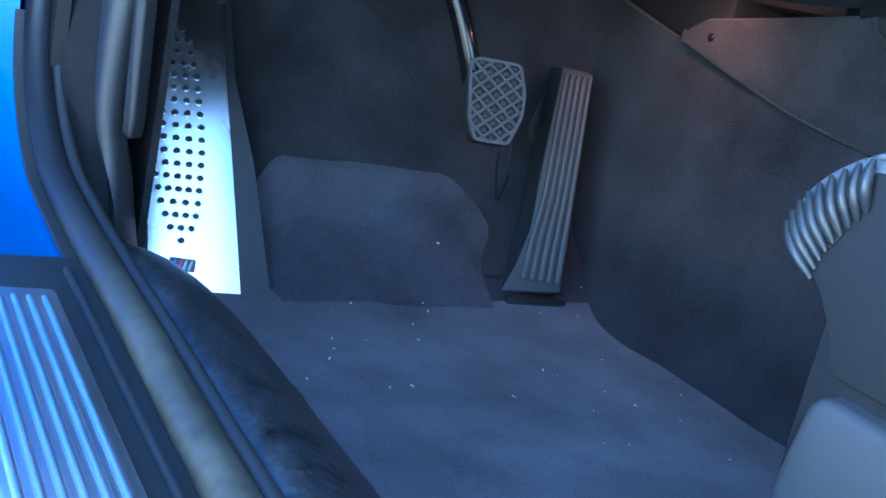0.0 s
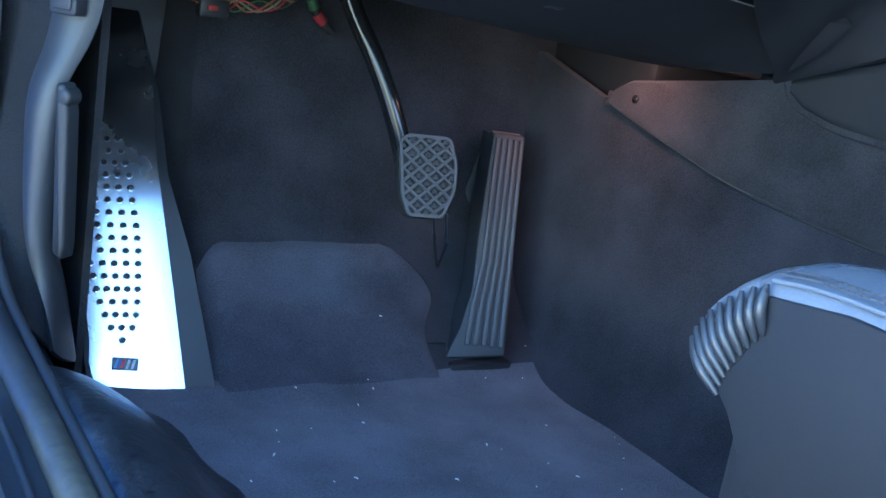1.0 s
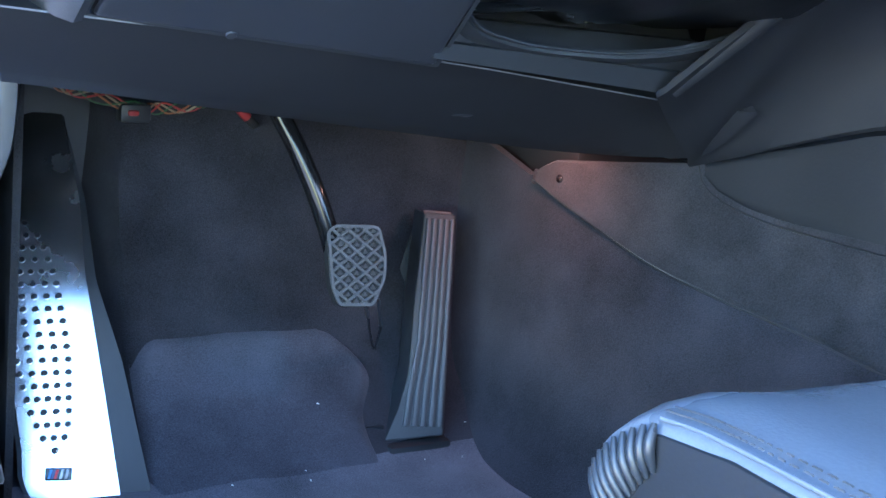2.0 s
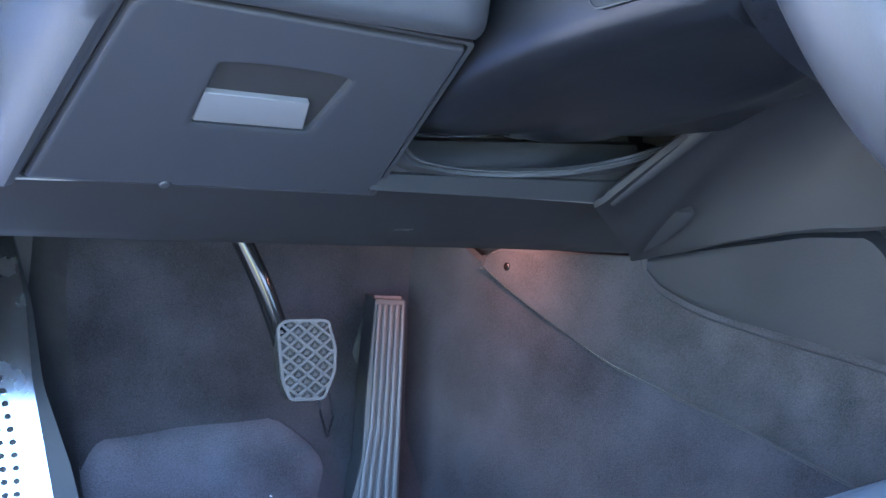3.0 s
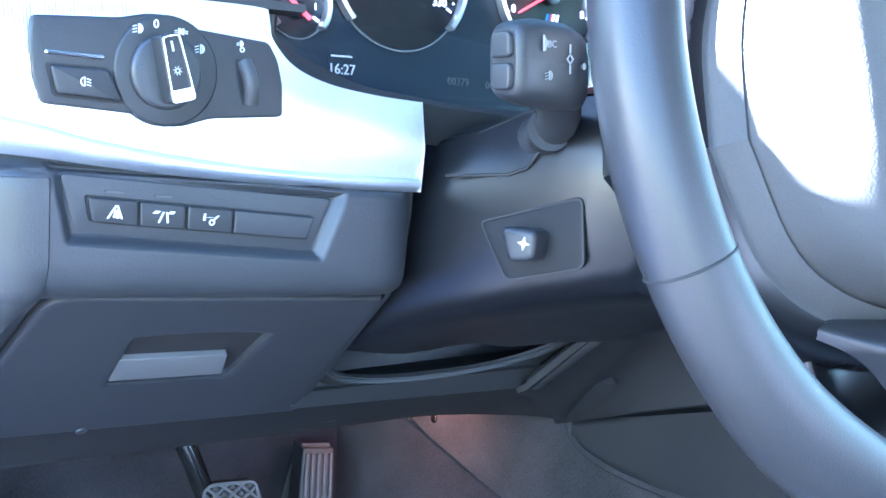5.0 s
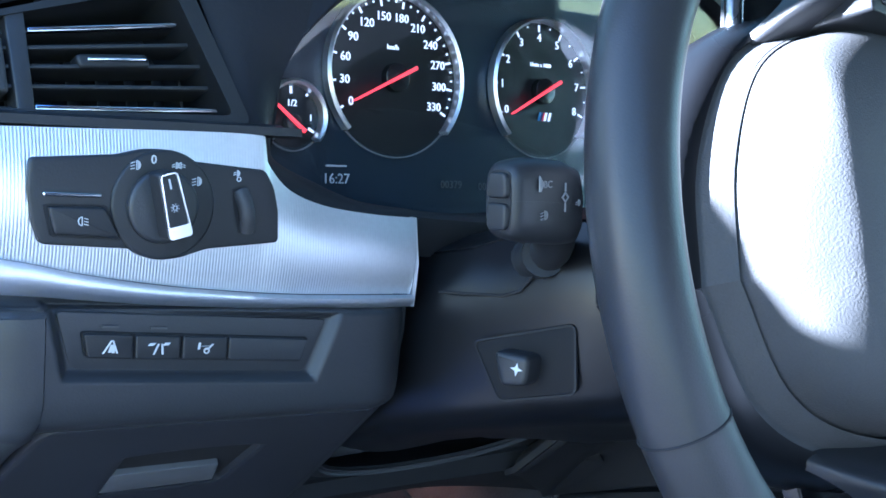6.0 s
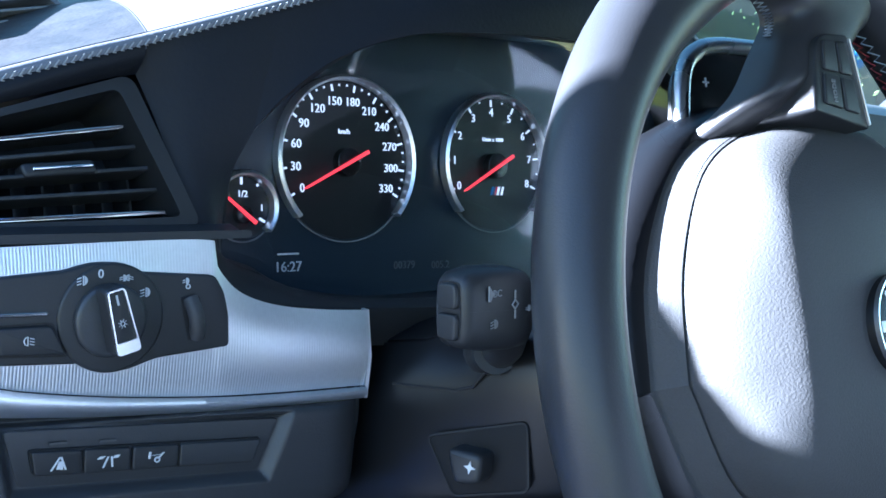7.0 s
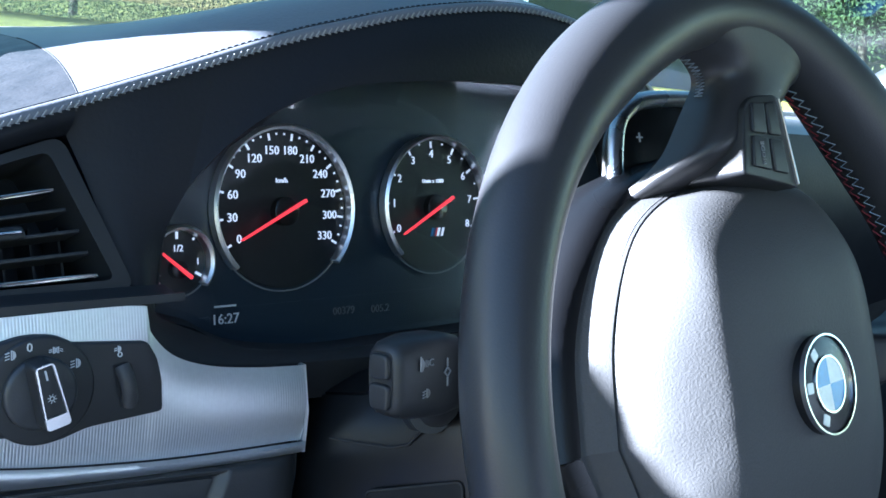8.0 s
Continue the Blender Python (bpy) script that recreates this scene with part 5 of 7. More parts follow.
rows = []
for c in spline([(0.1340, 0.4100, 0.600), (0.1340, 0.4100, 0.580), (0.1342, 0.4092, 0.564), (0.1343, 0.4098, 0.553), (0.1340, 0.4150, 0.5440), (0.1325, 0.4310, 0.5325), (0.1245, 0.484, 0.4825), (0.1165, 0.5365, 0.4310)], 6):
    w = min(1.0, max(0.0, (0.562 - c.z) / 0.034))
    w = w * w * (3 - 2 * w)
    row = []
    for x, y, z in ((0.003, 0.016, 0.012), (0.0, 0.002, 0.002), (-0.002, -0.001, -0.001), (-0.007, -0.0025, -0.0025), (-0.016, 0.0, 0.0), (-0.027, 0.008, 0.006), (-0.037, 0.021, 0.016), (-0.045, 0.040, 0.030), (-0.050, 0.065, 0.050), (-0.053, 0.12, 0.10)):
        low = c + Vector((x, y, z))
        x_up = c.x + x * (1 + 0.35 * (1 - w))
        zz = max(0.5515, c.z)
        up = Vector((x_up, pod_front(zz) + 0.085 * max(0.0, (0.128 - x_up) / 0.068) ** 2.2 + (0.004 if x > 0.001 else -0.0012), c.z))
        row.append(up.lerp(low, w))
    rows.append(row)
tagged(part("dash_end", sheet(rows, 0.003), PLASTIC), "dark grey rounded outer end of the dashboard", "dashboard", kind="structure")
# lip under the instruments
LF = [(0.2387, 0.4320, 0.6700), (0.2453, 0.4300, 0.6600), (0.2567, 0.4290, 0.6500), (0.2766, 0.4285, 0.6430), (0.3046, 0.4280, 0.6390), (0.3324, 0.4285, 0.6365), (0.37, 0.432, 0.633), (0.45, 0.435, 0.629), (0.55, 0.437, 0.629), (0.64, 0.44, 0.636)]
LB = [(0.2640, 0.4650, 0.672), (0.2660, 0.4660, 0.660), (0.2720, 0.4655, 0.655), (0.2900, 0.4650, 0.647), (0.3180, 0.4640, 0.633), (0.3450, 0.4635, 0.628), (0.37, 0.463, 0.625), (0.44, 0.463, 0.625), (0.55, 0.463, 0.627), (0.63, 0.464, 0.634)]
fa, ba = spline(LF, 6), spline(LB, 6)
rows = [[p + Vector((0, 0.002, -0.022)) for p in fa], [p + Vector((0, -0.0005, -0.004)) for p in fa], fa] + [[a.lerp(b, s) + Vector((0, 0, 0.0055)) * math.sin(math.pi * s) ** 0.7 for a, b in zip(fa, ba)] for s in (0.08, 0.2, 0.35, 0.5, 0.65, 0.8, 0.92, 1.0)]
tagged(part("cluster_lip", sheet(rows, 0.003), BOLSTER), "black rounded lip under the instruments", "dashboard", kind="structure")

sw = thing("switch_row", "row of three black driver-assistance buttons in a recessed panel", "switches", (0.21, 0.41, 0.58))
sf = Frame((0.12, 0.4145, 0.55), (1, 0, -0.055), (0, 0.02, 1))
ss = [part("panel", slab(sf, rounded([(0.0175, 0.0490), (0.1560, 0.0445), (0.1465, 0.0175), (0.0262, 0.0232)], 0.003, 4), -0.004, 0.0, 0.0006), PLASTIC)]
tops = [(0.0288, 0.0405), (0.0528, 0.0395), (0.0760, 0.0385), (0.1002, 0.0375), (0.1460, 0.0355)]
bots = [(0.0318, 0.0285), (0.0538, 0.0270), (0.0768, 0.0262), (0.1008, 0.0252), (0.1424, 0.0232)]
ss.append(part("button_bed", slab(sf, rounded([tops[0], tops[4], bots[4], bots[0]], 0.002), 0.0, 0.0016), BLACK))
for k in range(4):
    q = inset2([tops[k], tops[k + 1], bots[k + 1], bots[k]], 0.0006)
    b_ = part("button" if k < 3 else "blank", slab(sf, rounded(q, 0.0014), 0.001, 0.0036 if k < 3 else 0.0030, 0.0008), PLASTIC_DARK if k < 3 else PLASTIC)
    ss.append(b_)
    cx, cy = sum(p[0] for p in q) / 4, sum(p[1] for p in q) / 4
    L = lambda a, b, w=0.0004: slab(sf, [(cx + a[0] - w, cy + a[1]), (cx + a[0] + w, cy + a[1]), (cx + b[0] + w, cy + b[1]), (cx + b[0] - w, cy + b[1])], 0.0034, 0.0041)
    if k == 0:
        sym = merge(L((-0.003, -0.003), (0.0005, 0.003)), L((0.001, 0.003), (0.0035, -0.003)), L((0.0, -0.0025), (0.0008, 0.001), 0.0007), L((0.0016, -0.0028), (0.0016, 0.001), 0.0006))
    elif k == 1:
        sym = merge(L((-0.0022, -0.003), (-0.0002, 0.002)), L((0.0022, -0.003), (0.0014, 0.002)), L((-0.0042, 0.0012), (-0.0028, 0.0024), 0.0012), L((0.0032, 0.0012), (0.0042, 0.0024), 0.0012))
    elif k == 2:
        sym = merge(L((-0.0036, -0.0002), (-0.0034, 0.003), 0.0005), ring_slab(sf, circle(cx + 0.0005, cy - 0.001, 0.0015, 14), circle(cx + 0.0005, cy - 0.001, 0.0009, 14), 0.0034, 0.0041), L((0.0008, -0.0005), (0.0034, 0.0022), 0.0005), L((-0.0028, 0.0012), (0.001, 0.0014), 0.0016))
    if k < 3:
        sy = part("symbol", sym, WHITE_DIM)
        on_dial(ss, b_, sy)
        if k < 2:
            ss.append(part("indicator", slab(sf, [(cx - 0.004, tops[k][1] + 0.0016), (cx + 0.004, tops[k][1] + 0.0014), (cx + 0.004, tops[k][1] + 0.0024), (cx - 0.004, tops[k][1] + 0.0026)], 0.001, 0.0017), RUBBER_WORN))
hang(sw, *ss)

# ---- drawer under the dash ----
gf = Frame((0.235, 0.4856, 0.4786), (1, 0.035, -0.055), (0, -0.72, 0.69))
dr = thing("storage_compartment", "dark grey closed storage compartment with a recessed pull handle", "compartment", (0.235, 0.487, 0.48))
GO = [gf.flat(p) for p in ((0.140, 0.424, 0.540), (0.331, 0.437, 0.526), (0.345, 0.549, 0.421), (0.121, 0.537, 0.433))]
go = rounded(GO, [0.014, 0.003, 0.002, 0.002], 6)
HO = [(-0.0435, 0.0392), (-0.024, 0.0410), (0.0, 0.0414), (0.022, 0.0400), (0.0377, 0.0368), (0.0350, -0.0143), (-0.0384, -0.0139)]
dp = []
def panel_with_hole(fr, outer, hole, h0, h1):
    """A plate with a hole, joined ring by ring round the hole."""
    bm = bmesh.new()
    c = Vector((sum(p[0] for p in hole) / len(hole), sum(p[1] for p in hole) / len(hole)))
    n = 96
    def cast(poly, ang):
        d = Vector((math.cos(ang), math.sin(ang)))
        best = None
        for i in range(len(poly)):
            a, b = Vector(poly[i - 1]) - c, Vector(poly[i]) - c
            e = b - a
            den = d.x * e.y - d.y * e.x
            if abs(den) < 1e-12:
                continue
            t = (a.x * e.y - a.y * e.x) / den
            s = (a.x * d.y - a.y * d.x) / den
            if t > 0 and -1e-6 <= s <= 1 + 1e-6 and (best is None or t < best):
                best = t
        return c + d * (best or 0.0)
    angs = sorted({2 * math.pi * k / n for k in range(n)} | {math.atan2(p[1] - c.y, p[0] - c.x) % (2 * math.pi) for p in list(outer) + list(hole)})
    O = [cast(outer, a) for a in angs]
    I = [cast(hole, a) for a in angs]
    L = [[bm.verts.new(fr(p.x, p.y, h)) for p in pts] for pts, h in ((O, h0), (O, h1 - 0.0022), ([o.lerp(i, 0.012) for o, i in zip(O, I)], h1 - 0.0006), ([o.lerp(i, 0.035) for o, i in zip(O, I)], h1), ([o.lerp(i, 0.06) for o, i in zip(O, I)], h1), ([i.lerp(o, 0.06) for o, i in zip(O, I)], h1), ([i.lerp(o, 0.025) for o, i in zip(O, I)], h1), (I, h1 - 0.0008), (I, h0 - 0.012))]
    m = len(angs)
    for A, B in zip(L, L[1:]):
        for k in range(m):
            bm.faces.new((A[k], A[(k + 1) % m], B[(k + 1) % m], B[k]))
    return bm


dp.append(part("front", panel_with_hole(gf, go, rounded(HO, 0.003, 3), -0.004, 0.0), DRAWER))
well_rows = [[gf(x, y, h) for x in (-0.046, -0.02, 0.01, 0.0225, 0.040)] for y, h in ((0.0415, -0.0012), (0.036, -0.0070), (0.026, -0.0115), (0.013, -0.0135), (-0.016, -0.0135))]
dp.append(part("handle_well", sheet(well_rows, 0.003), DRAWER))
dp.append(part("handle", slab(gf, rounded([(-0.0412, 0.0128), (0.0228, 0.0122), (0.0310, -0.0128), (-0.0375, -0.0124)], 0.0012, 3), -0.0120, -0.0010, 0.0008), HANDLE, label="pale grey pull handle"))
dp.append(part("clip", slab(gf, circle(gf.flat((0.200, 0.540, 0.432))[0], gf.flat((0.200, 0.540, 0.432))[1] - 0.001, 0.0034, 14), -0.002, 0.0012, 0.0008), DRAWER))
gap_o = [(p[0] * 1.02 - 0.002 * (1 if p[0] < 0 else -1) * -1, p[1] * 1.02) for p in GO]
dp.append(part("gap", slab(gf, rounded(gap_o, [0.016, 0.003, 0.002, 0.002], 6), -0.010, -0.0045), BLACK))
dp.append(part("rail", ring_slab(gf, rounded([(x * 1.055, y * 1.05) for x, y in GO], [0.018, 0.004, 0.003, 0.003], 6), rounded([(x * 1.022, y * 1.022) for x, y in GO], [0.015, 0.004, 0.003, 0.003], 6), -0.012, -0.003), PLASTIC))
hang(dr, *dp)

# ---- lower knee panel ----
kn = thing("knee_panel", "black plastic lower panel under the steering column", "panel", (0.35, 0.6, 0.39))
TOPK = [(0.070, 0.536, 0.4330), (0.12, 0.542, 0.4305), (0.35, 0.558, 0.4200), (0.50, 0.577, 0.4075), (0.60, 0.584, 0.3990), (0.640, 0.567, 0.3975), (0.662, 0.549, 0.3985)]
BOTK = [(0.088, 0.604, 0.3850), (0.14, 0.615, 0.380), (0.32, 0.645, 0.3610), (0.48, 0.671, 0.3455), (0.57, 0.680, 0.338), (0.63, 0.650, 0.341), (0.661, 0.606, 0.349)]
ta_, ba_ = spline(TOPK, 8), spline(BOTK, 8)
rows = [[p + Vector((0, 0.006, 0.006)) for p in ta_], [p + Vector((0, -0.0005, 0.0012)) for p in ta_]] + [[a.lerp(b, s) + Vector((0, -0.003, -0.003)) * math.sin(math.pi * s) for a, b in zip(ta_, ba_)] for s in (0.03, 0.25, 0.5, 0.75, 0.97)] + [[p + Vector((0, 0.004, 0.002)) for p in ba_], [p + Vector((0, 0.01, 0.012)) for p in ba_]]
kp = [part("skin", sheet(rows[::-1], 0.003), BOLSTER)]
kp.append(part("edge_line", tube([p + Vector((0, -0.0012, 0.0012)) for p in ta_[:-6]], 0.0006, 6), GREY_KEY))
bfk = Frame(ta_[20].lerp(ba_[20], 0.55), (1, 0.07, -0.06), (0, -0.8, 0.55))
kp.append(part("bump", slab(bfk, rounded([(-0.010, -0.003), (0.008, -0.003), (0.012, 0.003), (-0.006, 0.003)], 0.003), -0.004, 0.0045, 0.0025), PLASTIC))
hang(kn, *kp)

# ---- tray between drawer and console ----
tr = thing("storage_tray", "open black storage tray under the steering column", "tray", (0.45, 0.55, 0.43))
LIP = [(0.350, 0.524, 0.478), (0.354, 0.526, 0.458), (0.366, 0.528, 0.447), (0.390, 0.530, 0.4415), (0.42, 0.531, 0.4385), (0.46, 0.531, 0.4378), (0.50, 0.531, 0.4390), (0.54, 0.530, 0.4440), (0.580, 0.528, 0.4535), (0.612, 0.522, 0.4670), (0.640, 0.510, 0.4850), (0.665, 0.495, 0.505)]
lipp = spline(LIP, 6)
ledge = [[Vector((0.338 + 0.225 * (i / 66), 0.5365 + 0.01 * (i / 66), 0.4245 - 0.0145 * i / 66)) for i in range(len(lipp))],
         [Vector((0.338 + 0.228 * (i / 66), 0.5355 + 0.008 * (i / 66), 0.4355 - 0.0085 * i / 66)) for i in range(len(lipp))]]
mid = [a.lerp(b, 0.35) + Vector((0, 0.006, 0)) for a, b in zip(ledge[1], lipp)]
tp_ = [part("front", sheet([ledge[0], ledge[1], [p + Vector((0, 0.003, 0.0015)) for p in ledge[1]], mid, [a.lerp(b, 0.8) for a, b in zip(ledge[1], lipp)], lipp], 0.003), PLASTIC_DARK)]
tp_.append(part("lip", tube(lipp, 0.0009, 8), PLASTIC))
tp_.append(part("back", sheet([[(x, 0.655, z) for x in (0.33, 0.5, 0.72)] for z in (0.40, 0.5, 0.64)], 0.004), BLACK))
back = [Vector((0.362 + 0.26 * i / (len(lipp) - 1), 0.615, 0.4330)) for i in range(len(lipp))]
rows = [[p + Vector((0, 0.002, -0.001)) for p in lipp], [Vector((a.x, 0.545, min(a.z, 0.436 + 0.5 * max(0, a.z - 0.436)) - 0.004)) for a in lipp], [Vector((a.x, 0.572, 0.428)) for a in back], [Vector((a.x, 0.580, 0.430)) for a in back],
        [Vector((a.x, 0.584, 0.441)) for a in back], [Vector((a.x, 0.588, 0.4495)) for a in back], [Vector((a.x, 0.598, 0.451)) for a in back], [Vector((a.x, 0.625, 0.49)) for a in back], [Vector((a.x, 0.65, 0.56)) for a in back]]
tp_.append(part("well", sheet(rows, 0.003), PLASTIC))
hang(tr, *tp_)

# console-side knee bolster
A_ = [(0.545, 0.535, 0.413), (0.60, 0.574, 0.388), (0.645, 0.592, 0.360), (0.669, 0.602, 0.347), (0.691, 0.537, 0.3765), (0.7095, 0.470, 0.4035), (0.722, 0.420, 0.417), (0.738, 0.33, 0.447), (0.745, 0.25, 0.474)]
B_ = [(0.605, 0.484, 0.494), (0.620, 0.478, 0.498), (0.635, 0.472, 0.502), (0.662, 0.462, 0.512), (0.70, 0.445, 0.528), (0.74, 0.42, 0.55), (0.765, 0.37, 0.565), (0.78, 0.31, 0.58), (0.79, 0.25, 0.60)]
a_, b_2 = spline(A_, 6), spline(B_, 6)
rows = [[p + Vector((0.0, 0.01, -0.006)) for p in a_]] + [[p.lerp(q, s) + Vector((-0.002, -0.001, 0.001)) * math.sin(math.pi * s) for p, q in zip(a_, b_2)] for s in (0, 0.1, 0.3, 0.5, 0.7, 0.9, 1.0)] + [[q + Vector((0.02, 0.02, 0.01)) for q in b_2], [q + Vector((0.10, 0.10, 0.03)) for q in b_2]]
tagged(part("console_side", sheet(rows, 0.005), BOLSTER), "dark grey knee bolster at the centre console", "console", kind="structure")
edge_k = spline([(0.560, 0.546, 0.4135), (0.575, 0.525, 0.440), (0.592, 0.502, 0.470), (0.605, 0.484, 0.4945), (0.612, 0.470, 0.515)], 6)
tagged(part("console_edge", tube(edge_k, 0.0075, 14), BOLSTER), "rounded edge of the knee bolster", "console", kind="structure")

# leather pad on the console flank
pc = thing("console_pad", "dark grey leather knee pad on the console flank", "pad", (0.70, 0.45, 0.36))
PAD_LOW = [(0.30, 0.312), (0.36, 0.311), (0.437, 0.309), (0.519, 0.309), (0.56, 0.3135), (0.586, 0.321), (0.600, 0.331), (0.6075, 0.3445)]
PAD_TOP = [(0.30, 0.345), (0.347, 0.370), (0.3945, 0.389), (0.412, 0.405), (0.424, 0.4135), (0.470, 0.4025), (0.537, 0.3755), (0.6075, 0.3465)]


def pad_skin(lo, hi, y0, y1, proud):
    """A soft pad on the flank between two edges, rounded all round."""
    rows = []
    for k in range(45):
        y = y0 + (y1 - y0) * k / 44
        a, b = along_table(lo, y), along_table(hi, y)
        row = []
        for j in range(17):
            z = a + (b - a) * j / 16
            d = min(z - a, b - z, (y1 - y) * 1.4 + 0.0005, (y - y0) * 1.4 + 0.0005)
            k_ = min(1.0, max(0.0, d / 0.007))
            row.append((tun_x(y, z) + 0.004 - (proud + 0.004) * math.sqrt(max(0.0, 1 - (1 - k_) ** 2)), y, z))
        rows.append(row)
    return sheet(rows, 0.002)


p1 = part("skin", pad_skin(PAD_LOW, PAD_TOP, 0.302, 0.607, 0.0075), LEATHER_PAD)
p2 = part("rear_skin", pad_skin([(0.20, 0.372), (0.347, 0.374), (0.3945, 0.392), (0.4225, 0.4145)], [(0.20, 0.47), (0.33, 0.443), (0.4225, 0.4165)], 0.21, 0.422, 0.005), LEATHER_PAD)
edge_pts = [(tun_x(p.x, p.y - 0.0012) - 0.0065, p.x, p.y - 0.0012) for p in spline([(y, z, 0) for y, z in PAD_LOW], 5)]
p3 = part("seam", tube(edge_pts, 0.0011, 6), BLACK)
hang(pc, p1, p2, p3)

# ---- steering column ----
col = thing("steering_column", "black plastic steering column cover with a seat-adjuster style switch", "steering column", (0.48, 0.38, 0.56))
SECT = [(0.285, 0.398, 0.600, 0.662, 0.575), (0.303, 0.377, 0.560, 0.660, 0.545), (0.325, 0.368, 0.553, 0.656, 0.535), (0.345, 0.3615, 0.546, 0.652, 0.524), (0.376, 0.3525, 0.534, 0.638, 0.510), (0.400, 0.3475, 0.525, 0.626, 0.500), (0.446, 0.3455, 0.506, 0.612, 0.486), (0.490, 0.3460, 0.480, 0.603, 0.470), (0.530, 0.347, 0.470, 0.60, 0.462), (0.60, 0.35, 0.46, 0.60, 0.455)]
rows = []
for y, xl, zf, zt, zb in SECT:
    xr = 0.965 - xl
    w = xr - xl
    P = [(xl + 0.012, zt - 0.004), (xl + 0.002, zt - 0.025), (xl - 0.002, (zt + zf) / 2), (xl, zf + 0.014), (xl + 0.012, zf), (xl + 0.045, zf - 0.006), (xl + 0.10, zb + 0.006), ((xl + xr) / 2, zb), (xr - 0.10, zb + 0.006),
         (xr - 0.012, zf), (xr, zf + 0.014), (xr + 0.002, (zt + zf) / 2), (xr - 0.012, zt - 0.004), (xr - 0.05, zt + 0.008), ((xl + xr) / 2, zt + 0.012), (xl + 0.05, zt + 0.008), (xl + 0.012, zt - 0.004)]
    rows.append([(p.x, y, p.z) for p in spline([(a, 0, b) for a, b in P], 3)])
c1 = part("shroud", sheet(rows, 0.003), COLUMN)
cap0 = part("front_cap", slab(Frame((0.4825, 0.290, 0.628), (1, 0, 0), (0, 0.1, 1)), rounded([(-0.085, -0.04), (0.085, -0.04), (0.085, 0.034), (-0.085, 0.034)], 0.03, 6), -0.01, 0.004, 0.003), COLUMN)
kf = Frame((0.3475, 0.376, 0.5804), (0.33, -0.94, 0.0), (0.0, 0.2, 0.98))
CAPO = [kf.flat(p) for p in ((0.3475, 0.3759, 0.5804), (0.3523, 0.3566, 0.5541), (0.3649, 0.3176, 0.5688), (0.3655, 0.3247, 0.6024))][::-1]
SX, SY = kf.flat((0.3381, 0.3369, 0.5775))
c2 = part("switch_plate", slab(kf, rounded(CAPO, 0.004, 4), -0.012, 0.0046, 0.0008), COLUMN_MATT)
c2g = part("switch_gap", tube([kf(x, y, 0.0044) for x, y in rounded(CAPO, 0.004, 4)], 0.0009, 5, True), BLACK)
c3 = part("switch_knob", slab(kf, rounded([(SX - 0.015, SY + 0.006), (SX + 0.0055, SY + 0.0075), (SX + 0.006, SY - 0.0075), (SX - 0.008, SY - 0.011)], 0.004, 4), 0.003, 0.0185, 0.003), PLASTIC_DARK)
star = []
for k in range(4):
    a = math.pi / 2 * k
    star.append(slab(kf, [(SX + 0.0034 * math.cos(a), SY + 0.0034 * math.sin(a)), (SX + 0.0012 * math.cos(a + 0.8), SY + 0.0012 * math.sin(a + 0.8)), (SX, SY), (SX + 0.0012 * math.cos(a - 0.8), SY + 0.0012 * math.sin(a - 0.8))], 0.0184, 0.0191))
c4 = part("symbol", merge(*star), WHITE_DIM)
seamc = part("seam", tube([(0.3415, 0.405, 0.600), (0.3465, 0.385, 0.6035), (0.3515, 0.366, 0.607), (0.354, 0.356, 0.612), (0.356, 0.350, 0.622)], 0.0009, 6), BLACK)
hang(col, c1, cap0, c2, c2g, c3, seamc)
on_dial([], c3, c4)

# ---- indicator stalk ----
sk = thing("indicator_stalk", "black indicator stalk with a rocker key and white symbols", "stalk", (0.33, 0.33, 0.66))
skf = Frame((0.284, 0.316, 0.6645), (1.0, 0.10, 0.03), (0.0, 0.12, 1.0))
rows = []
for u, hw, hd, dz, dn in ((0.0160, 0.0135, 0.0090, 0.0, 0.0), (0.0170, 0.0155, 0.0115, 0.0, 0.0), (0.0205, 0.0172, 0.0135, 0.0, 0.0), (0.03, 0.0190, 0.0150, -0.0005, 0.0), (0.048, 0.0195, 0.0155, -0.002, 0.0), (0.062, 0.0180, 0.0150, -0.004, -0.003), (0.068, 0.013, 0.011, -0.006, -0.004)):
    ring_ = []
    for k in range(25):
        a = 2 * math.pi * k / 24
        c, s = math.cos(a), math.sin(a)
        e = 0.55
        ring_.append(skf(u, hw * math.copysign(abs(s) ** e, s) + dz, -0.0025 + hd * 0.78 * math.copysign(abs(c) ** e, c) + dn))
    rows.append(ring_)
s1 = part("grip", sheet(rows, 0.0003), PLASTIC_DARK)
ekf = Frame(skf(0.0160, 0, -0.0025), skf.n, skf.v)
s1b = part("end_cap", slab(ekf, rounded([(-0.0068, -0.0135), (0.0068, -0.0135), (0.0068, 0.0135), (-0.0068, 0.0135)], 0.004), -0.002, 0.0004), PLASTIC_DARK)
ek1 = part("key", slab(ekf, rounded([(-0.0062, 0.0011), (0.0062, 0.0011), (0.0056, 0.0125), (-0.0056, 0.0125)], 0.003), 0.0, 0.0030, 0.0012), PLASTIC_DARK)
ek2 = part("key", slab(ekf, rounded([(-0.0062, -0.0011), (0.0062, -0.0011), (0.0056, -0.0130), (-0.0056, -0.0130)], 0.003), 0.0, 0.0030, 0.0012), PLASTIC_DARK)
s2 = part("neck", tube(spline([(0.338, 0.327, 0.655), (0.352, 0.336, 0.642), (0.362, 0.350, 0.632), (0.372, 0.372, 0.624)], 6), [0.0115 - 0.00014 * i for i in range(19)], 16), PLASTIC_DARK)
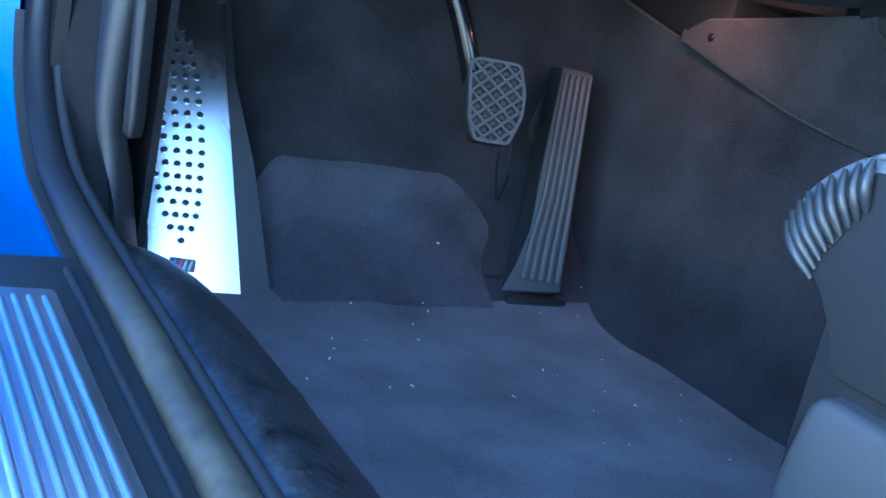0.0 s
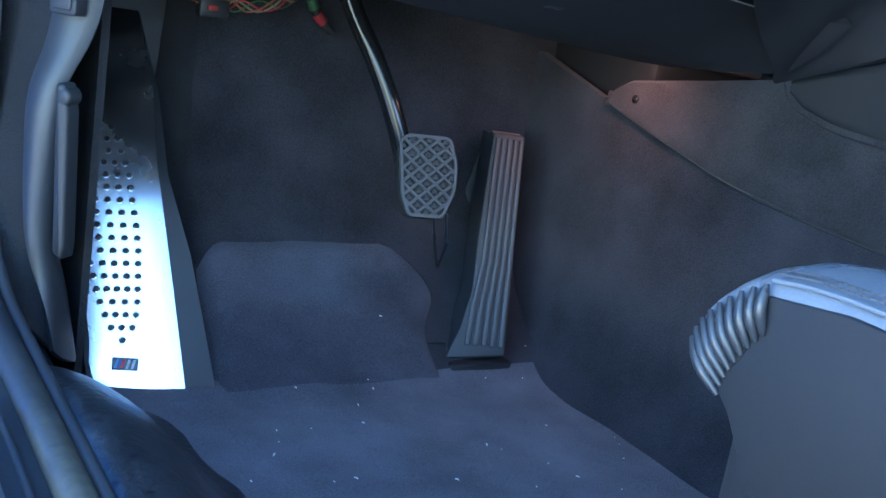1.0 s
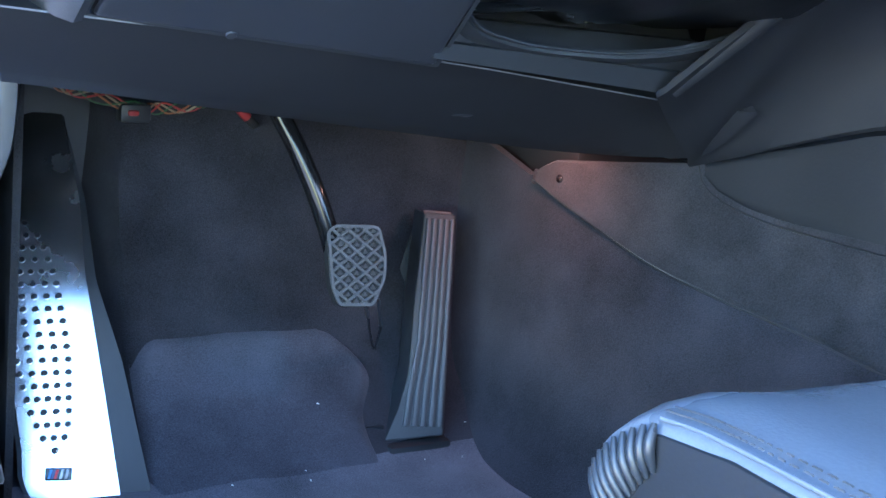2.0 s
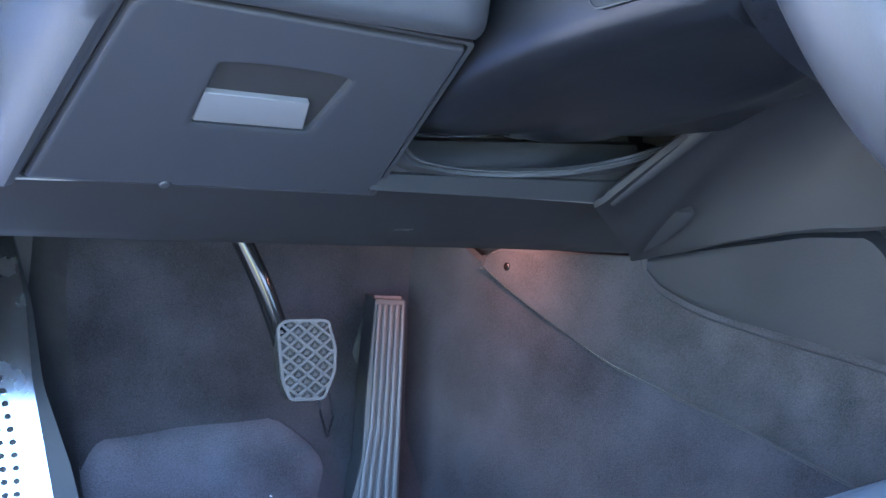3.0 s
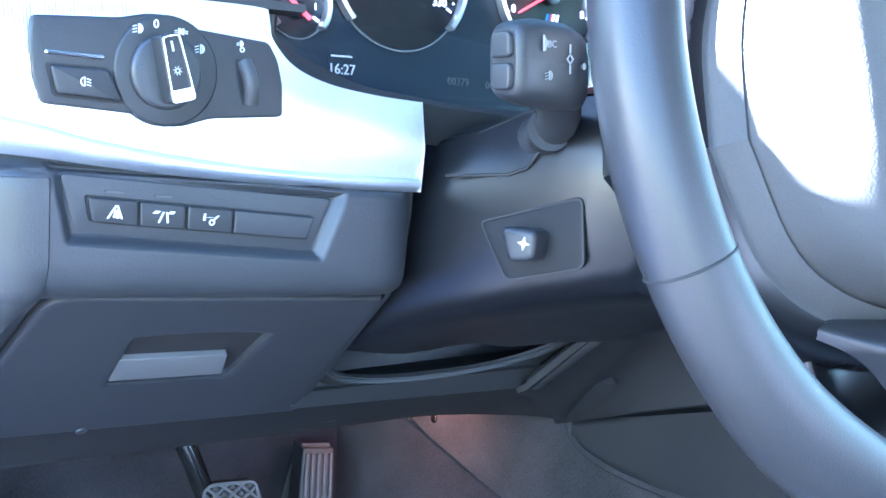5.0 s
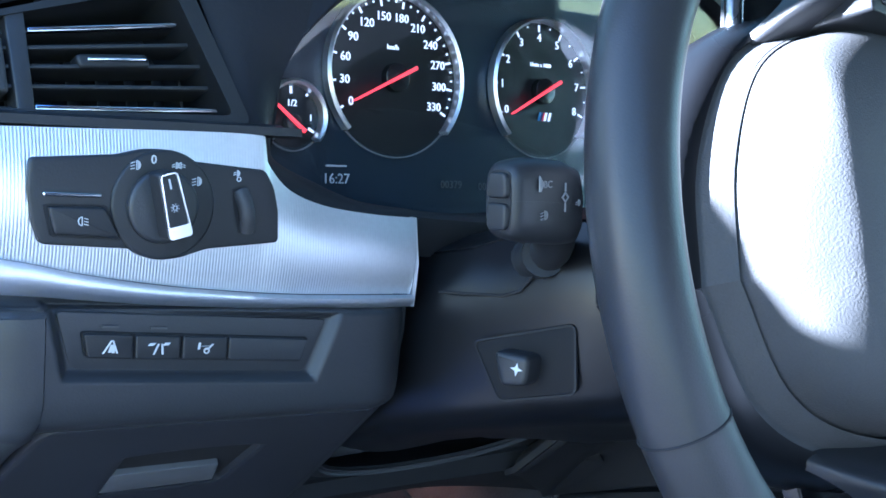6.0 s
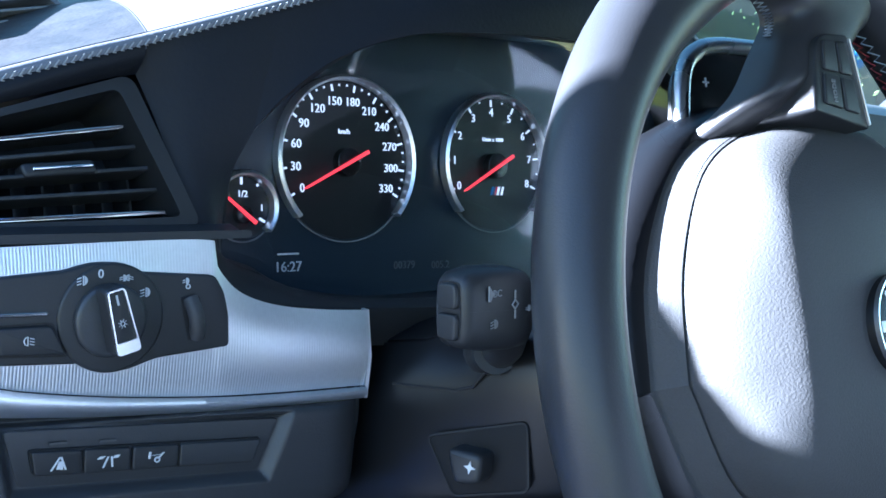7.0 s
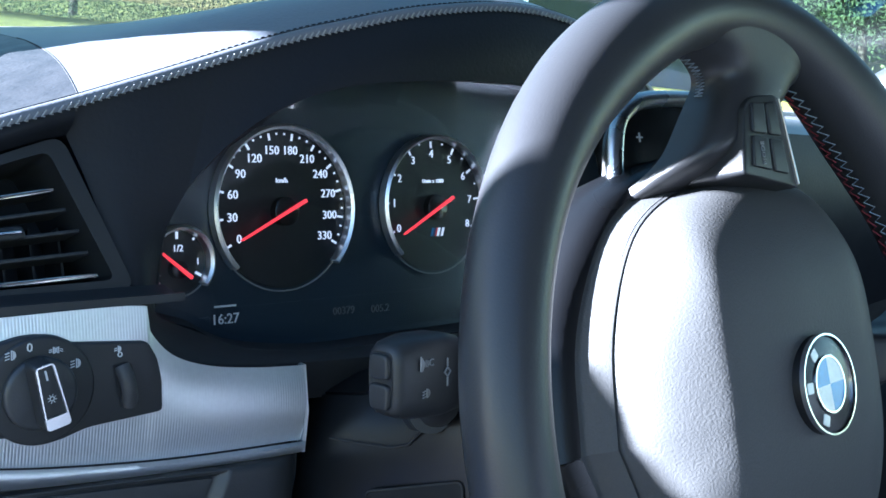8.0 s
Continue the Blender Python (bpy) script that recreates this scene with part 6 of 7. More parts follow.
s2b = part("boot", tube(spline([(0.356, 0.345, 0.633), (0.366, 0.360, 0.627), (0.374, 0.376, 0.622)], 5), [0.0112] * 4 + [0.0126] * 7, 18), PLASTIC_DARK)
ksym = [part("symbol", merge(slab(skf, [(0.0275, 0.004), (0.0285, 0.004), (0.0305, 0.0075), (0.0275, 0.0110)], 0.0100, 0.0107), letters(skf, "BC", 0.0335, 0.0070, 0.0046, 0.0101)), PRINT_GREY),
        part("symbol", lamp_symbol(skf, 0.0315, -0.0065, 1.0, 0.0100), PRINT_GREY),
        part("symbol", merge(ring_slab(skf, circle(0.0455, 0.0010, 0.0024, 4), circle(0.0455, 0.0010, 0.0017, 4), 0.0100, 0.0107), slab(skf, [(0.0452, 0.0036), (0.0458, 0.0036), (0.0458, 0.0075), (0.0452, 0.0075)], 0.0100, 0.0107), slab(skf, [(0.0452, -0.0056), (0.0458, -0.0056), (0.0458, -0.0016), (0.0452, -0.0016)], 0.0100, 0.0107)), PRINT_GREY),
        part("symbol", lamp_symbol(skf, 0.0555, -0.002, 0.7, 0.0096, 2), PRINT_GREY)]
hang(sk, s1, s1b, ek1, ek2, s2, s2b, *ksym)

# added black plates inside the dashboard, unseen, that stop stray light
tagged(part("dash_blocker", box(0.056, 0.062, 0.50, 0.98, 0.44, 0.700), BLACK), "added black plate that keeps sun out of the dashboard's end", "dashboard", kind="structure")
tagged(part("dash_blocker", box(0.250, 0.256, 0.50, 0.80, 0.64, 0.774), BLACK), "added black plate that keeps sun out inside the dashboard", "dashboard", kind="structure")
tagged(part("dash_blocker", box(0.310, 0.316, 0.524, 0.80, 0.62, 0.786), BLACK), "added black plate that keeps sun off the dials", "dashboard", kind="structure")
tagged(part("dash_blocker", box(0.64, 1.55, 0.56, 0.60, 0.45, 0.755), BLACK), "added black backing behind the dashboard face", "dashboard", kind="structure")


# ---- steering wheel, turned a quarter to the left ----
WC, WT, WR, WTUBE = Vector((0.480, 0.229, 0.666)), radians(20.4), 0.192, 0.0178
wf = Frame(WC, (1, 0, 0), (0, math.sin(WT), math.cos(WT)))
wheel = thing("steering_wheel", "black leather sports steering wheel turned a quarter turn, with tricolour stitching", "steering wheel", tuple(WC))
wp = []


def thumb(a):
    """Extra fullness of the rim's thumb rest beside the spoke."""
    return sum(0.0060 * math.exp(-((math.degrees(a) - c + 180) % 360 - 180) ** 2 / 600.0) for c in (46, 314)) + sum(0.003 * math.exp(-((math.degrees(a) - c + 180) % 360 - 180) ** 2 / 350.0) for c in (118, 242))


pts, rad = [], []
for i in range(144):
    a = 2 * math.pi * i / 144
    grip = sum(math.exp(-((math.degrees(a) - c + 180) % 360 - 180) ** 2 / 300.0) for c in (135, 45, 315, 225))
    rr_ = WR - thumb(a)
    pts.append(wf(rr_ * math.cos(a), rr_ * math.sin(a)))
    rad.append(WTUBE * (1 + 0.05 * min(1, grip)) + thumb(a))
wp.append(part("rim", tube(pts, rad, 28, True), LEATHER))
for ang in (132, 201.5, 48, 340):
    a = radians(ang)
    c = wf(WR * math.cos(a), WR * math.sin(a))
    o = (wf.u * math.cos(a) + wf.v * math.sin(a))
    wp.append(part("rim_seam", tube([c + (o * math.cos(q) + wf.n * math.sin(q)) * (WTUBE + 0.0003) for q in [2 * math.pi * k / 24 for k in range(24)]], 0.0006, 6, True), THREAD_DARK))

PADO = [(-0.0925, -0.015), (-0.086, 0.035), (-0.061, 0.081), (-0.020, 0.1030), (0.032, 0.1095), (0.088, 0.101), (0.118, 0.070), (0.127, 0.030), (0.122, -0.030), (0.100, -0.075), (0.050, -0.100), (-0.020, -0.0915), (-0.068, -0.066)]
pado = [(p.x, p.y) for p in spline([(x, y, 0) for x, y in PADO + [PADO[0]]], 6)][:-1]
EMB = (0.0045, 0.0)


def softplus(q):
    return q if q > 30 else math.log1p(math.exp(q))


def pad_height(u, v):
    """A level middle that falls away over a ridge on each side."""
    h = 0.0215
    for over, slope, w in ((-0.012 - u, 0.13, 0.010), (-0.060 - u, 0.68, 0.0022), (u - 0.060, 0.44, 0.006), (v - 0.062, 0.55, 0.010), (-0.040 - v, 0.30, 0.012)):
        h -= slope * w * softplus(over / w)
    return h


def dome(outline, centre, h_edge, steps=40):
    bm = bmesh.new()
    rings = []
    for k in range(steps):
        s = (1 - k / steps) ** 0.55
        ring = []
        for x, y in outline:
            u, v = centre[0] + (x - centre[0]) * s, centre[1] + (y - centre[1]) * s
            ring.append(bm.verts.new(wf(u, v, h_edge + (pad_height(u, v) - h_edge) * (1 - s ** 16) ** 0.45)))
        rings.append(ring)
    m = len(outline)
    back = [bm.verts.new(wf(x, y, h_edge - 0.02)) for x, y in outline]
    for A, B in zip([back] + rings, rings):
        for k in range(m):
            bm.faces.new((A[k], A[(k + 1) % m], B[(k + 1) % m], B[k]))
    bm.faces.new(rings[-1])
    return bm


airbag = part("airbag_cover", dome(pado, EMB, -0.027), LEATHER_GRAIN, label="grained black centre pad")
wp.append(airbag)
# hub shell round the pad
shell = []
for sc, h in ((1.005, -0.046), (1.010, -0.030), (1.016, -0.0285), (1.03, -0.0300), (1.06, -0.0350), (1.088, -0.0405), (1.10, -0.0425), (1.125, -0.0435), (1.20, -0.0455), (1.26, -0.051), (1.29, -0.065), (1.2, -0.098), (0.9, -0.105)):
    row_ = []
    for x, y in pado + [pado[0]]:
        k = min(1.0, max(0.0, (y - 0.02) / 0.075))
        s_ = 1 + (sc - 1) * (1 - 0.45 * k * k * (3 - 2 * k))
        row_.append(wf(EMB[0] + (x - EMB[0]) * s_, EMB[1] + (y - EMB[1]) * s_, h))
    shell.append(row_)
wp.append(part("pad_border", sheet(shell[:8], 0.0015), LEATHER_GRAIN))
wp.append(part("hub_shell", sheet(shell[7:], 0.002), COLUMN))
wp.append(part("pad_gap", sheet([[wf(EMB[0] + (x - EMB[0]) * sc, EMB[1] + (y - EMB[1]) * sc, h) for x, y in pado + [pado[0]]] for sc, h in ((0.99, -0.040), (1.022, -0.040))], 0.002), BLACK))
SPK = [(0.190, -0.070, 0.105, 0.0160, -0.006), (0.182, -0.052, 0.088, 0.0148, -0.010), (0.173, -0.026, 0.066, 0.0128, -0.014), (0.165, -0.012, 0.060, 0.0112, -0.017), (0.158, -0.008, 0.053, 0.0102, -0.019), (0.150, -0.012, 0.047, 0.0095, -0.021), (0.141, -0.019, 0.039, 0.009, -0.022),
       (0.124, -0.030, 0.037, 0.0078, -0.026), (0.115, -0.037, 0.041, -0.002, -0.032), (0.108, -0.040, 0.046, -0.018, -0.044), (0.102, -0.042, 0.050, -0.034, -0.056), (0.094, -0.043, 0.052, -0.050, -0.070)]


def spoke_skin(fr_, side, wide=1.0):
    """A padded spoke that flares into the rim, along its curve, and into the hub."""
    prof_ = spline([(v, a, b) for v, a, b, h, f in SPK], 4)
    tops_ = spline([(v, h, f) for v, a, b, h, f in SPK], 4)
    rows = []
    for p, q in zip(prof_, tops_):
        row = []
        mid_, half = (p.y + p.z) / 2, (p.z - p.y) / 2
        bend = min(1.0, max(0.0, (p.x - 0.141) / 0.032))
        for k in range(25):
            th = math.pi * k / 24
            c = -math.cos(th)
            u = (mid_ + half * math.copysign(abs(c) ** 0.62, c)) * wide
            v = p.x + bend * (math.sqrt(p.x ** 2 - u ** 2) - p.x)
            row.append(fr_(side * u, v, q.z + (q.y - q.z) * math.sin(th) ** 0.5))
        rows.append(row)
    return sheet(rows, 0.002)


for rot in (0, 180, -90):
    ca, sa = math.cos(radians(rot)), math.sin(radians(rot))
    fr_ = Frame(WC, wf.u * ca + wf.v * sa, wf.v * ca - wf.u * sa)
    wp.append(part("spoke", spoke_skin(fr_, 1 if rot == 0 else -1, 0.45 if rot == -90 else 1.0), LEATHER))
# cross stitching on the inner side of the rim
def zigzag(lo, hi, step, q0, q1, phase):
    pts, k, a = [], phase, lo
    while a <= hi:
        q = q0 if k % 2 else q1
        th_ = thumb(radians(a))
        rr, hh = WR - th_ - (WTUBE * 1.03 + th_ + 0.0004) * math.cos(q), (WTUBE * 1.03 + th_ + 0.0004) * math.sin(q)
        pts.append(wf(rr * math.cos(radians(a)), rr * math.sin(radians(a)), hh))
        a += step
        k += 1
    return tube(pts, 0.00045, 5)


for q0_, q1_, mt_ in ((-0.10, -0.34, THREAD_BLUE), (-0.40, -0.66, RED_THREAD)):
    wp.append(part("stitching", zigzag(8, 68, 1.3, q0_, q1_, 0), mt_))
EDGE = spline([(v, a, h) for v, a, b, h, f in SPK[2:6]], 9)
wp.append(part("stitching", tube([wf(p.y - 0.0008, p.x, -0.0105 if k % 2 else -0.0150) for k, p in enumerate(EDGE)], 0.0005, 5), THREAD_BLUE))
# buttons on the spoke
BO = [(-0.0085, 0.1453), (0.0232, 0.1474), (0.0325, 0.0985), (-0.0195, 0.1060)]
bez = part("button_bezel", slab(wf, rounded(BO, [0.012, 0.005, 0.004, 0.004], 5), -0.030, 0.0108, 0.0012), PLASTIC_DARK)
wp.append(bez)
def bil(u, v):
    a, b, c, d = [Vector(p) for p in BO]
    t_, b_ = a.lerp(b, u), d.lerp(c, u)
    return tuple(t_.lerp(b_, v))


keys = []
for r0, r1 in ((0.09, 0.46), (0.50, 0.88)):
    for c0, c1 in ((0.16, 0.48), (0.54, 0.80)):
        k_ = part("button", slab(wf, rounded([bil(c0, r0), bil(c1, r0), bil(c1, r1), bil(c0, r1)], 0.0016), 0.010, 0.0122, 0.0008), PLASTIC_DARK)
        keys.append(k_)
keys.append(part("edge_strip", slab(wf, [bil(0.93, 0.05), bil(0.945, 0.05), bil(0.945, 0.97), bil(0.93, 0.97)], 0.010, 0.0125, 0.0006), SATIN))
on_dial([], bez, *keys)
mfr = Frame(wf(*bil(0.33, 0.70), 0.0), wf.v, -wf.u)
mode = part("lettering", letters(mfr, "MODE", 0, 0, 0.0042, 0.0124), GREY_KEY)
on_dial([], keys[2], mode)
# shift paddle behind the spoke
PDL = [(-0.031, 0.110), (-0.0235, 0.142), (-0.010, 0.155), (0.010, 0.1610), (0.055, 0.163), (0.055, 0.118), (-0.012, 0.108)]
pdo = rounded(PDL, 0.008, 5)
pad_ = part("paddle", slab(wf, pdo, -0.068, -0.058, 0.002), GLOSS_BLACK)
wp.append(pad_)
pe = part("paddle_edge", tube([wf(p.x, p.y, -0.059) for p in spline([(-0.029, 0.108, 0), (-0.0305, 0.114, 0), (-0.0235, 0.1415, 0), (-0.0115, 0.1545, 0), (0.010, 0.1608, 0), (0.055, 0.163, 0)], 6)], 0.0050, 10), SATIN, label="satin chrome edge")
pl_ = part("plus_sign", merge(slab(wf, [(-0.0075, 0.1387), (-0.0025, 0.1387), (-0.0025, 0.1395), (-0.0075, 0.1395)], -0.0582, -0.0574), slab(wf, [(-0.0054, 0.1366), (-0.0046, 0.1366), (-0.0046, 0.1416), (-0.0054, 0.1416)], -0.0582, -0.0574)), WHITE_DIM)
on_dial([], pad_, pe, pl_)
pd2 = part("paddle", slab(wf, [(x, -y) for x, y in pdo][::-1], -0.068, -0.058, 0.002), GLOSS_BLACK)
wp.append(pd2)
# round emblem, plain coloured fields
em = part("emblem", slab(wf, circle(EMB[0], EMB[1], 0.0242, 56), 0.014, 0.0255, 0.0015), GLOSS_BLACK, label="round emblem with blue and white quarters")
ep = [part("emblem_ring", ring_slab(wf, circle(EMB[0], EMB[1], 0.0245, 56), circle(EMB[0], EMB[1], 0.0236, 56), 0.0240, 0.0266), CHROME),
      part("emblem_ring", ring_slab(wf, circle(EMB[0], EMB[1], 0.0140, 48), circle(EMB[0], EMB[1], 0.0130, 48), 0.0250, 0.0266), CHROME)]
for k in range(4):
    ep.append(part("quarter", slab(wf, [EMB] + arc(EMB[0], EMB[1], 0.0129, 90 * k + 3, 90 * k + 93, 14), 0.0252, 0.0262), EMB_BLUE if k % 2 else EMB_WHITE))
for a in (125, 180, 245):
    c, s = math.cos(radians(a)), math.sin(radians(a))
    fr_ = Frame(wf(EMB[0] + 0.0182 * c, EMB[1] + 0.0182 * s), wf.u * s - wf.v * c, wf.u * c + wf.v * s)
    ep.append(part("bar", slab(fr_, rounded([(-0.0026, -0.0026), (0.0026, -0.0026), (0.0026, 0.0026), (-0.0026, 0.0026)], 0.0008), 0.0252, 0.0260), EMB_WHITE))
wp.append(em)
hang(wheel, *wp)
on_dial([], em, *ep)

# ---- driver's seat ----
seat = thing("driver_seat", "black leather sports seat with pleated thigh support", "seat", (0.58, 0.0, 0.16))
qf = Frame((0.350, 0, 0), (0, -1, 0), (0, 0, 1))
SP = [(-0.42, 0.30), (-0.10, 0.284), (0.15, 0.277), (0.25, 0.276), (0.292, 0.2735), (0.316, 0.266), (0.333, 0.252), (0.343, 0.236), (0.342, 0.222), (0.331, 0.211), (0.312, 0.2), (0.300, 0.192), (0.292, 0.180), (0.270, 0.172), (0.20, 0.168), (-0.42, 0.166)]
side_prof = [(p.x, p.y) for p in spline([(-y, z, 0) for y, z in SP], 5)]
parts_ = []
rows = []
for x, ins, up in ((0.360, 0.014, -0.006), (0.3512, 0.0075, -0.003), (0.3512, 0.005, -0.001), (0.354, 0.002, 0.001), (0.362, 0.0012, 0.004), (0.376, 0.0, 0.007), (0.40, 0.0, 0.009), (0.45, 0.0, 0.004), (0.575, 0.0, 0.0), (0.70, 0.0, 0.004), (0.75, 0.0, 0.009), (0.776, 0.0, 0.007), (0.79, 0.002, 0.003), (0.80, 0.016, 0.0)):
    pr = inset2(side_prof, ins) if ins else side_prof
    rows.append([(x, -u, v + (up if v > 0.24 else 0)) for u, v in pr])
cush = part("cushion", sheet(rows[::-1], 0.0012, inward=True), LEATHER_SEAT_LIT)
side_pl = part("side_panel", slab(qf, rounded([(0.42, 0.296), (0.10, 0.2805), (-0.15, 0.2725), (-0.25, 0.2718), (-0.300, 0.2645), (-0.324, 0.249), (-0.336, 0.234), (-0.332, 0.219), (-0.306, 0.198), (-0.293, 0.180), (-0.288, 0.164), (0.42, 0.164)], 0.004, 3), -0.03, 0.0012, 0.0012), LEATHER_SIDE_SHADED, label="leather side panel with its shade put into the colour")
parts_ += [cush, side_pl]
# pleats of the thigh support
for k in range(9):
    s = k / 8
    a = Vector((0.3482, 0.300 + 0.041 * math.sin(s * 1.45), 0.2705 - 0.044 * s ** 1.15))
    b = Vector((0.3480, 0.293 + 0.014 * math.sin(s * 1.5), 0.238 - 0.040 * s))
    b = a.lerp(b, 0.78)
    parts_.append(part("pleat", tube(spline([a, a.lerp(b, 0.5) + Vector((-0.0035, 0, 0)), b], 4), [0.0014, 0.0024, 0.0030, 0.0032, 0.0032, 0.0031, 0.0028, 0.0022, 0.0014], 10), PLEAT))
# black slab that paints the shade between the pleats
parts_.append(part("pleat_shade", slab(qf, rounded([(-0.303, 0.262), (-0.327, 0.236), (-0.331, 0.216), (-0.323, 0.206), (-0.306, 0.226), (-0.295, 0.254)], 0.006), 0.0, 0.0018, 0.0004), BLACK))
pip = spline([(0.3525, 0.30, 0.2725), (0.354, 0.27, 0.2765), (0.3545, 0.22, 0.2785), (0.3545, 0.10, 0.281), (0.354, -0.2, 0.287), (0.354, -0.40, 0.297)], 10)
parts_.append(part("piping", tube(pip, 0.0014, 8), LEATHER_SEAT_LIT))
for off in (0.0045, 0.010):
    bits = []
    for a, b in zip(pip, pip[1:]):
        L = (b - a).length
        k = 0.0
        while k < L:
            c = a.lerp(b, k / L) + Vector((off, 0, 0.0018 + off * 0.30))
            d = (b - a).normalized() * 0.0016
            bits.append(tube([c - d, c + Vector((0, 0, 0.0004)), c + d], 0.0006, 4))
            k += 0.006
    parts_.append(part("stitching", merge(*bits), RUBBER_WORN))
parts_.append(part("valance", slab(qf, rounded([(0.42, 0.155), (0.42, 0.045), (-0.28, 0.055), (-0.292, 0.10), (-0.284, 0.157)], [0.01, 0.01, 0.02, 0.02, 0.012], 4), -0.44, 0.013, 0.006), GREY_SEAT, label="pale grey plastic seat base cover"))
parts_.append(part("front_skirt", box(0.3515, 0.79, 0.05, 0.303, 0.10, 0.232, 0.006), LEATHER_SIDE_SHADED))
parts_.append(part("rail", box(0.39, 0.42, -0.42, 0.24, 0.004, 0.05, 0.004), PLASTIC_DARK))
parts_.append(part("rail", box(0.73, 0.76, -0.42, 0.24, 0.004, 0.05, 0.004), PLASTIC_DARK))
parts_.append(part("backrest", sheet([[(x, -0.30 - 0.35 * s - 0.05 * math.sin(math.pi * (x - 0.33) / 0.49), 0.25 + 0.62 * s) for x in [0.33 + 0.49 * k / 12 for k in range(13)]] for s in [k / 10 for k in range(11)]][::-1], 0.10), LEATHER_SEAT_LIT))
hang(seat, *parts_)
# passenger seat
def cushion(x0, x1, y0, y1, z0, z1, lean=0.0, sag=0.012):
    """A padded block, sunk along its middle; lean moves its upper end back."""
    bm = box(x0, x1, y0, y1, z0, z1, 0.045, 4)
    bmesh.ops.subdivide_edges(bm, edges=[e for e in bm.edges if e.calc_length() > 0.1], cuts=6, use_grid_fill=True)
    for v in bm.verts:
        k = (v.co.x - x0) / (x1 - x0)
        v.co.z -= sag * math.sin(math.pi * k) ** 2 if v.co.z > (z0 + z1) / 2 and not lean else 0.0
        v.co.y += lean * (v.co.z - z0) - (sag * math.sin(math.pi * k) ** 2 if lean else 0.0)
    return bm


ps_ = thing("passenger_seat", "black leather passenger seat beside the centre console", "seat", (1.30, -0.05, 0.10))
hang(ps_, part("cushion", cushion(1.08, 1.54, -0.22, 0.30, 0.13, 0.29), LEATHER_SEAT_LIT), part("backrest", cushion(1.08, 1.54, -0.34, -0.20, 0.20, 0.82, -0.42), LEATHER_SEAT_LIT), part("headrest", cushion(1.19, 1.43, -0.60, -0.50, 0.80, 0.98, -0.2), LEATHER_SEAT_LIT), part("base", box(1.14, 1.48, -0.25, 0.22, 0.0, 0.14, 0.01), PLASTIC_DARK))
# armrest side of the console behind the pad
tagged(part("console", box(0.83, 1.06, -0.70, 0.20, 0.0, 0.36, 0.02, 3), PLASTIC), "dark grey centre console between the seats", "console", kind="structure")
tagged(part("floor_rear", sheet([[(x, y, -0.005) for x in (0.10, 0.9, 1.62)] for y in (-1.9, -0.85, 0.7)], 0.02), CARPET_SHADED), "dark grey carpet of the car's floor", "carpet", kind="structure")

# ---- wiring under the dash ----
loom = thing("wiring_loom", "loose wiring loom in black tape with coloured wires under the dash", "wiring", (0.27, 0.91, 0.34))
lpth = spline([(0.150, 0.895, 0.357), (0.185, 0.905, 0.347), (0.215, 0.908, 0.338), (0.262, 0.912, 0.327), (0.29, 0.914, 0.327), (0.325, 0.912, 0.334), (0.350, 0.915, 0.352)], 8)
lo_ = [part("sleeve", tube(lpth, 0.0054, 8), BLACK)]
for k, (mt_, ph) in enumerate(((WIRE_RED, 0.0), (WIRE_ORANGE, 2.1), (WIRE_GREEN, 4.2), (WIRE_TAN, 1.0))):
    pts = [p + Vector((0, -0.0046 * abs(math.cos(i * 0.55 + ph)) - 0.001, -0.0050 * math.sin(i * 0.55 + ph))) for i, p in enumerate(lpth)]
    lo_.append(part("wire", tube(pts, 0.0010, 6), mt_))
lo_.append(part("connector", box(0.246, 0.274, 0.900, 0.918, 0.314, 0.331, 0.003), PLASTIC_DARK))
lo_.append(part("connector", box(0.252, 0.262, 0.896, 0.902, 0.321, 0.326, 0.002), WIRE_RED))
hang(loom, *lo_)
hs = thing("hose", "short striped red and green hose end hanging under the dash", "hose", (0.37, 0.92, 0.33))
hp = spline([(0.352, 0.918, 0.362), (0.357, 0.918, 0.345), (0.366, 0.919, 0.328), (0.384, 0.921, 0.3125)], 8)
hs_ = [part("core", tube(hp, 0.0046, 12), BLACK)]
for k, mt_ in enumerate((WIRE_ORANGE, WIRE_GREEN, WIRE_RED)):
    i0 = 4 + 6 * k
    hs_.append(part("band", tube(hp[i0:i0 + 5], 0.0050, 12), mt_))
hang(hs, *hs_)
# footwell lamp lens
fl = thing("footwell_lamp", "small warm footwell lamp under the knee panel", "lamp", (0.60, 0.735, 0.352))
hang(fl, part("lens", box(0.590, 0.612, 0.728, 0.742, 0.348, 0.354, 0.001), LAMP_LENS), part("housing", box(0.586, 0.616, 0.724, 0.746, 0.354, 0.366, 0.001), PLASTIC_DARK))
fw = new("footwell_glow", bpy.data.lights.new("footwell_glow", 'AREA'))
fw.data.energy, fw.data.color, fw.data.size = 0.0036, (1.0, 0.40, 0.25), 0.02
fw.matrix_world = look((0.601, 0.735, 0.345), (0.66, 0.77, 0.20))

# crumbs and lint on the carpet
crumbs = []
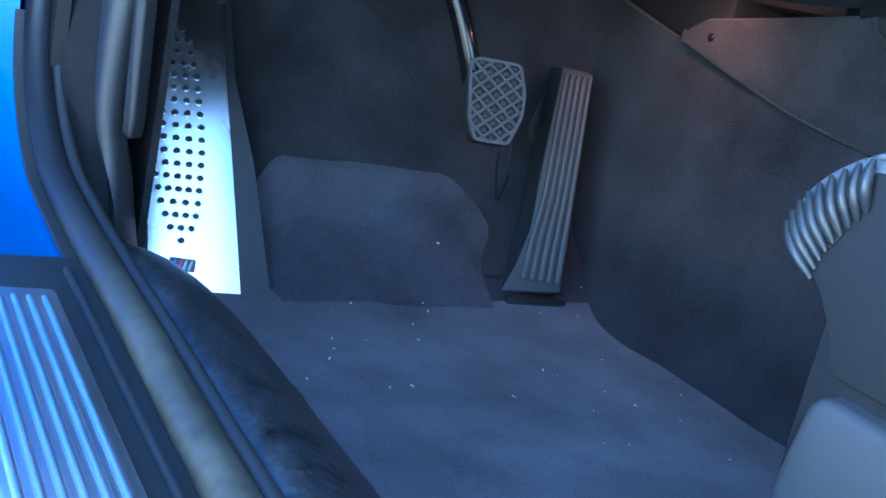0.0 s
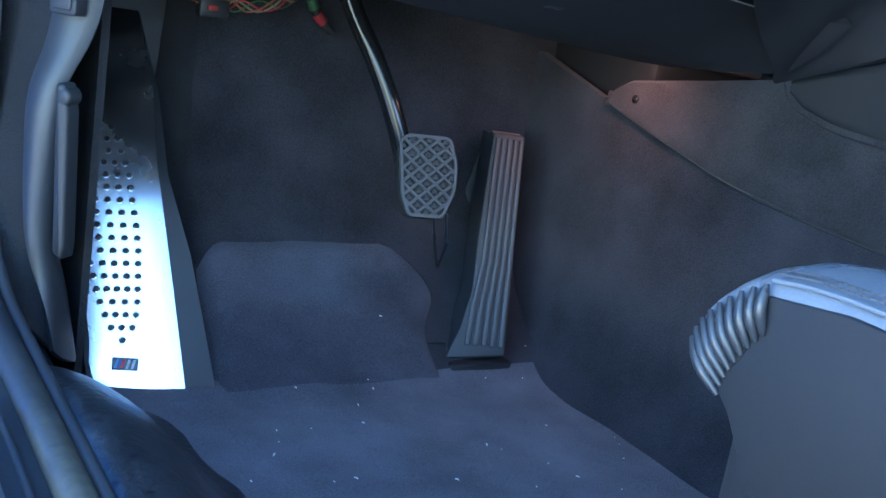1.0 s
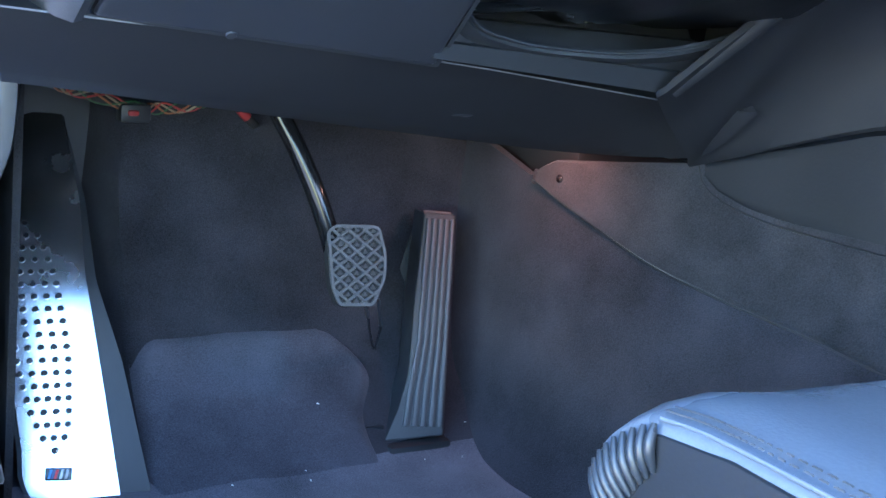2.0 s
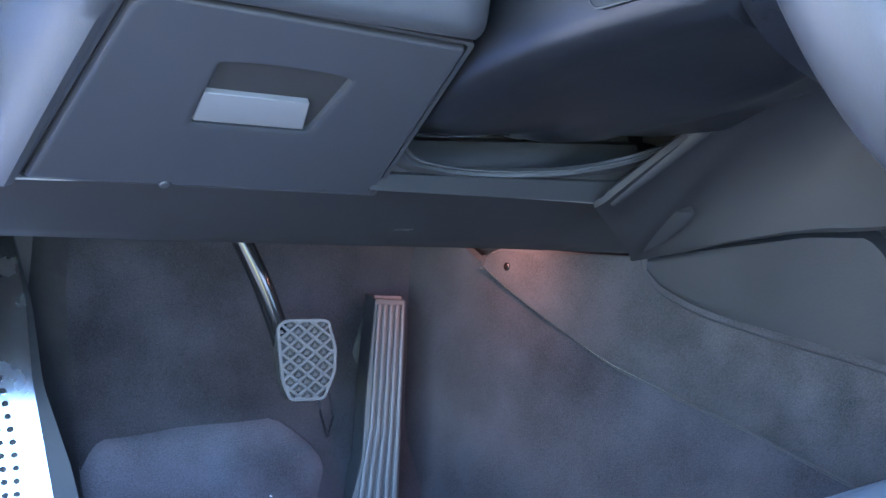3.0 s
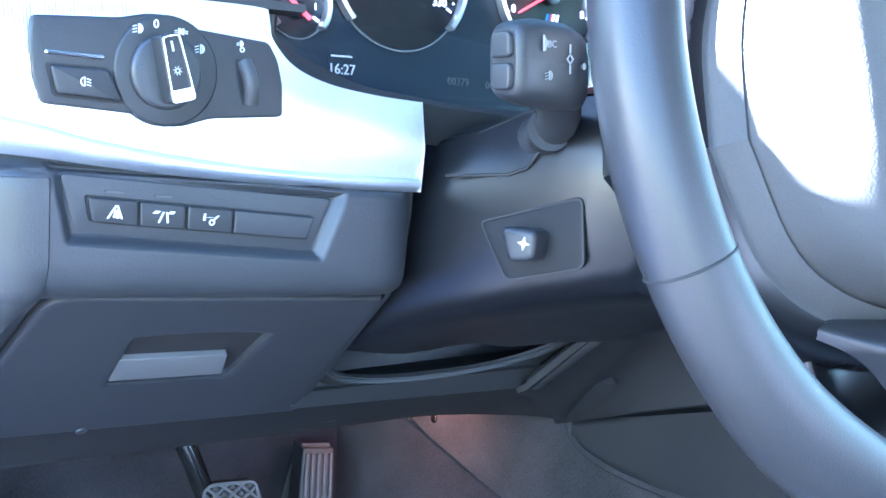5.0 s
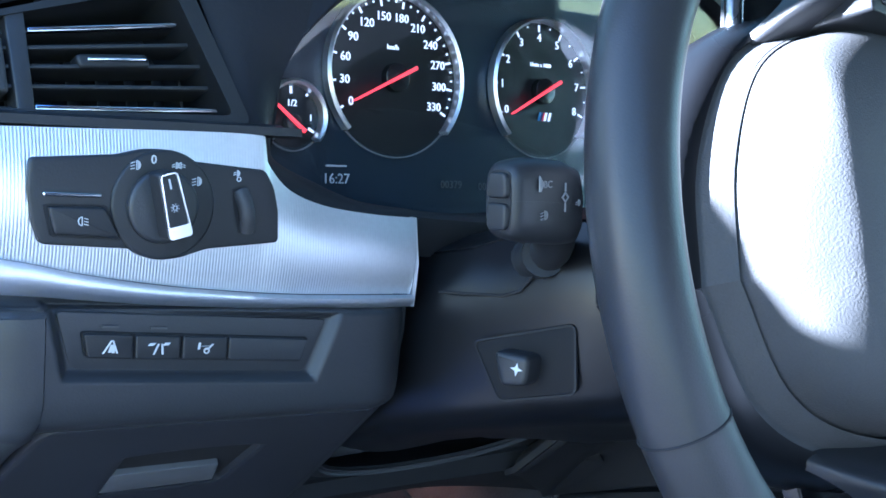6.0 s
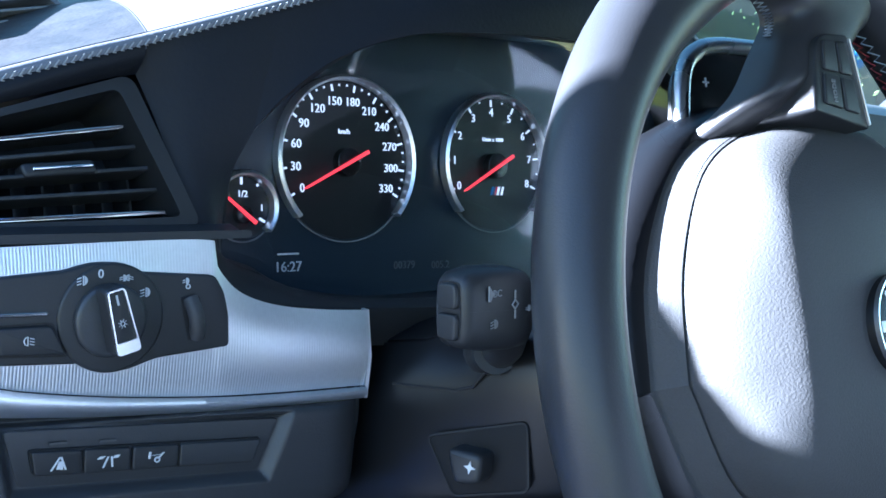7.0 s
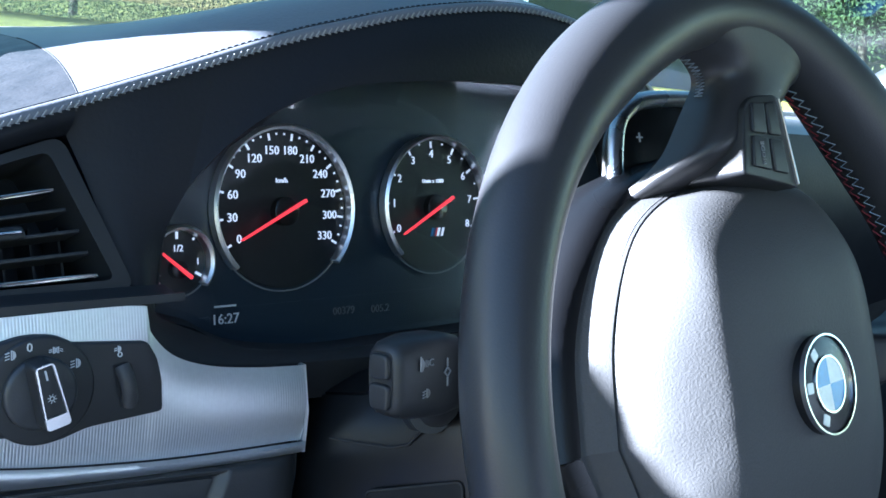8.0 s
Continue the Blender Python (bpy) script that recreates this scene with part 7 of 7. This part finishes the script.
for (x, y, z) in [(0.352, 0.829, 0.039), (0.353, 0.834, 0.043), (0.399, 0.76, 0.006), (0.326, 0.771, 0.007), (0.372, 0.735, 0.003), (0.36, 0.70, 0.003), (0.262, 0.66, 0.003), (0.229, 0.623, 0.003), (0.497, 0.571, 0.003), (0.31, 0.61, 0.003), (0.42, 0.845, 0.06), (0.435, 0.83, 0.05), (0.28, 0.70, 0.003), (0.45, 0.64, 0.003), (0.39, 0.59, 0.003)]:
    a = random.random() * 3.14
    d = Vector((math.cos(a), math.sin(a), 0.3)) * (0.0006 + 0.0010 * random.random())
    c = Vector((x, y, z + 0.002))
    crumbs.append(tube([c - d, c + Vector((0, 0, 0.0005)), c + d], 0.0005, 5))
for k in range(24):
    x, y = 0.22 + 0.38 * random.random(), 0.30 + 0.55 * random.random()
    c = Vector((x, y, toe(y) + 0.003))
    d = Vector((random.uniform(-1, 1), random.uniform(-1, 1), 0.2)) * 0.0008
    crumbs.append(tube([c - d, c + d], 0.00035, 4))
tagged(part("crumbs", merge(*crumbs), CRUMB), "pale crumbs and lint on the carpet", "crumbs", kind="stuff")

# ---- shell of the car ----
LX, RX = 0.21, 1.60
tagged(part("roof", sheet([[(x, y, 1.075 + 0.03 * math.sin(math.pi * (x - LX) / (RX - LX)) - 0.02 * max(0, (y - 0.0)) ** 2) for x in [LX - 0.03 + (RX - LX + 0.06) * k / 10 for k in range(11)]] for y in (-1.7, -0.85, 0.0, 0.30)], 0.03), HEADLINER), "car roof with dark grey headliner", "roof", kind="structure")
tagged(part("roof_skin", sheet([[(x, y, 1.112 + 0.03 * math.sin(math.pi * (x - LX) / (RX - LX)) - 0.02 * max(0, y) ** 2) for x in [LX - 0.04 + (RX - LX + 0.08) * k / 10 for k in range(11)]] for y in (-1.72, -0.85, 0.0, 0.30)], 0.004), PAINT), "blue painted outer roof of the car", "roof", kind="structure")
for sgn, nm in ((1, "left"), (-1, "other")):
    pil = spline([(0.10, 0.90, 0.72), (0.11, 0.80, 0.81), (0.155, 0.55, 0.965), (0.205, 0.30, 1.055), (0.215, 0.10, 1.075)], 8)
    if sgn < 0:
        pil = [Vector((1.83 - p.x, p.y, p.z)) for p in pil]
    tagged(part("pillar", tube(pil, 0.034, 12), PLASTIC), "dark grey windscreen pillar", "pillar", kind="structure")
# added panel, out of view; its edge draws the shadow line on the dash top
shade_plane = Frame((0.115, 0, 0), (0, 1, 0), (0, 0, 1))
tagged(part("pillar_shade", slab(shade_plane, rounded([(0.90, 0.72), (0.80, 0.83), (0.66, 0.92), (0.52, 0.975), (0.56, 0.93), (0.600, 0.895), (0.628, 0.858), (0.633, 0.851), (0.646, 0.8395), (0.672, 0.821), (0.668, 0.800), (0.672, 0.73)], 0.004, 3), -0.008, 0.008, 0.002), PLASTIC), "added unseen panel by the windscreen pillar that shades the dashboard top", "pillar", kind="structure")
tagged(part("windscreen", sheet([[(x, 0.30 + 0.76 * s - 0.05 * ((x - 0.915) / 0.80) ** 2, 1.075 - 0.30 * s) for x in [0.13 + 1.57 * k / 12 for k in range(13)]] for s in (0, 0.25, 0.5, 0.75, 1.0)], 0.005), WINDSCREEN), "clear windscreen", "windscreen", kind="structure")
bpy.data.objects["windscreen"].visible_shadow = False
tagged(part("body_wing", box(-0.115, 0.045, 0.882, 1.18, -0.12, 0.68, 0.02, 3), PAINT), "blue painted front wing ahead of the door", "car body", kind="structure")
tagged(part("bonnet", sheet([[(x, y, z - 0.05 * abs(x - 0.855) ** 2) for x in [-0.03 + 1.88 * k / 10 for k in range(11)]] for y, z in ((1.04, 0.70), (1.4, 0.63), (1.9, 0.52), (2.3, 0.38), (2.38, 0.1))][::-1], 0.01), PAINT), "blue painted car bonnet", "car body", kind="structure")
tagged(part("body_right", sheet([[(1.76 + 0.10 * (z < 0.7), y, z) for y in (-1.9, -0.85, 0.0, 1.0, 2.3)] for z in (-0.15, 0.1, 0.45, 0.69)], 0.05), PAINT), "blue painted far side of the car", "car body", kind="structure")
tagged(part("wall_rear", box(0.1, 1.73, -1.85, -1.78, -0.1, 0.72), LEATHER_PAD), "dark rear seat bench wall", "wall", kind="structure")
tagged(part("wall_rear_door", sheet([[(0.03, y, z) for y in (-1.75, -1.0, -0.42)] for z in (-0.15, 0.2, 0.66)], 0.05), PLASTIC), "closed rear door behind the driver's seat", "wall", kind="structure")
tagged(part("pillar_middle", sheet([[(0.03 + 0.17 * s, y, -0.15 + 1.22 * s) for y in (-0.52, -0.42)] for s in (0, 0.35, 0.65, 1.0)], 0.05), PLASTIC), "dark grey middle pillar", "pillar", kind="structure")
tagged(part("window_rear", sheet([[(0.05 + 0.15 * s, y, 0.66 + 0.40 * s) for y in (-1.6, -1.0, -0.5)] for s in (0, 0.5, 1.0)], 0.006), TINTED), "dark tinted rear side window", "window", kind="structure")
tagged(part("body_rear_left", sheet([[(-0.02, y, z) for y in (-1.9, -1.4, -0.9)] for z in (-0.15, 0.2, 0.62)], 0.06), PAINT), "blue painted rear side of the car", "car body", kind="structure")
for k, (x, y) in enumerate(((0.06, 1.55), (1.76, 1.55), (0.06, -1.45), (1.76, -1.45))):
    w_ = thing("car_wheel", "black tyre on a silver alloy rim", "wheel", (x, y, 0.03), group="wheels of the car")
    wfr = Frame((x, y, 0.03), (0, 1, 0), (0, 0, 1))
    hang(w_, part("tyre", ring_slab(wfr, circle(0, 0, 0.33, 40), circle(0, 0, 0.24, 40), -0.11, 0.11), RUBBER), part("rim", slab(wfr, circle(0, 0, 0.235, 32), -0.08, 0.08, 0.02), ALU))

tagged(part("wall_passenger", sheet([[(1.71, y, z) for y in (-1.8, -0.85, 0.0, 0.95)] for z in (-0.02, 0.3, 0.72)][::-1], 0.03), PLASTIC_DARK), "black inner trim on the passenger side", "wall", kind="structure")
for nm_, y0, y1, y2, mt_, lb_ in (("window_passenger", -1.8, 0.15, 0.15, SIDE_GLASS, "clear rear side windows on the passenger side"), ("window_passenger_front", 0.17, 0.82, 0.30, SIDE_GLASS, "clear front side window on the passenger side")):
    tagged(part(nm_, sheet([[(1.71 - 0.10 * k, y0 + (y1 + (y2 - y1) * k - y0) * j / 3, 0.72 + 0.34 * k) for j in range(4)] for k in (0, 0.5, 1.0)][::-1], 0.006), mt_), lb_, "window", kind="structure")
# open driver's door, unseen, swung out in front of the seal to shape the sun
DH = Vector((-0.055, 0.875, 0.0))
DD = Vector((-0.97, -0.24, 0.0)).normalized()
dfr = Frame(DH, DD, (0, 0, 1))
dd = thing("driver_door", "open blue car door with black trim and a window frame shaped to cast shadows", "car door", tuple(DH))
DB = [(0.0, -0.10), (1.08, -0.10), (1.16, 0.10), (1.16, 0.775), (0.0, 0.785)]
DO = [(0.02, 0.765), (1.16, 0.76), (1.16, 0.885), (1.08, 0.95), (0.96, 1.02), (0.80, 1.08), (0.62, 1.12), (0.42, 1.13), (0.16, 1.02), (0.0, 0.88)]
# opening shaped so that the frame's shadow edges fall on wheel and dash
DI = [(0.06, 0.80), (0.25, 0.828), (0.40, 0.841), (0.418, 0.830), (0.433, 0.793), (0.460, 0.797), (0.469, 0.807), (0.474, 0.850), (0.481, 0.924), (0.488, 0.944), (0.494, 0.985), (0.49, 1.06), (0.43, 1.06), (0.395, 1.04), (0.375, 0.985), (0.355, 0.945), (0.325, 0.916), (0.25, 0.918), (0.17, 0.945), (0.07, 0.90)]
# skin left bare below the trim to throw blue onto sill and footwell
hang(dd, part("skin", slab(dfr, rounded(DB, 0.03, 4), -0.10, 0.03, 0.015), PAINT), part("inner_trim", slab(dfr, rounded([(0.16, 0.36), (1.05, 0.30), (1.10, 0.42), (1.10, 0.740), (0.16, 0.748)], 0.04, 4), -0.125, -0.098, 0.012), GREY_SEAT),
     part("shadow_frame", panel_with_hole(dfr, DO, DI, -0.003, 0.003), GLOSS_BLACK), part("pane", slab(dfr, inset2(DI, -0.004), -0.0045, -0.0035), SIDE_GLASS))
bpy.data.objects["pane"].visible_shadow = False

# ---- street side: parked car, hedge, trees, house ----
rc = thing("parked_car", "red parked saloon car on the street", "car", (23.7, 9.9, -0.28))
cfm = Frame((23.7, 9.9, -0.28), (0.85, -0.52, 0), (0, 0, 1))
body_poly = [(-2.2, 0.30), (2.2, 0.28), (2.25, 0.62), (2.0, 0.80), (1.15, 0.93), (-1.5, 0.95), (-2.2, 0.86)]
cab_poly = [(-1.75, 0.94), (1.10, 0.93), (0.35, 1.40), (-1.05, 1.42)]
ob_ = [part("body", slab(cfm, rounded(body_poly, 0.12, 4), -0.85, 0.85, 0.10), RED_PAINT), part("cabin", slab(cfm, rounded(cab_poly, 0.10, 4), -0.70, 0.70, 0.14), CAR_GLASS), part("roof", slab(cfm, rounded([(-1.05, 1.40), (0.35, 1.38), (0.25, 1.45), (-0.95, 1.47)], 0.03), -0.62, 0.62, 0.03), RED_PAINT)]
for a in (-1.4, 1.4):
    for h in (-0.72, 0.72):
        ob_.append(part("wheel", slab(cfm, circle(a, 0.31, 0.31, 24), h - 0.10, h + 0.10, 0.03), RUBBER))
hang(rc, *ob_)


def foliage(name, centre, size, n, leaf, mat, seed, gap=0.25):
    """A crown or hedge of many small leaf blades, denser in clumps."""
    rnd = random.Random(seed)
    clumps = [Vector((rnd.uniform(-1, 1), rnd.uniform(-1, 1), rnd.uniform(-1, 1))) for _ in range(40)]
    verts, faces = [], []
    for i in range(n):
        c = rnd.choice(clumps)
        p = c * 0.75 + Vector((rnd.gauss(0, gap), rnd.gauss(0, gap), rnd.gauss(0, gap)))
        p = Vector((centre[0] + p.x * size[0], centre[1] + p.y * size[1], centre[2] + p.z * size[2]))
        a = Vector((rnd.uniform(-1, 1), rnd.uniform(-1, 1), rnd.uniform(-1, 1))).normalized()
        b = a.orthogonal().normalized() * leaf * rnd.uniform(0.4, 0.7)
        a = a * leaf * rnd.uniform(0.7, 1.3)
        k = len(verts)
        verts += [p - a, p + b, p + a, p - b]
        faces.append((k, k + 1, k + 2, k + 3))
    me = bpy.data.meshes.new(name)
    me.from_pydata([tuple(v) for v in verts], [], faces)
    me.materials.append(mat)
    return new(name, me)


for k, (x, y, h, r, n) in enumerate(((26.0, 58.0, 6.5, 4.0, 5000), (48.0, 56.0, 7.5, 4.4, 5000), (36.5, 18.5, 6.0, 3.5, 5000), (40.0, 12.0, 6.5, 3.8, 5000), (3.0, 56.0, 7.0, 4.2, 4000), (14.0, 60.0, 7.0, 4.0, 4000))):
    t_ = thing("tree", "broad green street tree in full leaf", "tree", (x, y, -0.3), group="trees along the street")
    trunk = part("trunk", tube(spline([(x, y, -0.35), (x + 0.08, y, 1.2), (x - 0.05, y + 0.1, 2.6), (x + 0.1, y, h * 0.8)], 5), [0.24 - 0.011 * i for i in range(16)], 10), BARK)
    limbs = merge(*[tube([(x, y, h * 0.42), (x + 0.6 * r * math.cos(a), y + 0.6 * r * math.sin(a), h * 0.42 + 1.4)], [0.09, 0.03], 6) for a in (0.3, 1.6, 2.9, 4.1, 5.3)])
    crown = foliage("crown", (x, y, h * 0.72), (r, r, h * 0.38), n * 3, 0.09, LEAF, 11 + k)
    hang(t_, trunk, part("limbs", limbs, BARK), crown)
hd = foliage("hedge", (26.0, 50.0, 0.9), (34.0, 1.3, 1.9), 110000, 0.055, HEDGE, 77, 0.35)
tagged(hd, "long clipped green hedge behind the lawn", "hedge", kind="stuff")
ho = thing("house", "pale rendered house behind the trees", "house", (45.0, 30.0, -0.3))
hfr = Frame((45.0, 30.0, -0.3), (0.92, -0.39, 0), (0, 0, 1))
hp_ = [part("wall", slab(hfr, [(-10, 0), (10, 0), (10, 5.4), (-10, 5.4)], -8.0, 0.0), RENDER_WALL), part("roof", sheet([[hfr(-10.5, 5.2, 0.6), hfr(10.5, 5.2, 0.6)], [hfr(-10.5, 8.2, -4.0), hfr(10.5, 8.2, -4.0)], [hfr(-10.5, 5.2, -8.6), hfr(10.5, 5.2, -8.6)]], 0.2), ROOF_TILE)]
for a in (-7, -3.4, 0.2, 3.8, 7.2):
    for b in (1.0, 3.4):
        hp_.append(part("window", slab(hfr, [(a - 0.6, b), (a + 0.6, b), (a + 0.6, b + 1.4), (a - 0.6, b + 1.4)], -0.1, 0.03), CURTAIN))
hang(ho, *hp_)
